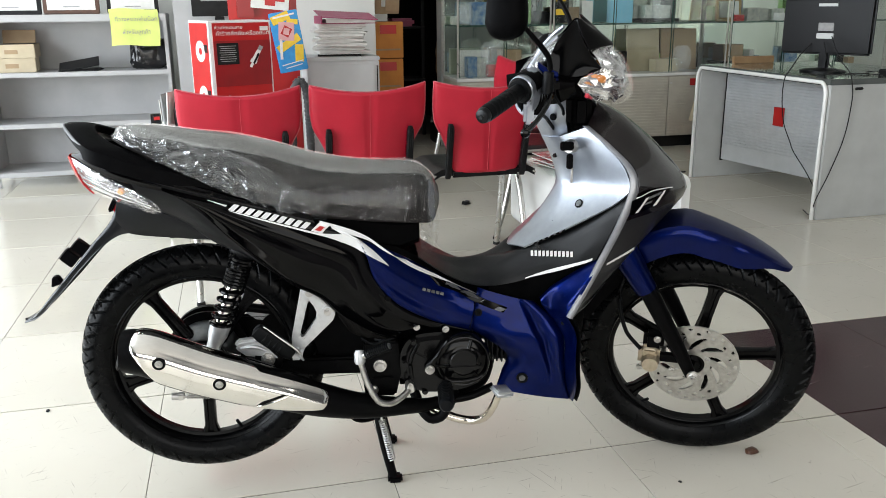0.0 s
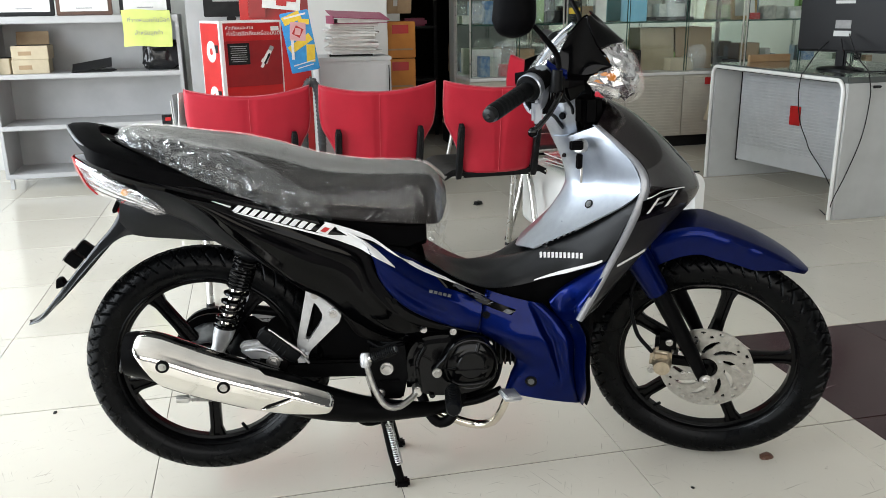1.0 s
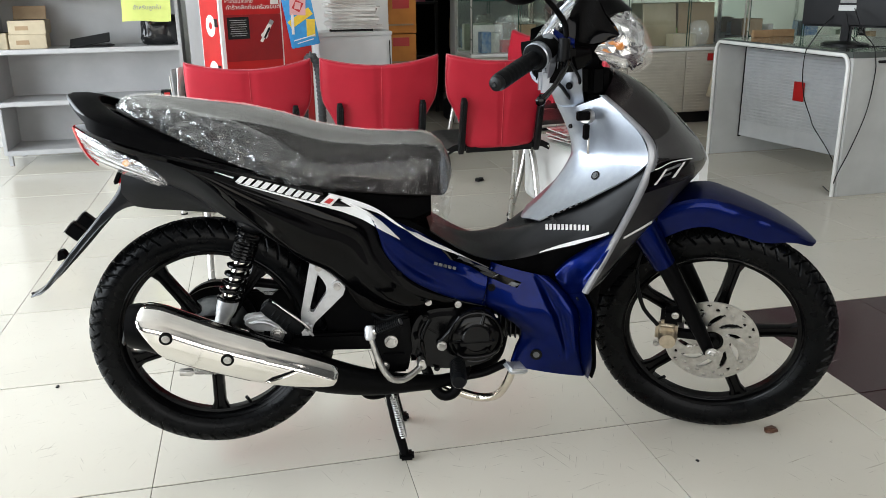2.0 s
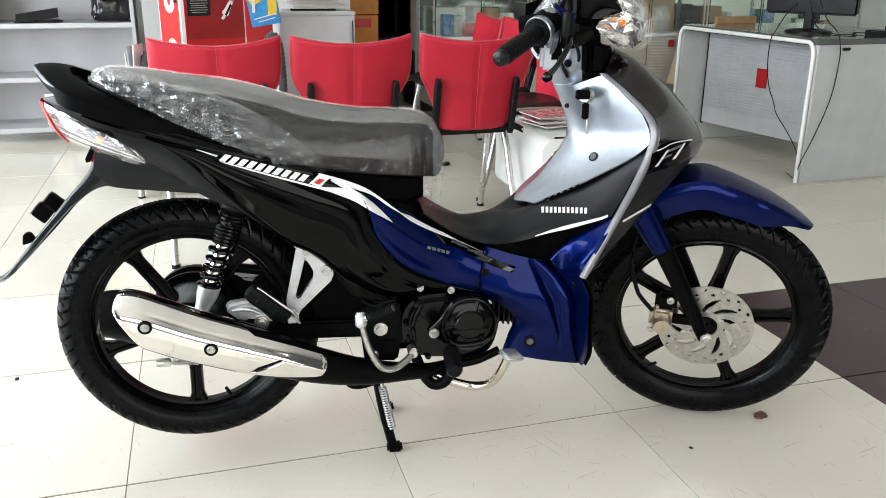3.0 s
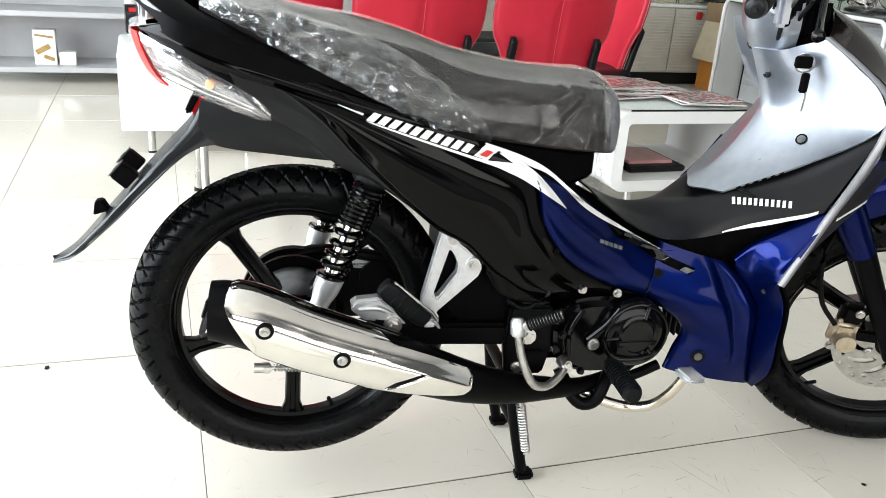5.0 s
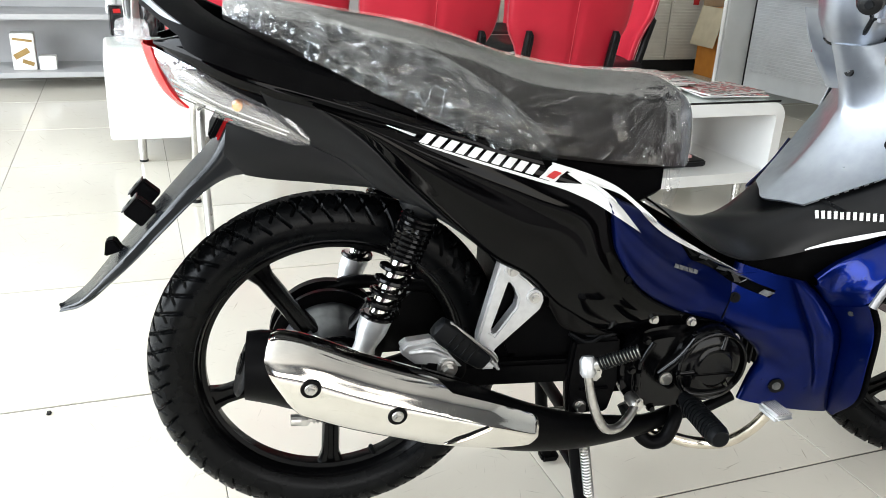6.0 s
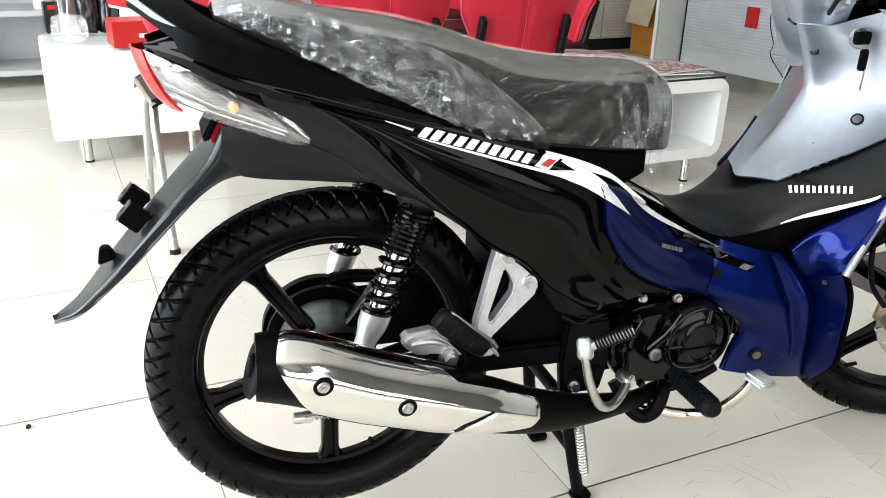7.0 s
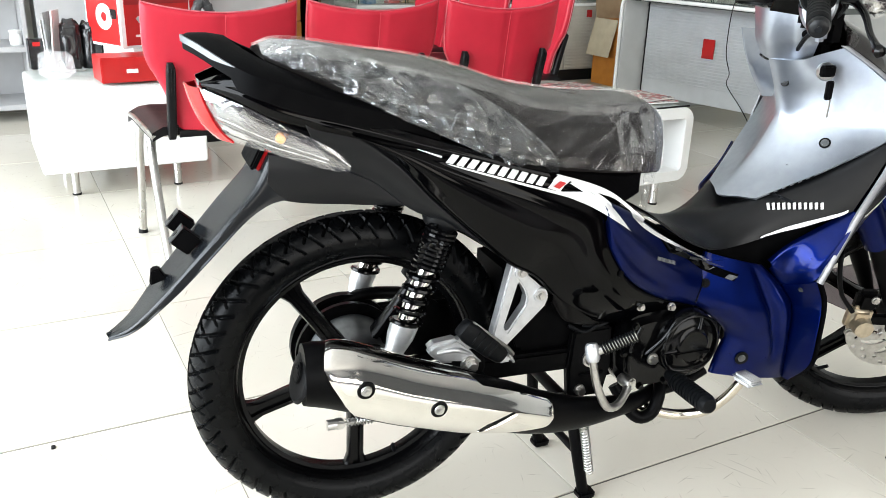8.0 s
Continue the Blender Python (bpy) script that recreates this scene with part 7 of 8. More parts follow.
r = 0.07
edge = [(0.0, 0.018, 0.0)]
edge += [(0, 0.018 + (r - r * math.cos(radians(a))) * 0.7, DH - 0.018 - r + r * math.sin(radians(a))) for a in range(0, 91, 10)]
edge += [(0, DW - 0.018 - (r - r * math.cos(radians(a))) * 0.7, DH - 0.018 - r + r * math.sin(radians(a))) for a in range(90, -1, -10)] + [(0, DW - 0.018, 0.0)]
part("edging", sweep(edge, 0.0110, 12, up=(1, 0, 0)), WHITE_LAC, desk, "rounded white edging")
SKEW = pose(0.285, 0.747, 0, 0, 0, 9.5)
panel_ = part("modesty_panel", box((0.016, DW - 0.08, 0.58), (0, DW / 2 - 0.747, 0.41), 0.002, SKEW), RIB_GREY, desk, "ribbed grey modesty panel")
for k in range(26):
    part("rib", box((0.006, DW - 0.12, 0.010), (-0.010, DW / 2 - 0.747, 0.225 + 0.0185 * k), 0.002, SKEW, seg=1), RIB_GREY, panel_)
part("logo_plate", box((0.004, 0.085, 0.115), (-0.016, 0, 0.458), 0.002, SKEW), POSTER_RED, desk, "small red badge")
part("panel_frame", box((0.02, 0.012, 0.60), (0, DW - 0.044 - 0.747, 0.41), 0.002, SKEW), SEAT_BLACK, desk)

monitor = thing("monitor", "black computer monitor seen from the back on the desk", "monitor", room(2.43, 2.36, DH, 24))
part("shell", box((0.035, 0.53, 0.31), (0.0, 0, 0.252), 0.012, seg=3), MONITOR, monitor, "black brushed back shell")
part("socket_plate", box((0.006, 0.10, 0.03), (-0.020, 0, 0.20), 0.002), GREY_LAM, monitor)
part("sticker", box((0.003, 0.09, 0.045), (-0.018, 0.0, 0.25), 0, seg=1), INK_GREY, monitor)
part("maker_plate", box((0.003, 0.11, 0.016), (-0.018, 0, 0.37), 0, seg=1), GREY_LAM, monitor)
part("neck", box((0.03, 0.06, 0.14), (0.0, 0, 0.08), 0.01), MONITOR, monitor)
part("foot", lathe([(0, 0), (0.13, 0), (0.13, 0.008), (0.10, 0.016), (0.03, 0.022), (0, 0.022)], 40, Matrix.Diagonal((0.8, 1, 1, 1)) @ pose(0, 0, 0, 90, 0, 0)), MONITOR, monitor)


def cable(name, label, pts, r=0.0028):
    ob = tagged(part(name, sweep([ROOM @ Vector(p) for p in pts], r, 8, n=50), BLACK_SHEET), label, "cable")
    return ob


cable("cable", "black power cable hanging over the desk front", [(2.41, 2.42, 0.93), (2.33, 2.42, 0.86), (2.22, 2.35, 0.79), (2.12, 2.25, 0.762), (2.082, 2.225, 0.735), (2.09, 2.24, 0.62), (2.16, 2.295, 0.47), (2.22, 2.31, 0.37), (2.36, 2.44, 0.27), (2.40, 2.36, 0.16), (2.40, 2.28, 0.08), (2.38, 2.22, 0.006)])
cable("cable", "black cable hanging down the desk side", [(2.40, 2.28, 0.95), (2.32, 2.10, 0.84), (2.25, 1.92, 0.775), (2.23, 1.88, 0.74), (2.25, 1.885, 0.66), (2.23, 1.885, 0.45), (2.16, 1.885, 0.25), (2.10, 1.885, 0.12), (2.13, 1.95, 0.02), (2.2, 2.1, 0.006)])
cable("cable", "tangled black cables lying on the desk", [(2.40, 2.34, 0.92), (2.38, 2.25, 0.80), (2.42, 2.18, 0.757), (2.52, 2.10, 0.757), (2.60, 2.2, 0.757), (2.66, 2.08, 0.757), (2.75, 2.0, 0.757)])
clip = tagged(part("cable_clip", box((0.05, 0.012, 0.014), (2.285, 1.885, 0.70), 0.004, ROOM), BLACK_SHEET), "black clip holding a cable to the desk", "clip")
tagged(part("wooden_board", box((0.30, 0.03, 0.045), (2.50, 3.13, 0.7730), 0.003, ROOM), WOOD), "short pine board lying on the desk", "board")
for k, (u, v, s, mat_) in enumerate(((2.62, 2.02, (0.10, 0.14, 0.03), BLACK_SHEET), (2.72, 1.98, (0.12, 0.10, 0.02), WHITE_LAC), (2.85, 2.08, (0.18, 0.14, 0.05), BLACK_SHEET))):
    tagged(part("desk_device", box(s, (u, v, DH + s[2] / 2 + 0.0005), 0.006, ROOM), mat_), "small flat office device lying on the desk", "device", "devices on the desk")
carton = thing("open_carton", "open brown and orange carton standing behind the desk", "carton", room(2.985, 4.09, 0))
part("box", box((0.40, 0.28, 0.49), (0, 0, 0.245), 0.004), ORANGE_CARD, carton)
part("flap", box((0.006, 0.27, 0.285), (0, 0, -0.14), 0.002, pose(-0.206, 0, 0.498) @ pose(0, 0, 0, 0, 14, 0)), BUFF_CARD, carton, "brown flap folded down outside")
part("flap", box((0.39, 0.006, 0.14), (0, 0, 0.07), 0.002, pose(0, 0.139, 0.492) @ pose(0, 0, 0, -10, 0, 0)), CARD, carton)


CASE_BACK = material("mirror_back", (0.80, 0.86, 0.77), 0.03, 1.0, (0.72, 0.78, 0.69), 5)
GREEN_EDGE = material("dark_green_glass_edge", (0.014, 0.045, 0.034), 0.12, 0, (0.03, 0.08, 0.06), 30)


# glass showcases
def make_showcase(name, u0, u1, label, doors, v0=4.3):
    w, d, base, top = u1 - u0, 0.42, 0.60, 2.05
    c = thing(name, label, "showcase", room(u0, v0), "glass showcases")
    part("plinth", box((w - 0.03, d - 0.04, 0.09), (w / 2, d / 2 + 0.02, 0.045), 0.003), PLINTH, c, "black plinth")
    part("base", box((w - 0.006, d - 0.02, base - 0.11), (w / 2, d / 2 + 0.01, 0.09 + (base - 0.11) / 2), 0.004), DOOR_BEIGE, c)
    part("deck", box((w, d, 0.022), (w / 2, d / 2, base - 0.011), 0.004), WHITE_LAC, c, "white deck board")
    dw = (w - 0.02) / doors
    for k in range(doors):
        door = part("door", box((dw - 0.008, 0.016, base - 0.13), (0.01 + dw * (k + 0.5), 0.002, 0.10 + (base - 0.13) / 2), 0.003), DOOR_BEIGE, c, "ribbed beige door")
        for j in range(20):
            part("rib", box((dw - 0.03, 0.005, 0.010), (0.01 + dw * (k + 0.5), -0.008, 0.115 + 0.0235 * j), 0.0015, seg=1), DOOR_BEIGE, door)
        part("lock", rod((0.03 + dw * k, -0.014, base - 0.08), (0.03 + dw * k, -0.004, base - 0.08), 0.008), STEEL, door)
    for x in (0.006, w - 0.006):
        for y in (0.008, d - 0.008):
            part("post", box((0.012, 0.012, top - base), (x, y, (top + base) / 2), 0.002), TUBE, c)
    panes = max(1, doors)
    for k in range(panes):
        pw = w / panes
        part("pane", box((pw - 0.006, 0.005, top - base - 0.02), (pw * (k + 0.5), 0.006, (top + base) / 2), 0, seg=1), PANE, c, "clear glass pane")
        part("pane_edge", box((0.006, 0.007, top - base - 0.02), (pw * (k + 1) - 0.004, 0.006, (top + base) / 2), 0, seg=1), GREEN_EDGE, c)
        part("pane_edge", box((0.004, 0.007, top - base - 0.02), (pw * k + 0.016, 0.006, (top + base) / 2), 0, seg=1), GREEN_EDGE, c)
    for x in (0.002, w - 0.002):
        part("pane", box((0.004, d - 0.03, top - base - 0.02), (x, d / 2, (top + base) / 2), 0, seg=1), PANE, c)
    for z in (0.985, 1.36, 1.72):
        part("glass_shelf", box((w - 0.02, d - 0.04, 0.008), (w / 2, d / 2, z), 0.001, seg=1), PANE_EDGE, c, "glass shelf")
        part("shelf_edge", box((w - 0.02, 0.003, 0.010), (w / 2, 0.018, z), 0, seg=1), GREEN_EDGE, c, "dark green edge of the glass")
    part("roof", box((w, d, 0.03), (w / 2, d / 2, top + 0.015), 0.004), TUBE, c)
    part("back", box((w - 0.01, 0.008, top - base), (w / 2, d - 0.008, (top + base) / 2), 0, seg=1), CASE_BACK, c)
    return c


make_showcase("showcase", 0.785, 1.53, "glass showcase with shelves of small goods", 2)
make_showcase("showcase", 1.545, 3.06, "glass showcase with shelves of small goods", 3)
make_showcase("showcase", 3.08, 4.6, "glass showcase with shelves of small goods", 3)

BLUE_CARD = material("blue_carton", (0.06, 0.15, 0.30), 0.5, 0, (0.30, 0.36, 0.40), 26)
GREEN_CARD = material("green_carton", (0.22, 0.42, 0.10), 0.5, 0, (0.18, 0.36, 0.08), 20)
PACK_MIX = material("mixed_printed_packs", (0.42, 0.40, 0.34), 0.4, 0, (0.20, 0.22, 0.20), 34, coat=0.2)
PACK_PALE = material("pale_printed_packs", (0.60, 0.62, 0.56), 0.4, 0, (0.40, 0.44, 0.40), 30, coat=0.2)
SKY_BLUE = material("sky_blue_case", (0.22, 0.52, 0.68), 0.35, 0, (0.18, 0.46, 0.62), 12)


def goods(u, v, z, w, h, depth, mat_, turn=0.0, lean=0.0):
    m = room(u, v, z + 0.0005, turn) @ pose(0, 0, 0, lean, 0, 0)
    tagged(part("carton", box((w, depth, h), (0, 0, h / 2), 0.003, m, seg=1), mat_), "small boxed goods standing in a glass showcase", "carton", "goods in the showcases")


# the larger goods
goods(0.935, 4.45, 0.60, 0.075, 0.155, 0.10, BLUE_CARD)
goods(1.015, 4.49, 0.60, 0.075, 0.145, 0.10, PACK_PALE)
goods(0.99, 4.58, 0.60, 0.24, 0.20, 0.06, PAPER)
goods(1.27, 4.52, 0.60, 0.16, 0.20, 0.12, CARD, 4)
goods(1.43, 4.54, 0.60, 0.12, 0.16, 0.12, PACK_PALE, -6)
goods(2.46, 4.57, 0.60, 0.30, 0.335, 0.02, BUFF_CARD, 3, -7)
goods(2.79, 4.58, 0.60, 0.32, 0.335, 0.02, CARD, -2, -6)
goods(2.60, 4.48, 0.60, 0.22, 0.10, 0.10, BUFF_CARD, 5)
goods(2.19, 4.50, 0.99, 0.15, 0.22, 0.16, SKY_BLUE)
goods(2.16, 4.53, 0.60, 0.17, 0.17, 0.16, BLACK_SHEET, 6)
goods(1.74, 4.54, 0.60, 0.18, 0.22, 0.14, PACK_PALE, -4)
goods(3.20, 4.50, 0.60, 0.26, 0.07, 0.20, BLACK_SHEET)
goods(3.20, 4.50, 0.672, 0.20, 0.13, 0.14, CARD, 5)
goods(2.50, 4.50, 0.99, 0.34, 0.03, 0.20, BLACK_SHEET, 2)
goods(2.50, 4.52, 1.022, 0.22, 0.10, 0.15, PACK_PALE, -3)
# rows of small packs on the glass shelves
for u0, u1 in ((0.82, 1.50), (1.60, 1.86), (2.36, 2.72), (3.12, 4.5)):
    for z, back in ((0.9895, 4.62), (0.9895, 4.50), (1.3645, 4.58), (0.60, 4.64)):
        u = u0
        while u < u1:
            w, h = rng.uniform(0.05, 0.13), rng.uniform(0.05, 0.19)
            if rng.random() < 0.72 and not (back == 4.50 and 2.3 < u < 2.75):
                goods(u + w / 2, back, z, w, h, 0.07, rng.choice([PACK_MIX, PACK_PALE, PACK_PALE, PAPER, CARD, BLACK_SHEET, BLUE_CARD, GREEN_CARD, POSTER_RED]), rng.uniform(-8, 8))
            u += w + rng.uniform(0.01, 0.05)
tagged(part("badge", box((0.05, 0.004, 0.055), (2.76, 4.284, 0.525), 0.001, ROOM), POSTER_RED), "small red badge on the showcase door", "badge")
for u, z, w, h in ((3.18, 0.989, 0.24, 0.19),):
    f = thing("picture_frame", "gold picture frame standing in the showcase", "frame", room(u, 4.50, z) @ pose(0, 0, 0, -8, 0, 0))
    part("frame", box((w, 0.018, h), (0, 0, h / 2), 0.004), GOLD_FRAME, f)
    part("picture", box((w - 0.06, 0.004, h - 0.06), (0, -0.011, h / 2), 0, seg=1), PAPER, f)


def crumpled(size, seed, amount, seg=5):
    """A lumpy bag: a rounded block with dents."""
    b = bmesh.new()
    bmesh.ops.create_icosphere(b, subdivisions=seg, radius=1)
    for v in b.verts:
        p = v.co.copy()
        q = Vector((math.copysign(abs(p.x) ** 0.6, p.x), math.copysign(abs(p.y) ** 0.6, p.y), math.copysign(abs(p.z) ** 0.55, p.z)))
        n = noise.noise(p * 2.2 + V(seed, 0, 0)) * amount + abs(noise.noise(p * 5 + V(0, seed, 0))) * amount * 0.7
        q *= 1 + n
        v.co = Vector((q.x * size[0] / 2, q.y * size[1] / 2, max(q.z, -0.98) * size[2] / 2))
    return b


def bag(name, label, m, size, mat_, seed):
    b = crumpled(size, seed, 0.16)
    bmesh.ops.translate(b, vec=(0, 0, -min(v.co.z for v in b.verts)), verts=b.verts)
    b.transform(m)
    return tagged(part(name, b, mat_, smooth=60), label, "bag")


bag("plastic_bag", "crumpled clear plastic bag in the showcase", room(1.10, 4.42, 0.601), (0.17, 0.13, 0.26), BAG_CLEAR, 3)
for k, (u, v, z, s) in enumerate(((1.22, 4.42, 0.9925, (0.2, 0.12, 0.2)), (1.40, 4.42, 0.9925, (0.16, 0.12, 0.24)), (2.52, 4.42, 0.9925, (0.18, 0.12, 0.22)), (0.88, 4.42, 0.9925, (0.12, 0.1, 0.16)), (2.72, 4.42, 0.601, (0.16, 0.12, 0.2)))):
    bag("plastic_bag", "crumpled clear plastic bag in the showcase", room(u, v, z, 20 * k), s, BAG_CLEAR, 30 + k)
tagged(part("carton", box((0.09, 0.08, 0.09), (1.10, 4.42, 0.65), 0.004, ROOM), POSTER_RED), "pink box inside a clear bag", "carton")
sign = thing("shop_sign", "yellow and black product sign in the showcase window", "sign", room(1.60, 4.312, 1.0))
part("board", box((0.14, 0.004, 0.26), (0, 0, 0.13), 0.001), BLACK_SHEET, sign)
for z, w in ((0.20, 0.09), (0.10, 0.11)):
    part("bar", box((w, 0.003, 0.045), (0, -0.004, z - 0.02), 0, seg=1), LEAF_YELLOW, sign)

# store room doorway: orange cartons, a covered object and a rack
for k in range(4):
    c = thing("orange_carton", "orange printed carton stacked beside the doorway", "carton", room(0.205, 4.34, 0.258 * k, (0, 2, -1, 1)[k]), "stacked orange cartons")
    part("box", box((0.30, 0.26, 0.252), (0, 0, 0.126), 0.004), ORANGE_CARD, c)
    part("print", box((0.12, 0.003, 0.06), (0.04, -0.131, 0.20), 0, seg=1), POSTER_RED, c)
    part("print", box((0.22, 0.003, 0.012), (0.02, -0.131, 0.06), 0, seg=1), CARD, c)
c = thing("open_carton", "open brown carton with raised flaps on the stack", "carton", room(0.215, 4.34, 1.081))
part("box", box((0.24, 0.2, 0.05), (0, 0, 0.025), 0.003), CARD, c)
part("flap", box((0.10, 0.006, 0.10), (-0.06, -0.1, 0.09), 0.002, pose(0, 0, 0, 12, 0, 0)), CARD, c)
part("flap", box((0.10, 0.006, 0.10), (0.07, -0.1, 0.09), 0.002, pose(0, 0, 0, 12, 0, 0)), CARD, c)
bag("covered_object", "brown cloth-covered object in the dark doorway", room(0.95, 5.10, 0.45), (0.20, 0.3, 0.50), CARD, 8)
tagged(part("stool", box((0.3, 0.3, 0.449), (0.95, 5.10, 0.2245), 0.01, ROOM), BLACK_SHEET), "black stool in the dark doorway", "stool")
rack = thing("store_rack", "dark steel rack in the store room", "rack", room(0.55, 5.6))
for x in (-0.28, 0.28):
    part("upright", box((0.03, 0.03, 1.9), (x, 0, 0.95), 0.002), BLACK_SHEET, rack)
for z in (0.5, 0.95, 1.3, 1.7):
    part("shelf", box((0.58, 0.3, 0.02), (0, 0.1, z), 0.002), BLACK_SHEET, rack)
part("bundle", box((0.22, 0.2, 0.07), (0.1, 0.1, 0.995), 0.02), PINK_FOLDER, rack)

# grey drawer cabinet with papers
CAB_WHITE = material("pale_grey_steel", (0.60, 0.61, 0.61), 0.4, 0, (0.54, 0.55, 0.55), 6, 0.1, 300)
cab = thing("steel_cabinet", "pale grey steel cabinet with a stack of papers", "cabinet", room(-0.17, 3.58))
part("body", box((0.46, 0.42, 0.80), (0, 0.21, 0.40), 0.004), CAB_WHITE, cab)
part("top", box((0.47, 0.43, 0.024), (0, 0.21, 0.813), 0.004), CAB_WHITE, cab)
door = part("door", box((0.42, 0.012, 0.76), (-0.01, -0.006, 0.40), 0.004), CAB_WHITE, cab)
part("lock", rod((0.17, -0.018, 0.55), (0.17, -0.010, 0.55), 0.008), STEEL, door)
part("gap", box((0.006, 0.004, 0.74), (0.216, -0.003, 0.40), 0, seg=1), PLINTH, cab)
z = 0.8255
for k in range(16):
    h = rng.uniform(0.006, 0.020)
    tagged(part("paper_sheaf", box((rng.uniform(0.27, 0.34), rng.uniform(0.2, 0.23), h - 0.0006), (0, 0, h / 2), 0.002, room(-0.165 + rng.uniform(-0.02, 0.02), 3.76 + rng.uniform(-0.015, 0.015), z, rng.uniform(-12, 12)), seg=1), BLACK_SHEET if k == 0 else PAPER), "sheaf of white papers in a stack", "papers", "stack of papers")
    z += h
fold = thing("ring_binder", "maroon ring binder lying on the paper stack", "binder", room(-0.12, 3.76, z, 4))
part("cover", box((0.37, 0.26, 0.005), (0, 0, 0), 0.001, pose(0, 0, 0.052, 9, 3, 0)), PINK_FOLDER, fold, "maroon cover, raised at the back")
part("cover", box((0.36, 0.25, 0.004), (0, 0, 0.002), 0.001), PINK_FOLDER, fold)
part("spine", box((0.006, 0.25, 0.050), (-0.18, 0, 0.025), 0.001), PINK_FOLDER, fold)
part("page_block", box((0.32, 0.22, 0.024), (0.01, 0, 0.017), 0.001), PAPER, fold)
tagged(part("cream_screen", box((0.62, 0.05, 2.2), (-0.17, 4.14, 1.1), 0.004, ROOM), WALL), "cream partition screen behind the drawer cabinet", "screen")
tagged(part("steel_cupboard", box((0.60, 0.4, 1.9), (-0.90, 4.3, 0.95), 0.006, ROOM), SHELF_GREY), "light grey steel cupboard against the wall", "cupboard")

# red display: advertising box, rack, leaflets
ad = thing("advertising_box", "red spark plug advertising box with white edges", "display", room(-0.818, 2.74, 0.5632, 22) @ Matrix.Diagonal((0.90, 0.9, 0.768, 1)))
AH = 0.66
part("body", box((0.38, 0.30, AH), (0, 0.15, AH / 2), 0.003), WHITE_LAC, ad, "white card box")
part("front_print", box((0.345, 0.003, AH - 0.03), (0.006, -0.002, AH / 2), 0, seg=1), POSTER_RED, ad, "red printed front")
part("dark_field", box((0.345, 0.003, 0.30), (0.006, -0.0045, AH - 0.28), 0, seg=1), POSTER_DARK, ad)
part("note_panel", box((0.13, 0.003, 0.14), (-0.085, -0.007, AH - 0.215), 0, seg=1), BLACK_SHEET, ad)
for k in range(8):
    part("text_bar", box(((0.10, 0.085, 0.095)[k % 3], 0.002, 0.004), (-0.085, -0.009, AH - 0.165 - 0.014 * k), 0, seg=1), INK_GREY, ad)
part("text_bar", box((0.20, 0.002, 0.012), (-0.02, -0.006, AH - 0.595), 0, seg=1), PAPER, ad)
part("slogan_band", box((0.05, 0.002, 0.028), (0.145, -0.006, AH - 0.055), 0, seg=1), PAPER, ad)


def spark_plug(parent, m):
    prof = [(0, -0.075), (0.006, -0.075), (0.006, -0.045), (0.014, -0.044), (0.014, -0.022), (0.011, -0.02), (0.0095, 0.03), (0.007, 0.05), (0.004, 0.052), (0.004, 0.075), (0, 0.075)]
    flat_ = m @ Matrix.Diagonal((1.5, 0.08, 1.05, 1)) @ pose(0, 0, 0, 90, 0, 0)
    part("printed_plug", lathe(prof, 20, flat_), PAPER, parent, "printed grey and white spark plug")
    part("plug_shade", lathe([(0, -0.046), (0.005, -0.046), (0.006, 0.02), (0, 0.03)], 12, m @ pose(0.006, -0.0025, 0) @ Matrix.Diagonal((1.2, 0.08, 1.05, 1)) @ pose(0, 0, 0, 90, 0, 0)), BLACK_SHEET, parent)
    part("plug_tip", lathe([(0, 0.045), (0.009, 0.046), (0.009, 0.074), (0, 0.075)], 16, m @ pose(0, -0.001, 0) @ Matrix.Diagonal((1.5, 0.08, 1.05, 1)) @ pose(0, 0, 0, 90, 0, 0)), INK_GREY, parent)


spark_plug(ad, pose(0.085, -0.008, AH - 0.24) @ pose(0, 0, 0, 0, 28, 0))
spark_plug(ad, pose(-0.06, -0.006, 0.10) @ pose(0, 0, 0, 0, -34, 0))
part("label", box((0.10, 0.002, 0.06), (0.10, -0.006, 0.10), 0, seg=1), PAPER, ad)
part("side_print", box((0.003, 0.27, AH - 0.03), (-0.191, 0.15, AH / 2), 0, seg=1), POSTER_RED, ad)
for z_ in (AH - 0.20, AH - 0.50):
    part("printed_gear", lathe([(0.025, -0.001), (0.07, -0.001), (0.07, 0.001), (0.025, 0.001)], 32, pose(-0.194, 0.13, z_) @ pose(0, 0, 0, 0, 0, 90), closed=True), PAPER, ad)
    part("text_bar", box((0.002, 0.05, 0.05), (-0.194, 0.05, z_ + 0.02), 0, seg=1), BLACK_SHEET, ad)
riser = thing("carton", "white carton under the advertising box", "carton", room(-0.84, 2.86, 0.4525, 22))
part("box", box((0.30, 0.24, 0.11), (0, 0, 0.055), 0.003), WHITE_LAC, riser)
text_rows = (("หัวเทียนสะสาย", 0.030, -0.155, AH - 0.055), ("ทำร้ายลึกถึงเครื่องยนต์", 0.036, -0.150, AH - 0.095))


def writing(name, words, size, m, mat_, parent=None, width=None):
    data = bpy.data.curves.new(name, "FONT")
    data.body, data.size, data.extrude = words, size, 0.0004
    data.materials.append(mat_)
    ob = new(name, data)
    ob.parent = parent
    ob.matrix_basis = m
    return ob


for words, size, x, z_ in text_rows:
    writing("printed_words", words, size, pose(x, -0.0045, z_, 90, 0, 0), PAPER, ad)

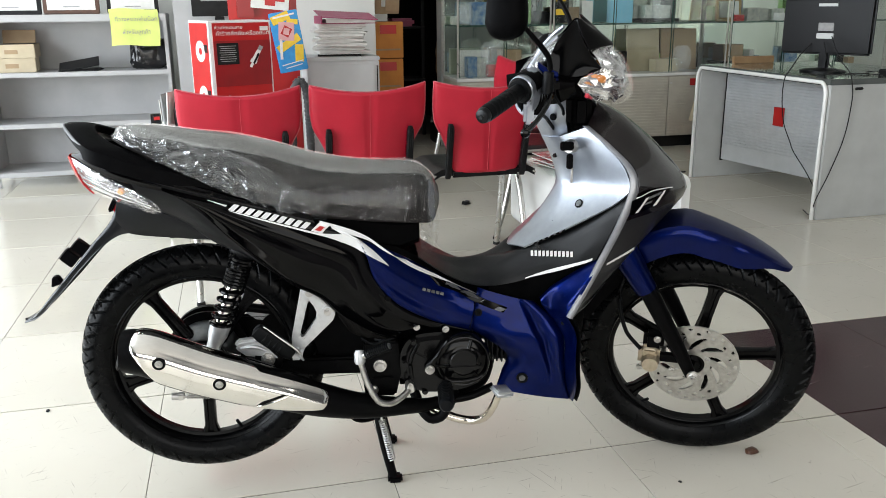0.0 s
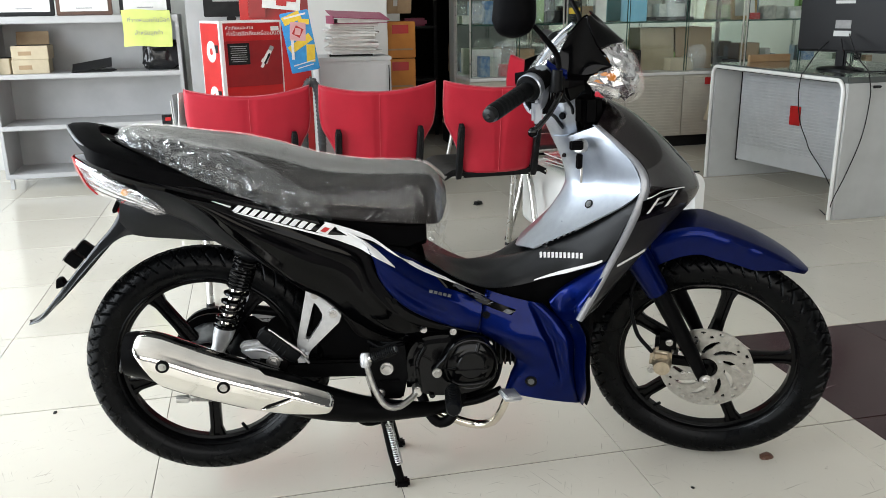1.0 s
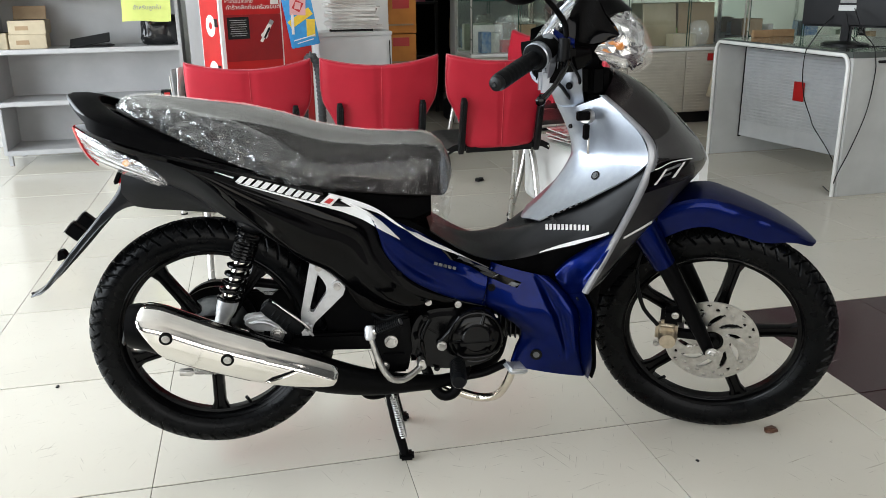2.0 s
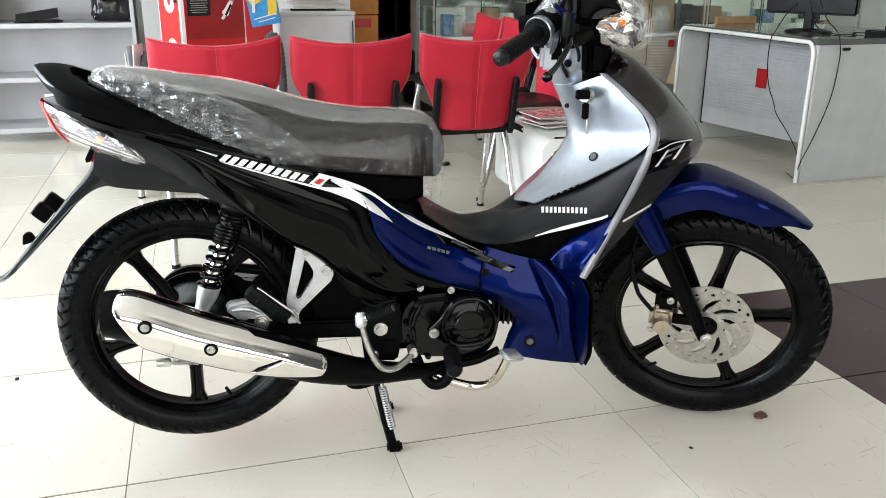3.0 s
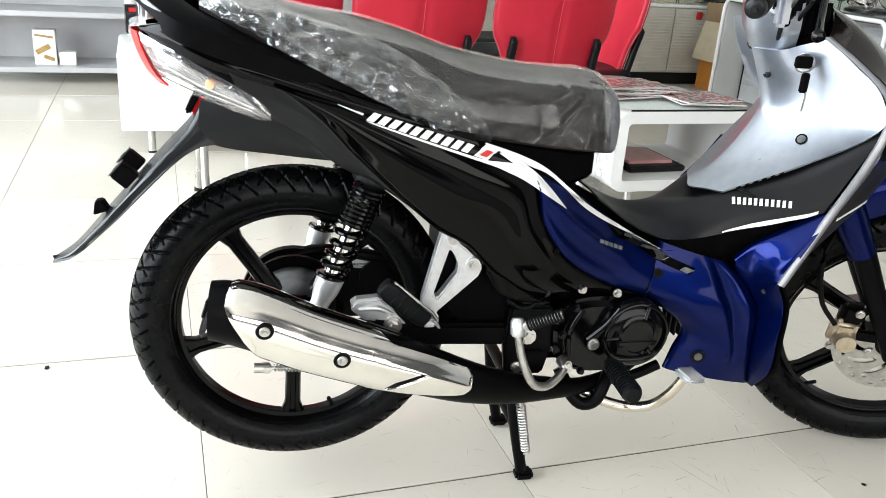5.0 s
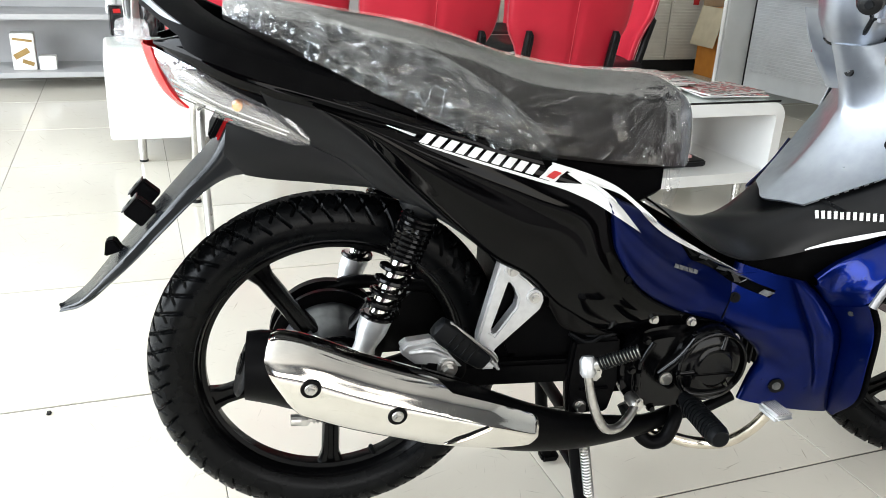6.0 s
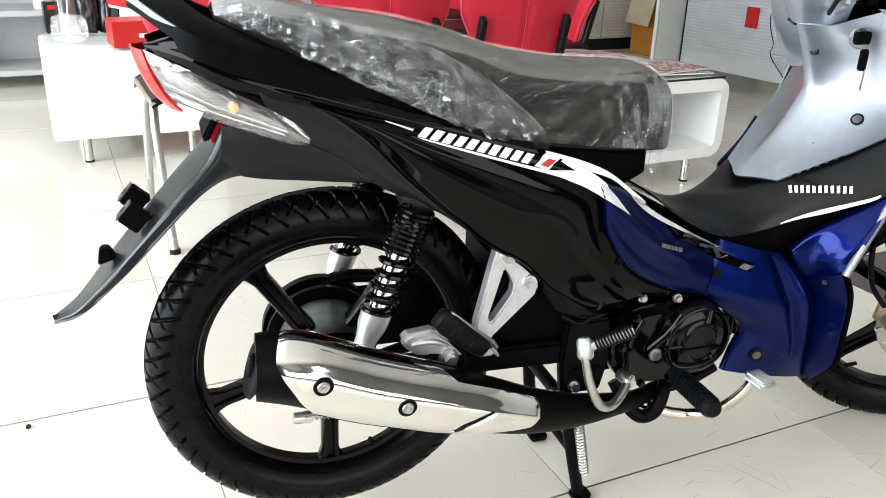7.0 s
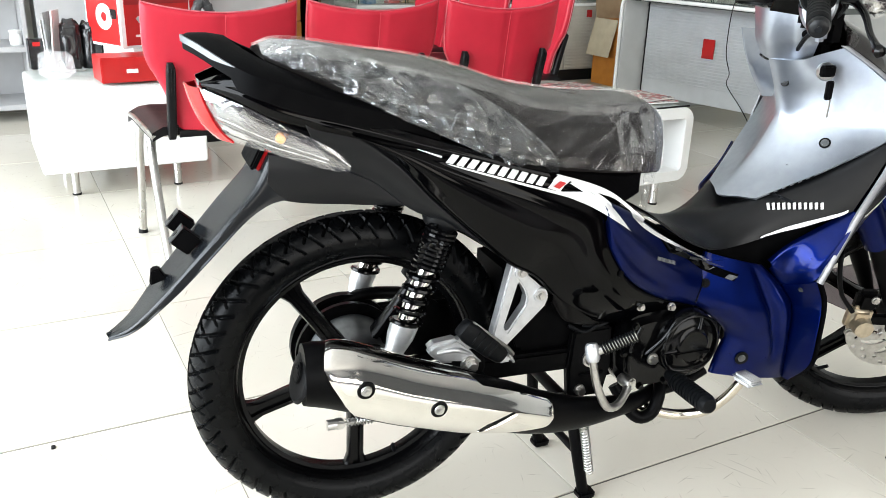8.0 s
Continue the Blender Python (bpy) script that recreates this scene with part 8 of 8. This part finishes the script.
red_rack = thing("parts_rack", "red steel parts rack with leaflets and a hose", "rack", room(-0.66, 3.35))
part("panel", box((0.40, 0.03, 1.25), (0, 0.1, 0.625), 0.004), POSTER_RED, red_rack, "red back panel")
part("foot", box((0.44, 0.3, 0.04), (0, 0.05, 0.02), 0.006), BLACK_SHEET, red_rack)
for x, z_ in ((-0.10, 1.13), (0.12, 1.13), (0.14, 0.98), (-0.16, 0.95)):
    part("hanging_pack", box((0.10, 0.03, 0.11), (x, 0.06, z_), 0.004), POSTER_RED if x > 0 else POSTER_DARK, red_rack)
part("notice", box((0.22, 0.002, 0.14), (-0.08, 0.035, 1.19), 0, pose(0, 0, 0, 0, 6, 0), seg=1), PAPER, red_rack, "white notice with a red cross")
part("cross_bar", box((0.17, 0.002, 0.025), (-0.08, 0.032, 1.18), 0, pose(0, 0, 0, 0, 6, 0), seg=1), POSTER_RED, red_rack)
part("cross_bar", box((0.06, 0.002, 0.10), (-0.08, 0.0325, 1.19), 0, pose(0, 0, 0, 0, 6, 0), seg=1), POSTER_RED, red_rack)
HANG = pose(0.130, 0, 0.96) @ pose(0, 0, 0, 0, -9, 0) @ pose(0, 0, -0.96)
sack = part("printed_bag", box((0.17, 0.012, 0.35), (0, 0.006, 0.935), 0.004, HANG), LEAF_BLUE, red_rack, "blue and yellow printed bag")
for x, z_, w, h, tilt, mat_ in ((-0.02, 1.075, 0.11, 0.05, -14, LEAF_YELLOW), (0.045, 1.045, 0.065, 0.030, 12, LEAF_YELLOW), (0.0, 0.925, 0.15, 0.045, -24, LEAF_YELLOW), (0.05, 0.86, 0.05, 0.10, 10, LEAF_YELLOW),
                                (0.0, 1.085, 0.13, 0.010, -4, PAPER), (-0.05, 0.90, 0.016, 0.12, 9, PAPER), (0.0, 0.81, 0.13, 0.006, -6, PAPER), (0.005, 0.79, 0.10, 0.005, -6, PAPER), (0.0, 0.995, 0.092, 0.105, 12, POSTER_PINK), (0.0, 0.995, 0.050, 0.055, 38, POSTER_RED), (0.0, 0.995, 0.034, 0.038, 20, POSTER_PINK)):
    low = 0.0022 if mat_ is LEAF_YELLOW else 0.0036 if mat_ is not POSTER_RED else 0.005
    if (mat_, tilt) == (POSTER_PINK, 20):
        low = 0.0064
    part("print", box((w, 0.002, h), (0, -low, 0), 0, HANG @ pose(x, 0, z_) @ pose(0, 0, 0, 0, tilt, 0), seg=1), mat_, sack)
part("hose", sweep([(0.125, 0.0, 0.06), (0.13, 0.0, 0.48), (0.15, 0.0, 0.655), (0.185, 0.0, 0.71), (0.22, 0.0, 0.655), (0.232, 0.0, 0.48), (0.235, 0.0, 0.06)], 0.023, 14, n=40), HOSE_GREY, red_rack, "looped grey ribbed hose")
ring_line = curve([(0.125, 0.0, 0.30), (0.13, 0.0, 0.48), (0.15, 0.0, 0.655), (0.185, 0.0, 0.71), (0.22, 0.0, 0.655), (0.232, 0.0, 0.48), (0.234, 0.0, 0.30)], 34)
for p, q in zip(ring_line, ring_line[1:]):
    part("hose_ring", rod(p, p + (q - p).normalized() * 0.012, 0.026, seg=14), HOSE_GREY, red_rack)

board = thing("notice_board", "dark framed notice board with faint writing", "board", room(-0.91, 3.97, 1.08))
part("board", box((0.34, 0.02, 0.40), (0, 0, 0.2), 0.004), BLACK_SHEET, board)
for k in range(3):
    part("text_bar", box((0.22 - 0.03 * k, 0.002, 0.010), (0, -0.012, 0.10 + 0.045 * k), 0, seg=1), INK_GREY, board)
tagged(part("board_stand", box((0.06, 0.06, 1.08), (-0.91, 3.98, 0.54), 0.004, ROOM), BLACK_SHEET), "dark post under the notice board", "stand")

# goods on the display table
tb = thing("red_box", "flat red cardboard box on the white table", "carton", room(-0.98, 2.58, 0.4525, 4))
part("box", box((0.24, 0.16, 0.10), (0, 0, 0.05), 0.003), POSTER_RED, tb)
part("print", box((0.045, 0.002, 0.016), (0.0, -0.081, 0.045), 0, seg=1), PAPER, tb)
for k, (u, v, h) in enumerate(((-1.150, 2.945, 0.21), (-1.065, 2.94, 0.20))):
    bag("wrapped_roll", "dark tube in shiny clear wrapping on the white table", room(u, v, 0.4525, 30 * k), (0.085, 0.085, h), BAG_BLACK, 50 + k)
leaf = thing("leaflet_holder", "pale upright holder with printed leaflets on the white table", "holder", room(-1.215, 2.96, 0.4525, -18))
part("back_plate", box((0.006, 0.13, 0.25), (0, 0, 0.125), 0.002, pose(0, 0, 0, 0, 4, 0)), WHITE_LAC, leaf)
part("pocket", box((0.03, 0.12, 0.09), (-0.017, 0, 0.046), 0.003), BAG_CLEAR, leaf, "clear pocket")
part("leaflet", box((0.008, 0.11, 0.23), (-0.014, 0, 0.125), 0.001, pose(0, 0, 0, 0, -2, 0)), INK_GREY, leaf)
part("leaflet", box((0.004, 0.11, 0.20), (-0.024, 0.004, 0.11), 0.001, pose(0, 0, 0, 0, -3, 0)), PAPER, leaf)
pk = thing("small_pack", "small red and black printed pack on the white table", "pack", room(-1.290, 2.98, 0.4525, 8))
part("pack_body", box((0.06, 0.05, 0.13), (0, 0, 0.065), 0.004), BAG_BLACK, pk)
part("pack_print", box((0.03, 0.002, 0.018), (0, -0.026, 0.108), 0, seg=1), POSTER_RED, pk)
bag("plastic_bag", "clear plastic bag lying on the white table", room(-1.236, 2.72, 0.4525), (0.13, 0.13, 0.10), BAG_CLEAR, 5)

# grey shelf unit
sh = thing("shelf_unit", "grey steel shelf unit with boxes, papers and frames", "shelf", room(-2.43, 4.1))
SW, SD = 1.18, 0.40
for z_, t_ in ((0.10, 0.03), (0.415, 0.03), (0.742, 0.03), (1.10, 0.045)):
    part("shelf_board", box((SW, SD, t_), (SW / 2, SD / 2, z_ - t_ / 2), 0.004), SHELF_GREY, sh, "grey steel shelf board")
for x in (0.012, SW - 0.012):
    part("side", box((0.024, SD - 0.01, 1.0), (x, SD / 2, 0.57), 0.003), SHELF_GREY, sh)
part("back", box((SW - 0.05, 0.012, 1.0), (SW / 2, SD - 0.012, 0.57), 0.002), SHELF_GREY, sh)
for x in (0.03, SW - 0.03):
    for y in (0.03, SD - 0.03):
        part("foot", box((0.025, 0.025, 0.07), (x, y, 0.035), 0.003), SHELF_GREY, sh)
for k, (u, w) in enumerate(((-2.19, 0.36), (-1.83, 0.34), (-1.455, 0.32))):
    f = thing("picture_frame", "framed certificate leaning on the shelf top", "frame", room(u, 4.20, 1.1005) @ pose(0, 0, 0, -6, 0, 0), "framed certificates on the shelf")
    part("frame", box((w, 0.02, 0.26), (0, 0, 0.13), 0.005), (BLACK_SHEET, WOOD_FRAME, BLACK_SHEET)[k], f)
    part("sheet", box((w - 0.05, 0.003, 0.21), (0, -0.0115, 0.13), 0, seg=1), PAPER, f)
    part("text_bar", box((0.10, 0.002, 0.006), (0, -0.014, 0.045), 0, seg=1), INK_GREY, f)
note = thing("paper_note", "bright yellow paper note taped to the shelf edge", "note", room(-1.45, 4.095, 0.9))
rows = [[V(-0.15 + 0.30 * i / 16 + 0.006 * math.sin(j * 0.3), -0.004 * math.sin(i * 0.5) * (1 - j / 10) - 0.01 * (1 - j / 10), 0.23 * j / 10 + 0.005 * math.sin(i * 0.35)) for i in range(17)] for j in range(11)]
part("sheet", shell(rows, 0.0012), YELLOW_PAPER, note)
writing("printed_words", "ที่วางหมวกกันน็อก", 0.036, pose(-0.115, -0.022, 0.155, 90, 0, 0), INK_GREY, note)
writing("printed_words", "สำหรับลูกค้า", 0.036, pose(-0.075, -0.022, 0.075, 90, 0, 0), INK_GREY, note)
for k, (u, z_, w, h, turn) in enumerate(((-2.20, 0.7425, 0.22, 0.09, 4), (-2.19, 0.833, 0.22, 0.085, 1), (-2.36, 0.7425, 0.10, 0.10, -3))):
    c = thing("carton", "buff cardboard box with an open top on the shelf", "carton", room(u, 4.26, z_, turn), "buff boxes on the shelf")
    part("box", box((w, 0.2, h), (0, 0, h / 2), 0.003), BUFF_CARD, c)
    part("print", box((w * 0.35, 0.002, h * 0.3), (-0.03, -0.101, h * 0.45), 0, seg=1), CARD, c)
    # the box is solid: a black sheet paints the shade of its inside
    part("opening", box((w - 0.02, 0.17, 0.003), (0, 0, h), 0, seg=1), BLACK_SHEET, c)
part("lid", box((0.20, 0.006, 0.09), (0, 0, 0.045), 0.002, pose(0.23, 0.25, 0.918, -20, 0, 0)), CARD, sh)
for k, (u, z_, turn, tip, slope) in enumerate(((-1.83, 0.7425, -6, 0, 0), (-1.80, 0.7495, 16, 0, -1), (-1.82, 0.756, 4, 16, -9))):
    tagged(part("black_folder", box((0.25, 0.17, 0.006), (0, 0.085, 0.0035), 0.001, room(u, 4.14, z_, turn) @ pose(0, 0, 0, tip, slope, 0)), BLACK_SHEET), "black folder lying on the shelf", "folder", "black folders on the shelf")
bag("helmet_bag", "shiny black bag on the shelf", room(-1.39, 4.28, 0.7425), (0.24, 0.2, 0.20), BAG_BLACK, 2)
c = thing("carton", "white and gold box standing on the low shelf", "carton", room(-1.79, 4.24, 0.1005))
part("box", box((0.12, 0.1, 0.20), (0, 0, 0.10), 0.003), PAPER, c)
for x, z_, w, h, tilt in ((0.0, 0.165, 0.10, 0.012, 8), (-0.01, 0.09, 0.085, 0.030, -28), (0.02, 0.04, 0.06, 0.022, 20)):
    part("print", box((w, 0.002, h), (0, -0.051, 0), 0, pose(x, 0, z_) @ pose(0, 0, 0, 0, tilt, 0), seg=1), GOLD_FRAME, c)
c = thing("carton", "small white box on the low shelf", "carton", room(-1.67, 4.22, 0.1005))
part("box", box((0.09, 0.08, 0.075), (0, 0, 0.0375), 0.003), PAPER, c)
c = thing("oil_burner", "small white ceramic oil burner on the shelf", "ornament", room(-1.31, 4.2, 0.4155))
part("body", lathe([(0, 0), (0.03, 0), (0.034, 0.03), (0.026, 0.06), (0.034, 0.075), (0.03, 0.08), (0, 0.07)], 24, pose(0, 0, 0, 90, 0, 0)), WHITE_LAC, c)

# bits on the floor
for k, (u, v, s) in enumerate(((0.34, -0.135, 0.03), (0.416, 2.81, 0.05), (-1.5, 0.62, 0.012), (0.087, -0.211, 0.008))):
    b = crumpled((s, s * 0.7, s * 0.4), k + 20, 0.4, 3)
    b.transform(room(u, v, s * 0.17, 40 * k))
    tagged(part("floor_scrap", b, WOOD_FRAME if k == 0 else BLACK_SHEET), "small dark scrap lying on the floor tiles", "scrap", "scraps on the floor")

# floor tiles last
TILE_U, TILE_V = 0.594, 0.627
LATTICE = pose(1.054, -0.005, 0, 0, 0, 6.7)      # the joints run a little off the room's own axes


def tile_data(x0, x1, mat_):
    """One glazed tile with eased edges, or the part of one between two cuts."""
    b = box((x1 - x0, TILE_V - 0.0056, 0.0035), ((x0 + x1) / 2, 0, -0.00175), 0.0008, seg=1)
    data = bpy.data.meshes.new("tile")
    b.to_mesh(data), b.free()
    data.materials.append(mat_)
    return data


HALF_U = TILE_U / 2 - 0.0008
CUT = 0.702 - 1.5 * TILE_U
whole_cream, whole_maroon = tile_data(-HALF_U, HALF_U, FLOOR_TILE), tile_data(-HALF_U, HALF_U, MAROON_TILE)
cut_cream, cut_maroon = tile_data(-HALF_U, CUT - 0.001, FLOOR_TILE), tile_data(CUT + 0.001, HALF_U, MAROON_TILE)


def lay(data, u, v):
    ob = new("tile", data)
    ob.parent = floor
    ob.matrix_basis = LATTICE @ pose(u, v, 0)


# rows below j = -2 are unseen; maroon is added there to darken reflections
for i in range(-9, 9):
    for j in range(-8, 9):
        u, v = TILE_U * (i + 0.5), TILE_V * (j + 0.5)
        if i == 1 and -3 < j < 1:
            lay(cut_cream, u, v), lay(cut_maroon, u, v)
        else:
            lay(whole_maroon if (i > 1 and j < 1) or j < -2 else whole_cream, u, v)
